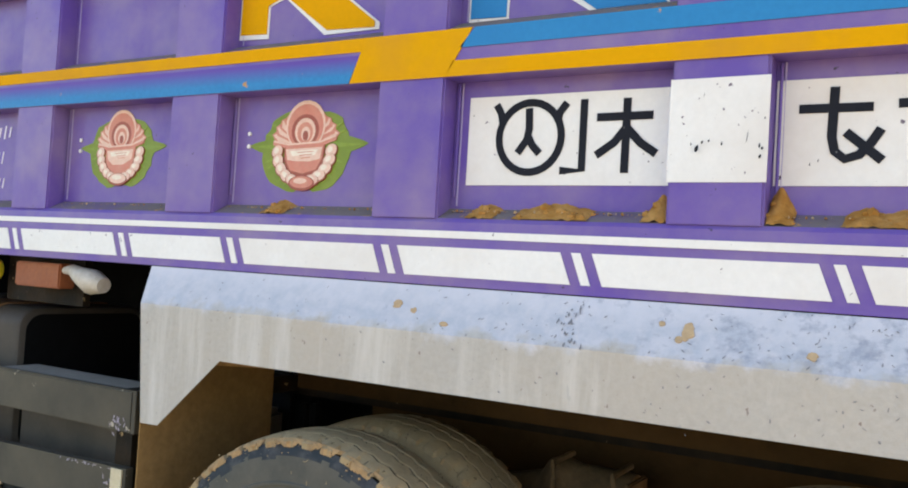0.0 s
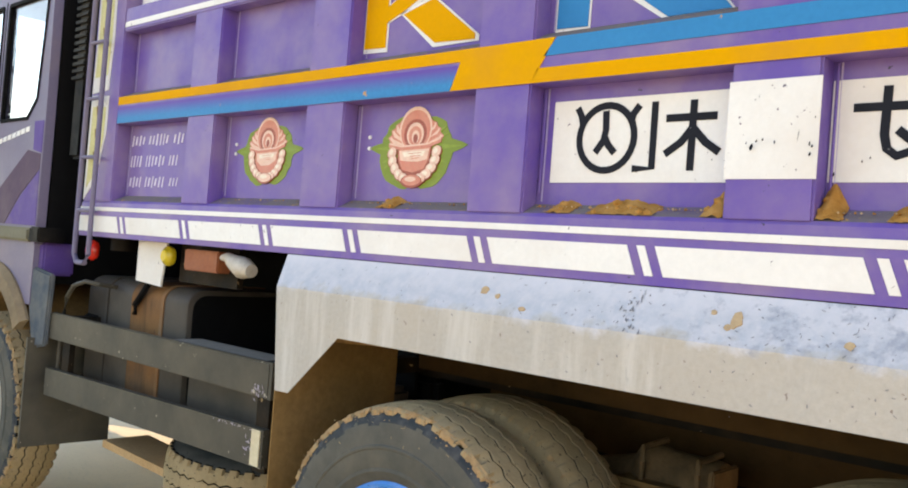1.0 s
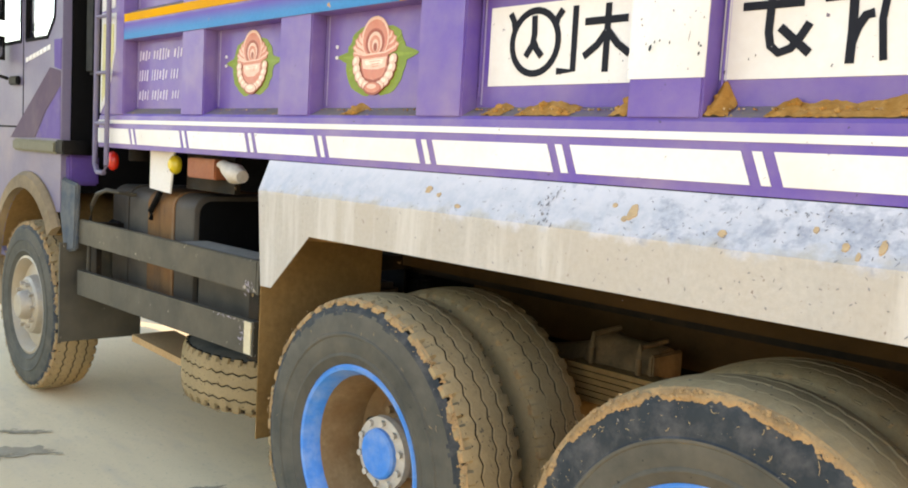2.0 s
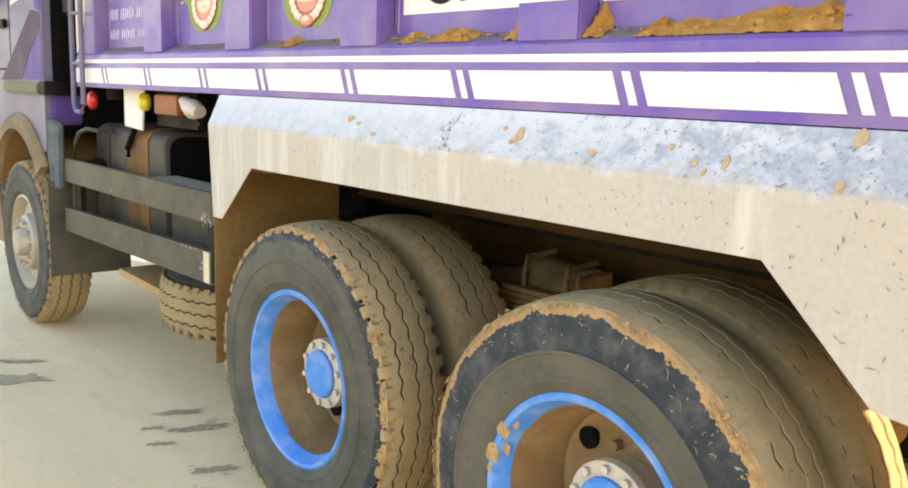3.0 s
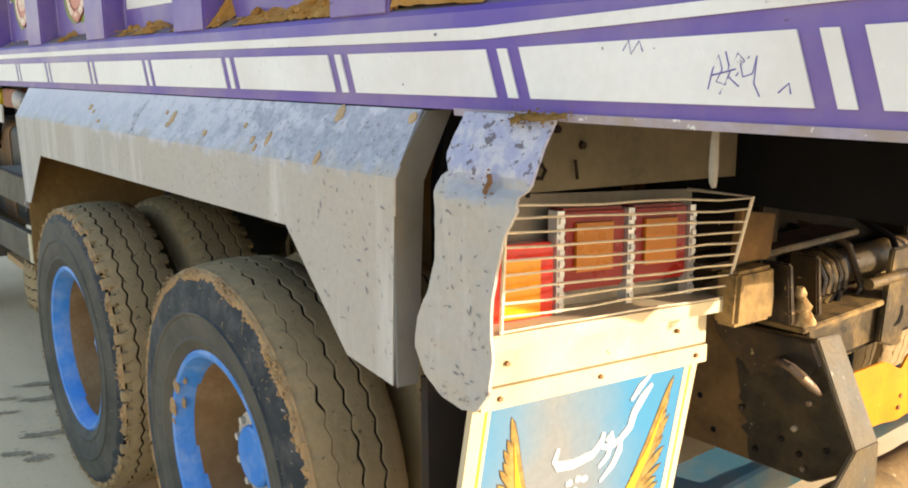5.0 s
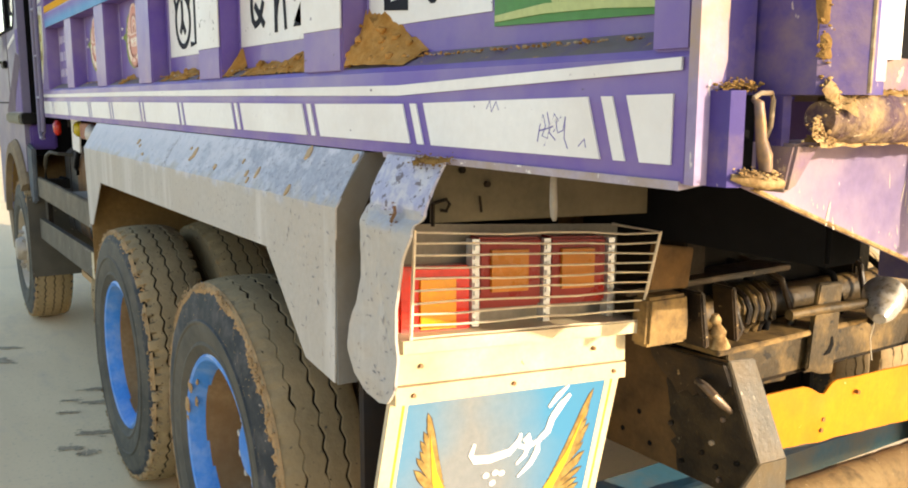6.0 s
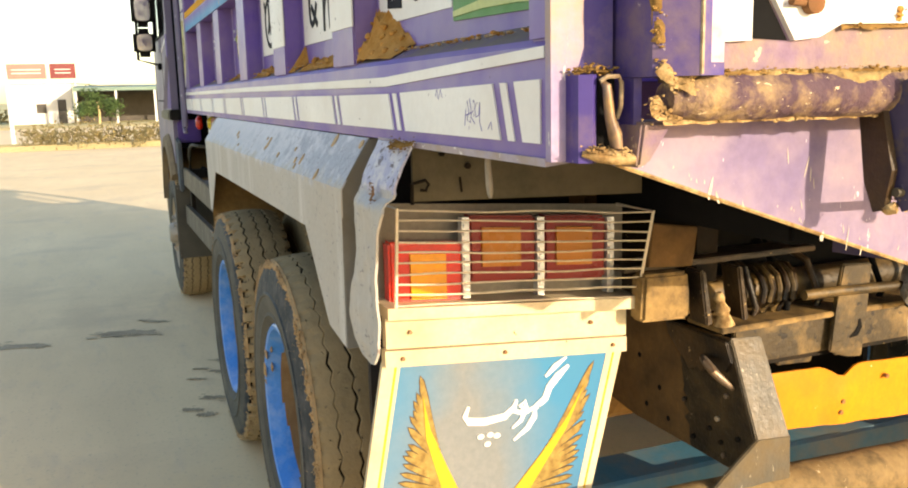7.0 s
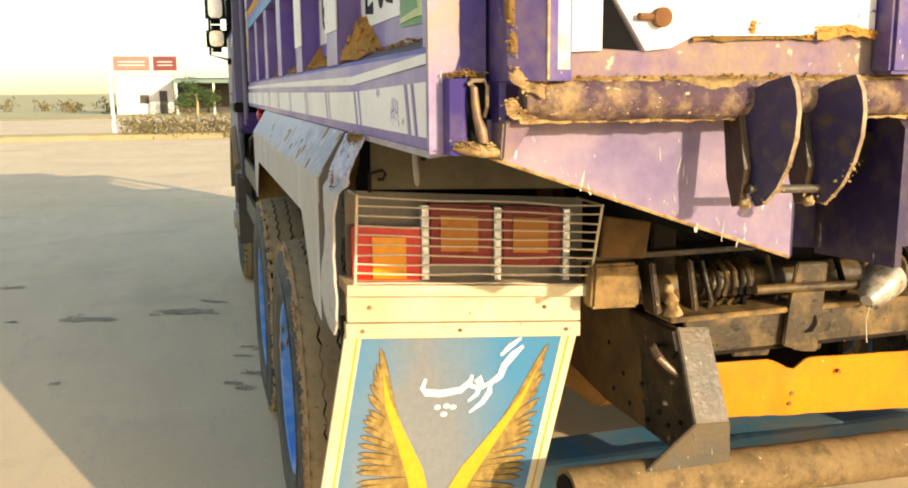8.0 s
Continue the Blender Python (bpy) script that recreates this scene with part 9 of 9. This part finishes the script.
tube(bm, [(-64, 4.0, G), (-64, 4.05, 0.8), (-64, 3.95, 1.5)], 0.08, 8, radii=[0.1, 0.08, 0.05])
tree = tagged(part("small_tree", bm, "verge"), "small leafy green tree before the shed", "tree")
bm = bmesh.new()
for k in range(14):
    leaf_cloud(bm, (-64 + rnd.uniform(-0.8, 0.8), 4.0 + rnd.uniform(-1.3, 1.3), 1.45 + rnd.uniform(-0.75, 0.75)), (0.6, 0.6, 0.45), 90, 0.16, rnd)
part("crown", bm, "foliage", tree)

# ---- stains on the yard ----
def stain(cx, cy, length, width, turn, seed):
    """A ragged streak of damp: overlapping blotches strung along a line, with drops beside it."""
    bm = bmesh.new()
    rnd = random.Random(seed)
    d, e = Vector((math.cos(turn), math.sin(turn))), Vector((-math.sin(turn), math.cos(turn)))
    for j in range(12):
        f = rnd.uniform(-1, 1) if j > 2 else (-0.45, 0.05, 0.5)[j]
        q = rnd.uniform(0.10, 0.35) if j > 2 else 0.9
        o = Vector((cx, cy)) + d * f * length * 0.5 + e * rnd.gauss(0, 0.55) * width * (1 if j > 2 else 0.25)
        ring = []
        for k in range(36):
            a = 2 * math.pi * k / 36
            w = 1 + 1.1 * noise.noise((math.cos(a) * 2.6 + seed + j, math.sin(a) * 2.6, seed * 0.7)) + 0.35 * noise.noise((math.cos(a) * 9, math.sin(a) * 9 + j, seed))
            p = o + d * (length * 0.28 * q * w * math.cos(a)) + e * (width * 0.5 * q * w * math.sin(a))
            ring.append(bm.verts.new((p.x, p.y, G + 0.004 + 0.0004 * j)))
        bm.faces.new(ring)
    tagged(part("oil_stain", bm, "oil"), "thin dark damp stain on the dusty concrete", "stain", "oil stains", kind="structure")


for k, (x, y, length, width, turn) in enumerate(((-1.47, 4.53, 0.22, 0.05, 1.2), (-1.23, 4.52, 0.26, 0.06, 1.3), (-0.77, 4.38, 0.20, 0.05, 1.1), (-2.74, 4.15, 0.24, 0.05, 1.0), (-2.43, 3.27, 0.42, 0.12, 1.25), (-2.42, 3.95, 0.52, 0.13, 1.25),
                                                 (-3.81, 2.48, 0.2, 0.08, 1.2), (-2.54, 2.72, 0.07, 0.07, 1.0), (-0.925, 3.237, 0.06, 0.05, 1.0), (-0.52, 4.30, 0.10, 0.06, 1.2), (-0.62, 4.23, 0.12, 0.04, 1.2), (-1.15, 4.31, 0.12, 0.03, 1.2), (-1.35, 4.35, 0.12, 0.03, 1.1))):
    stain(x, y, length, width, turn, 3 + k)
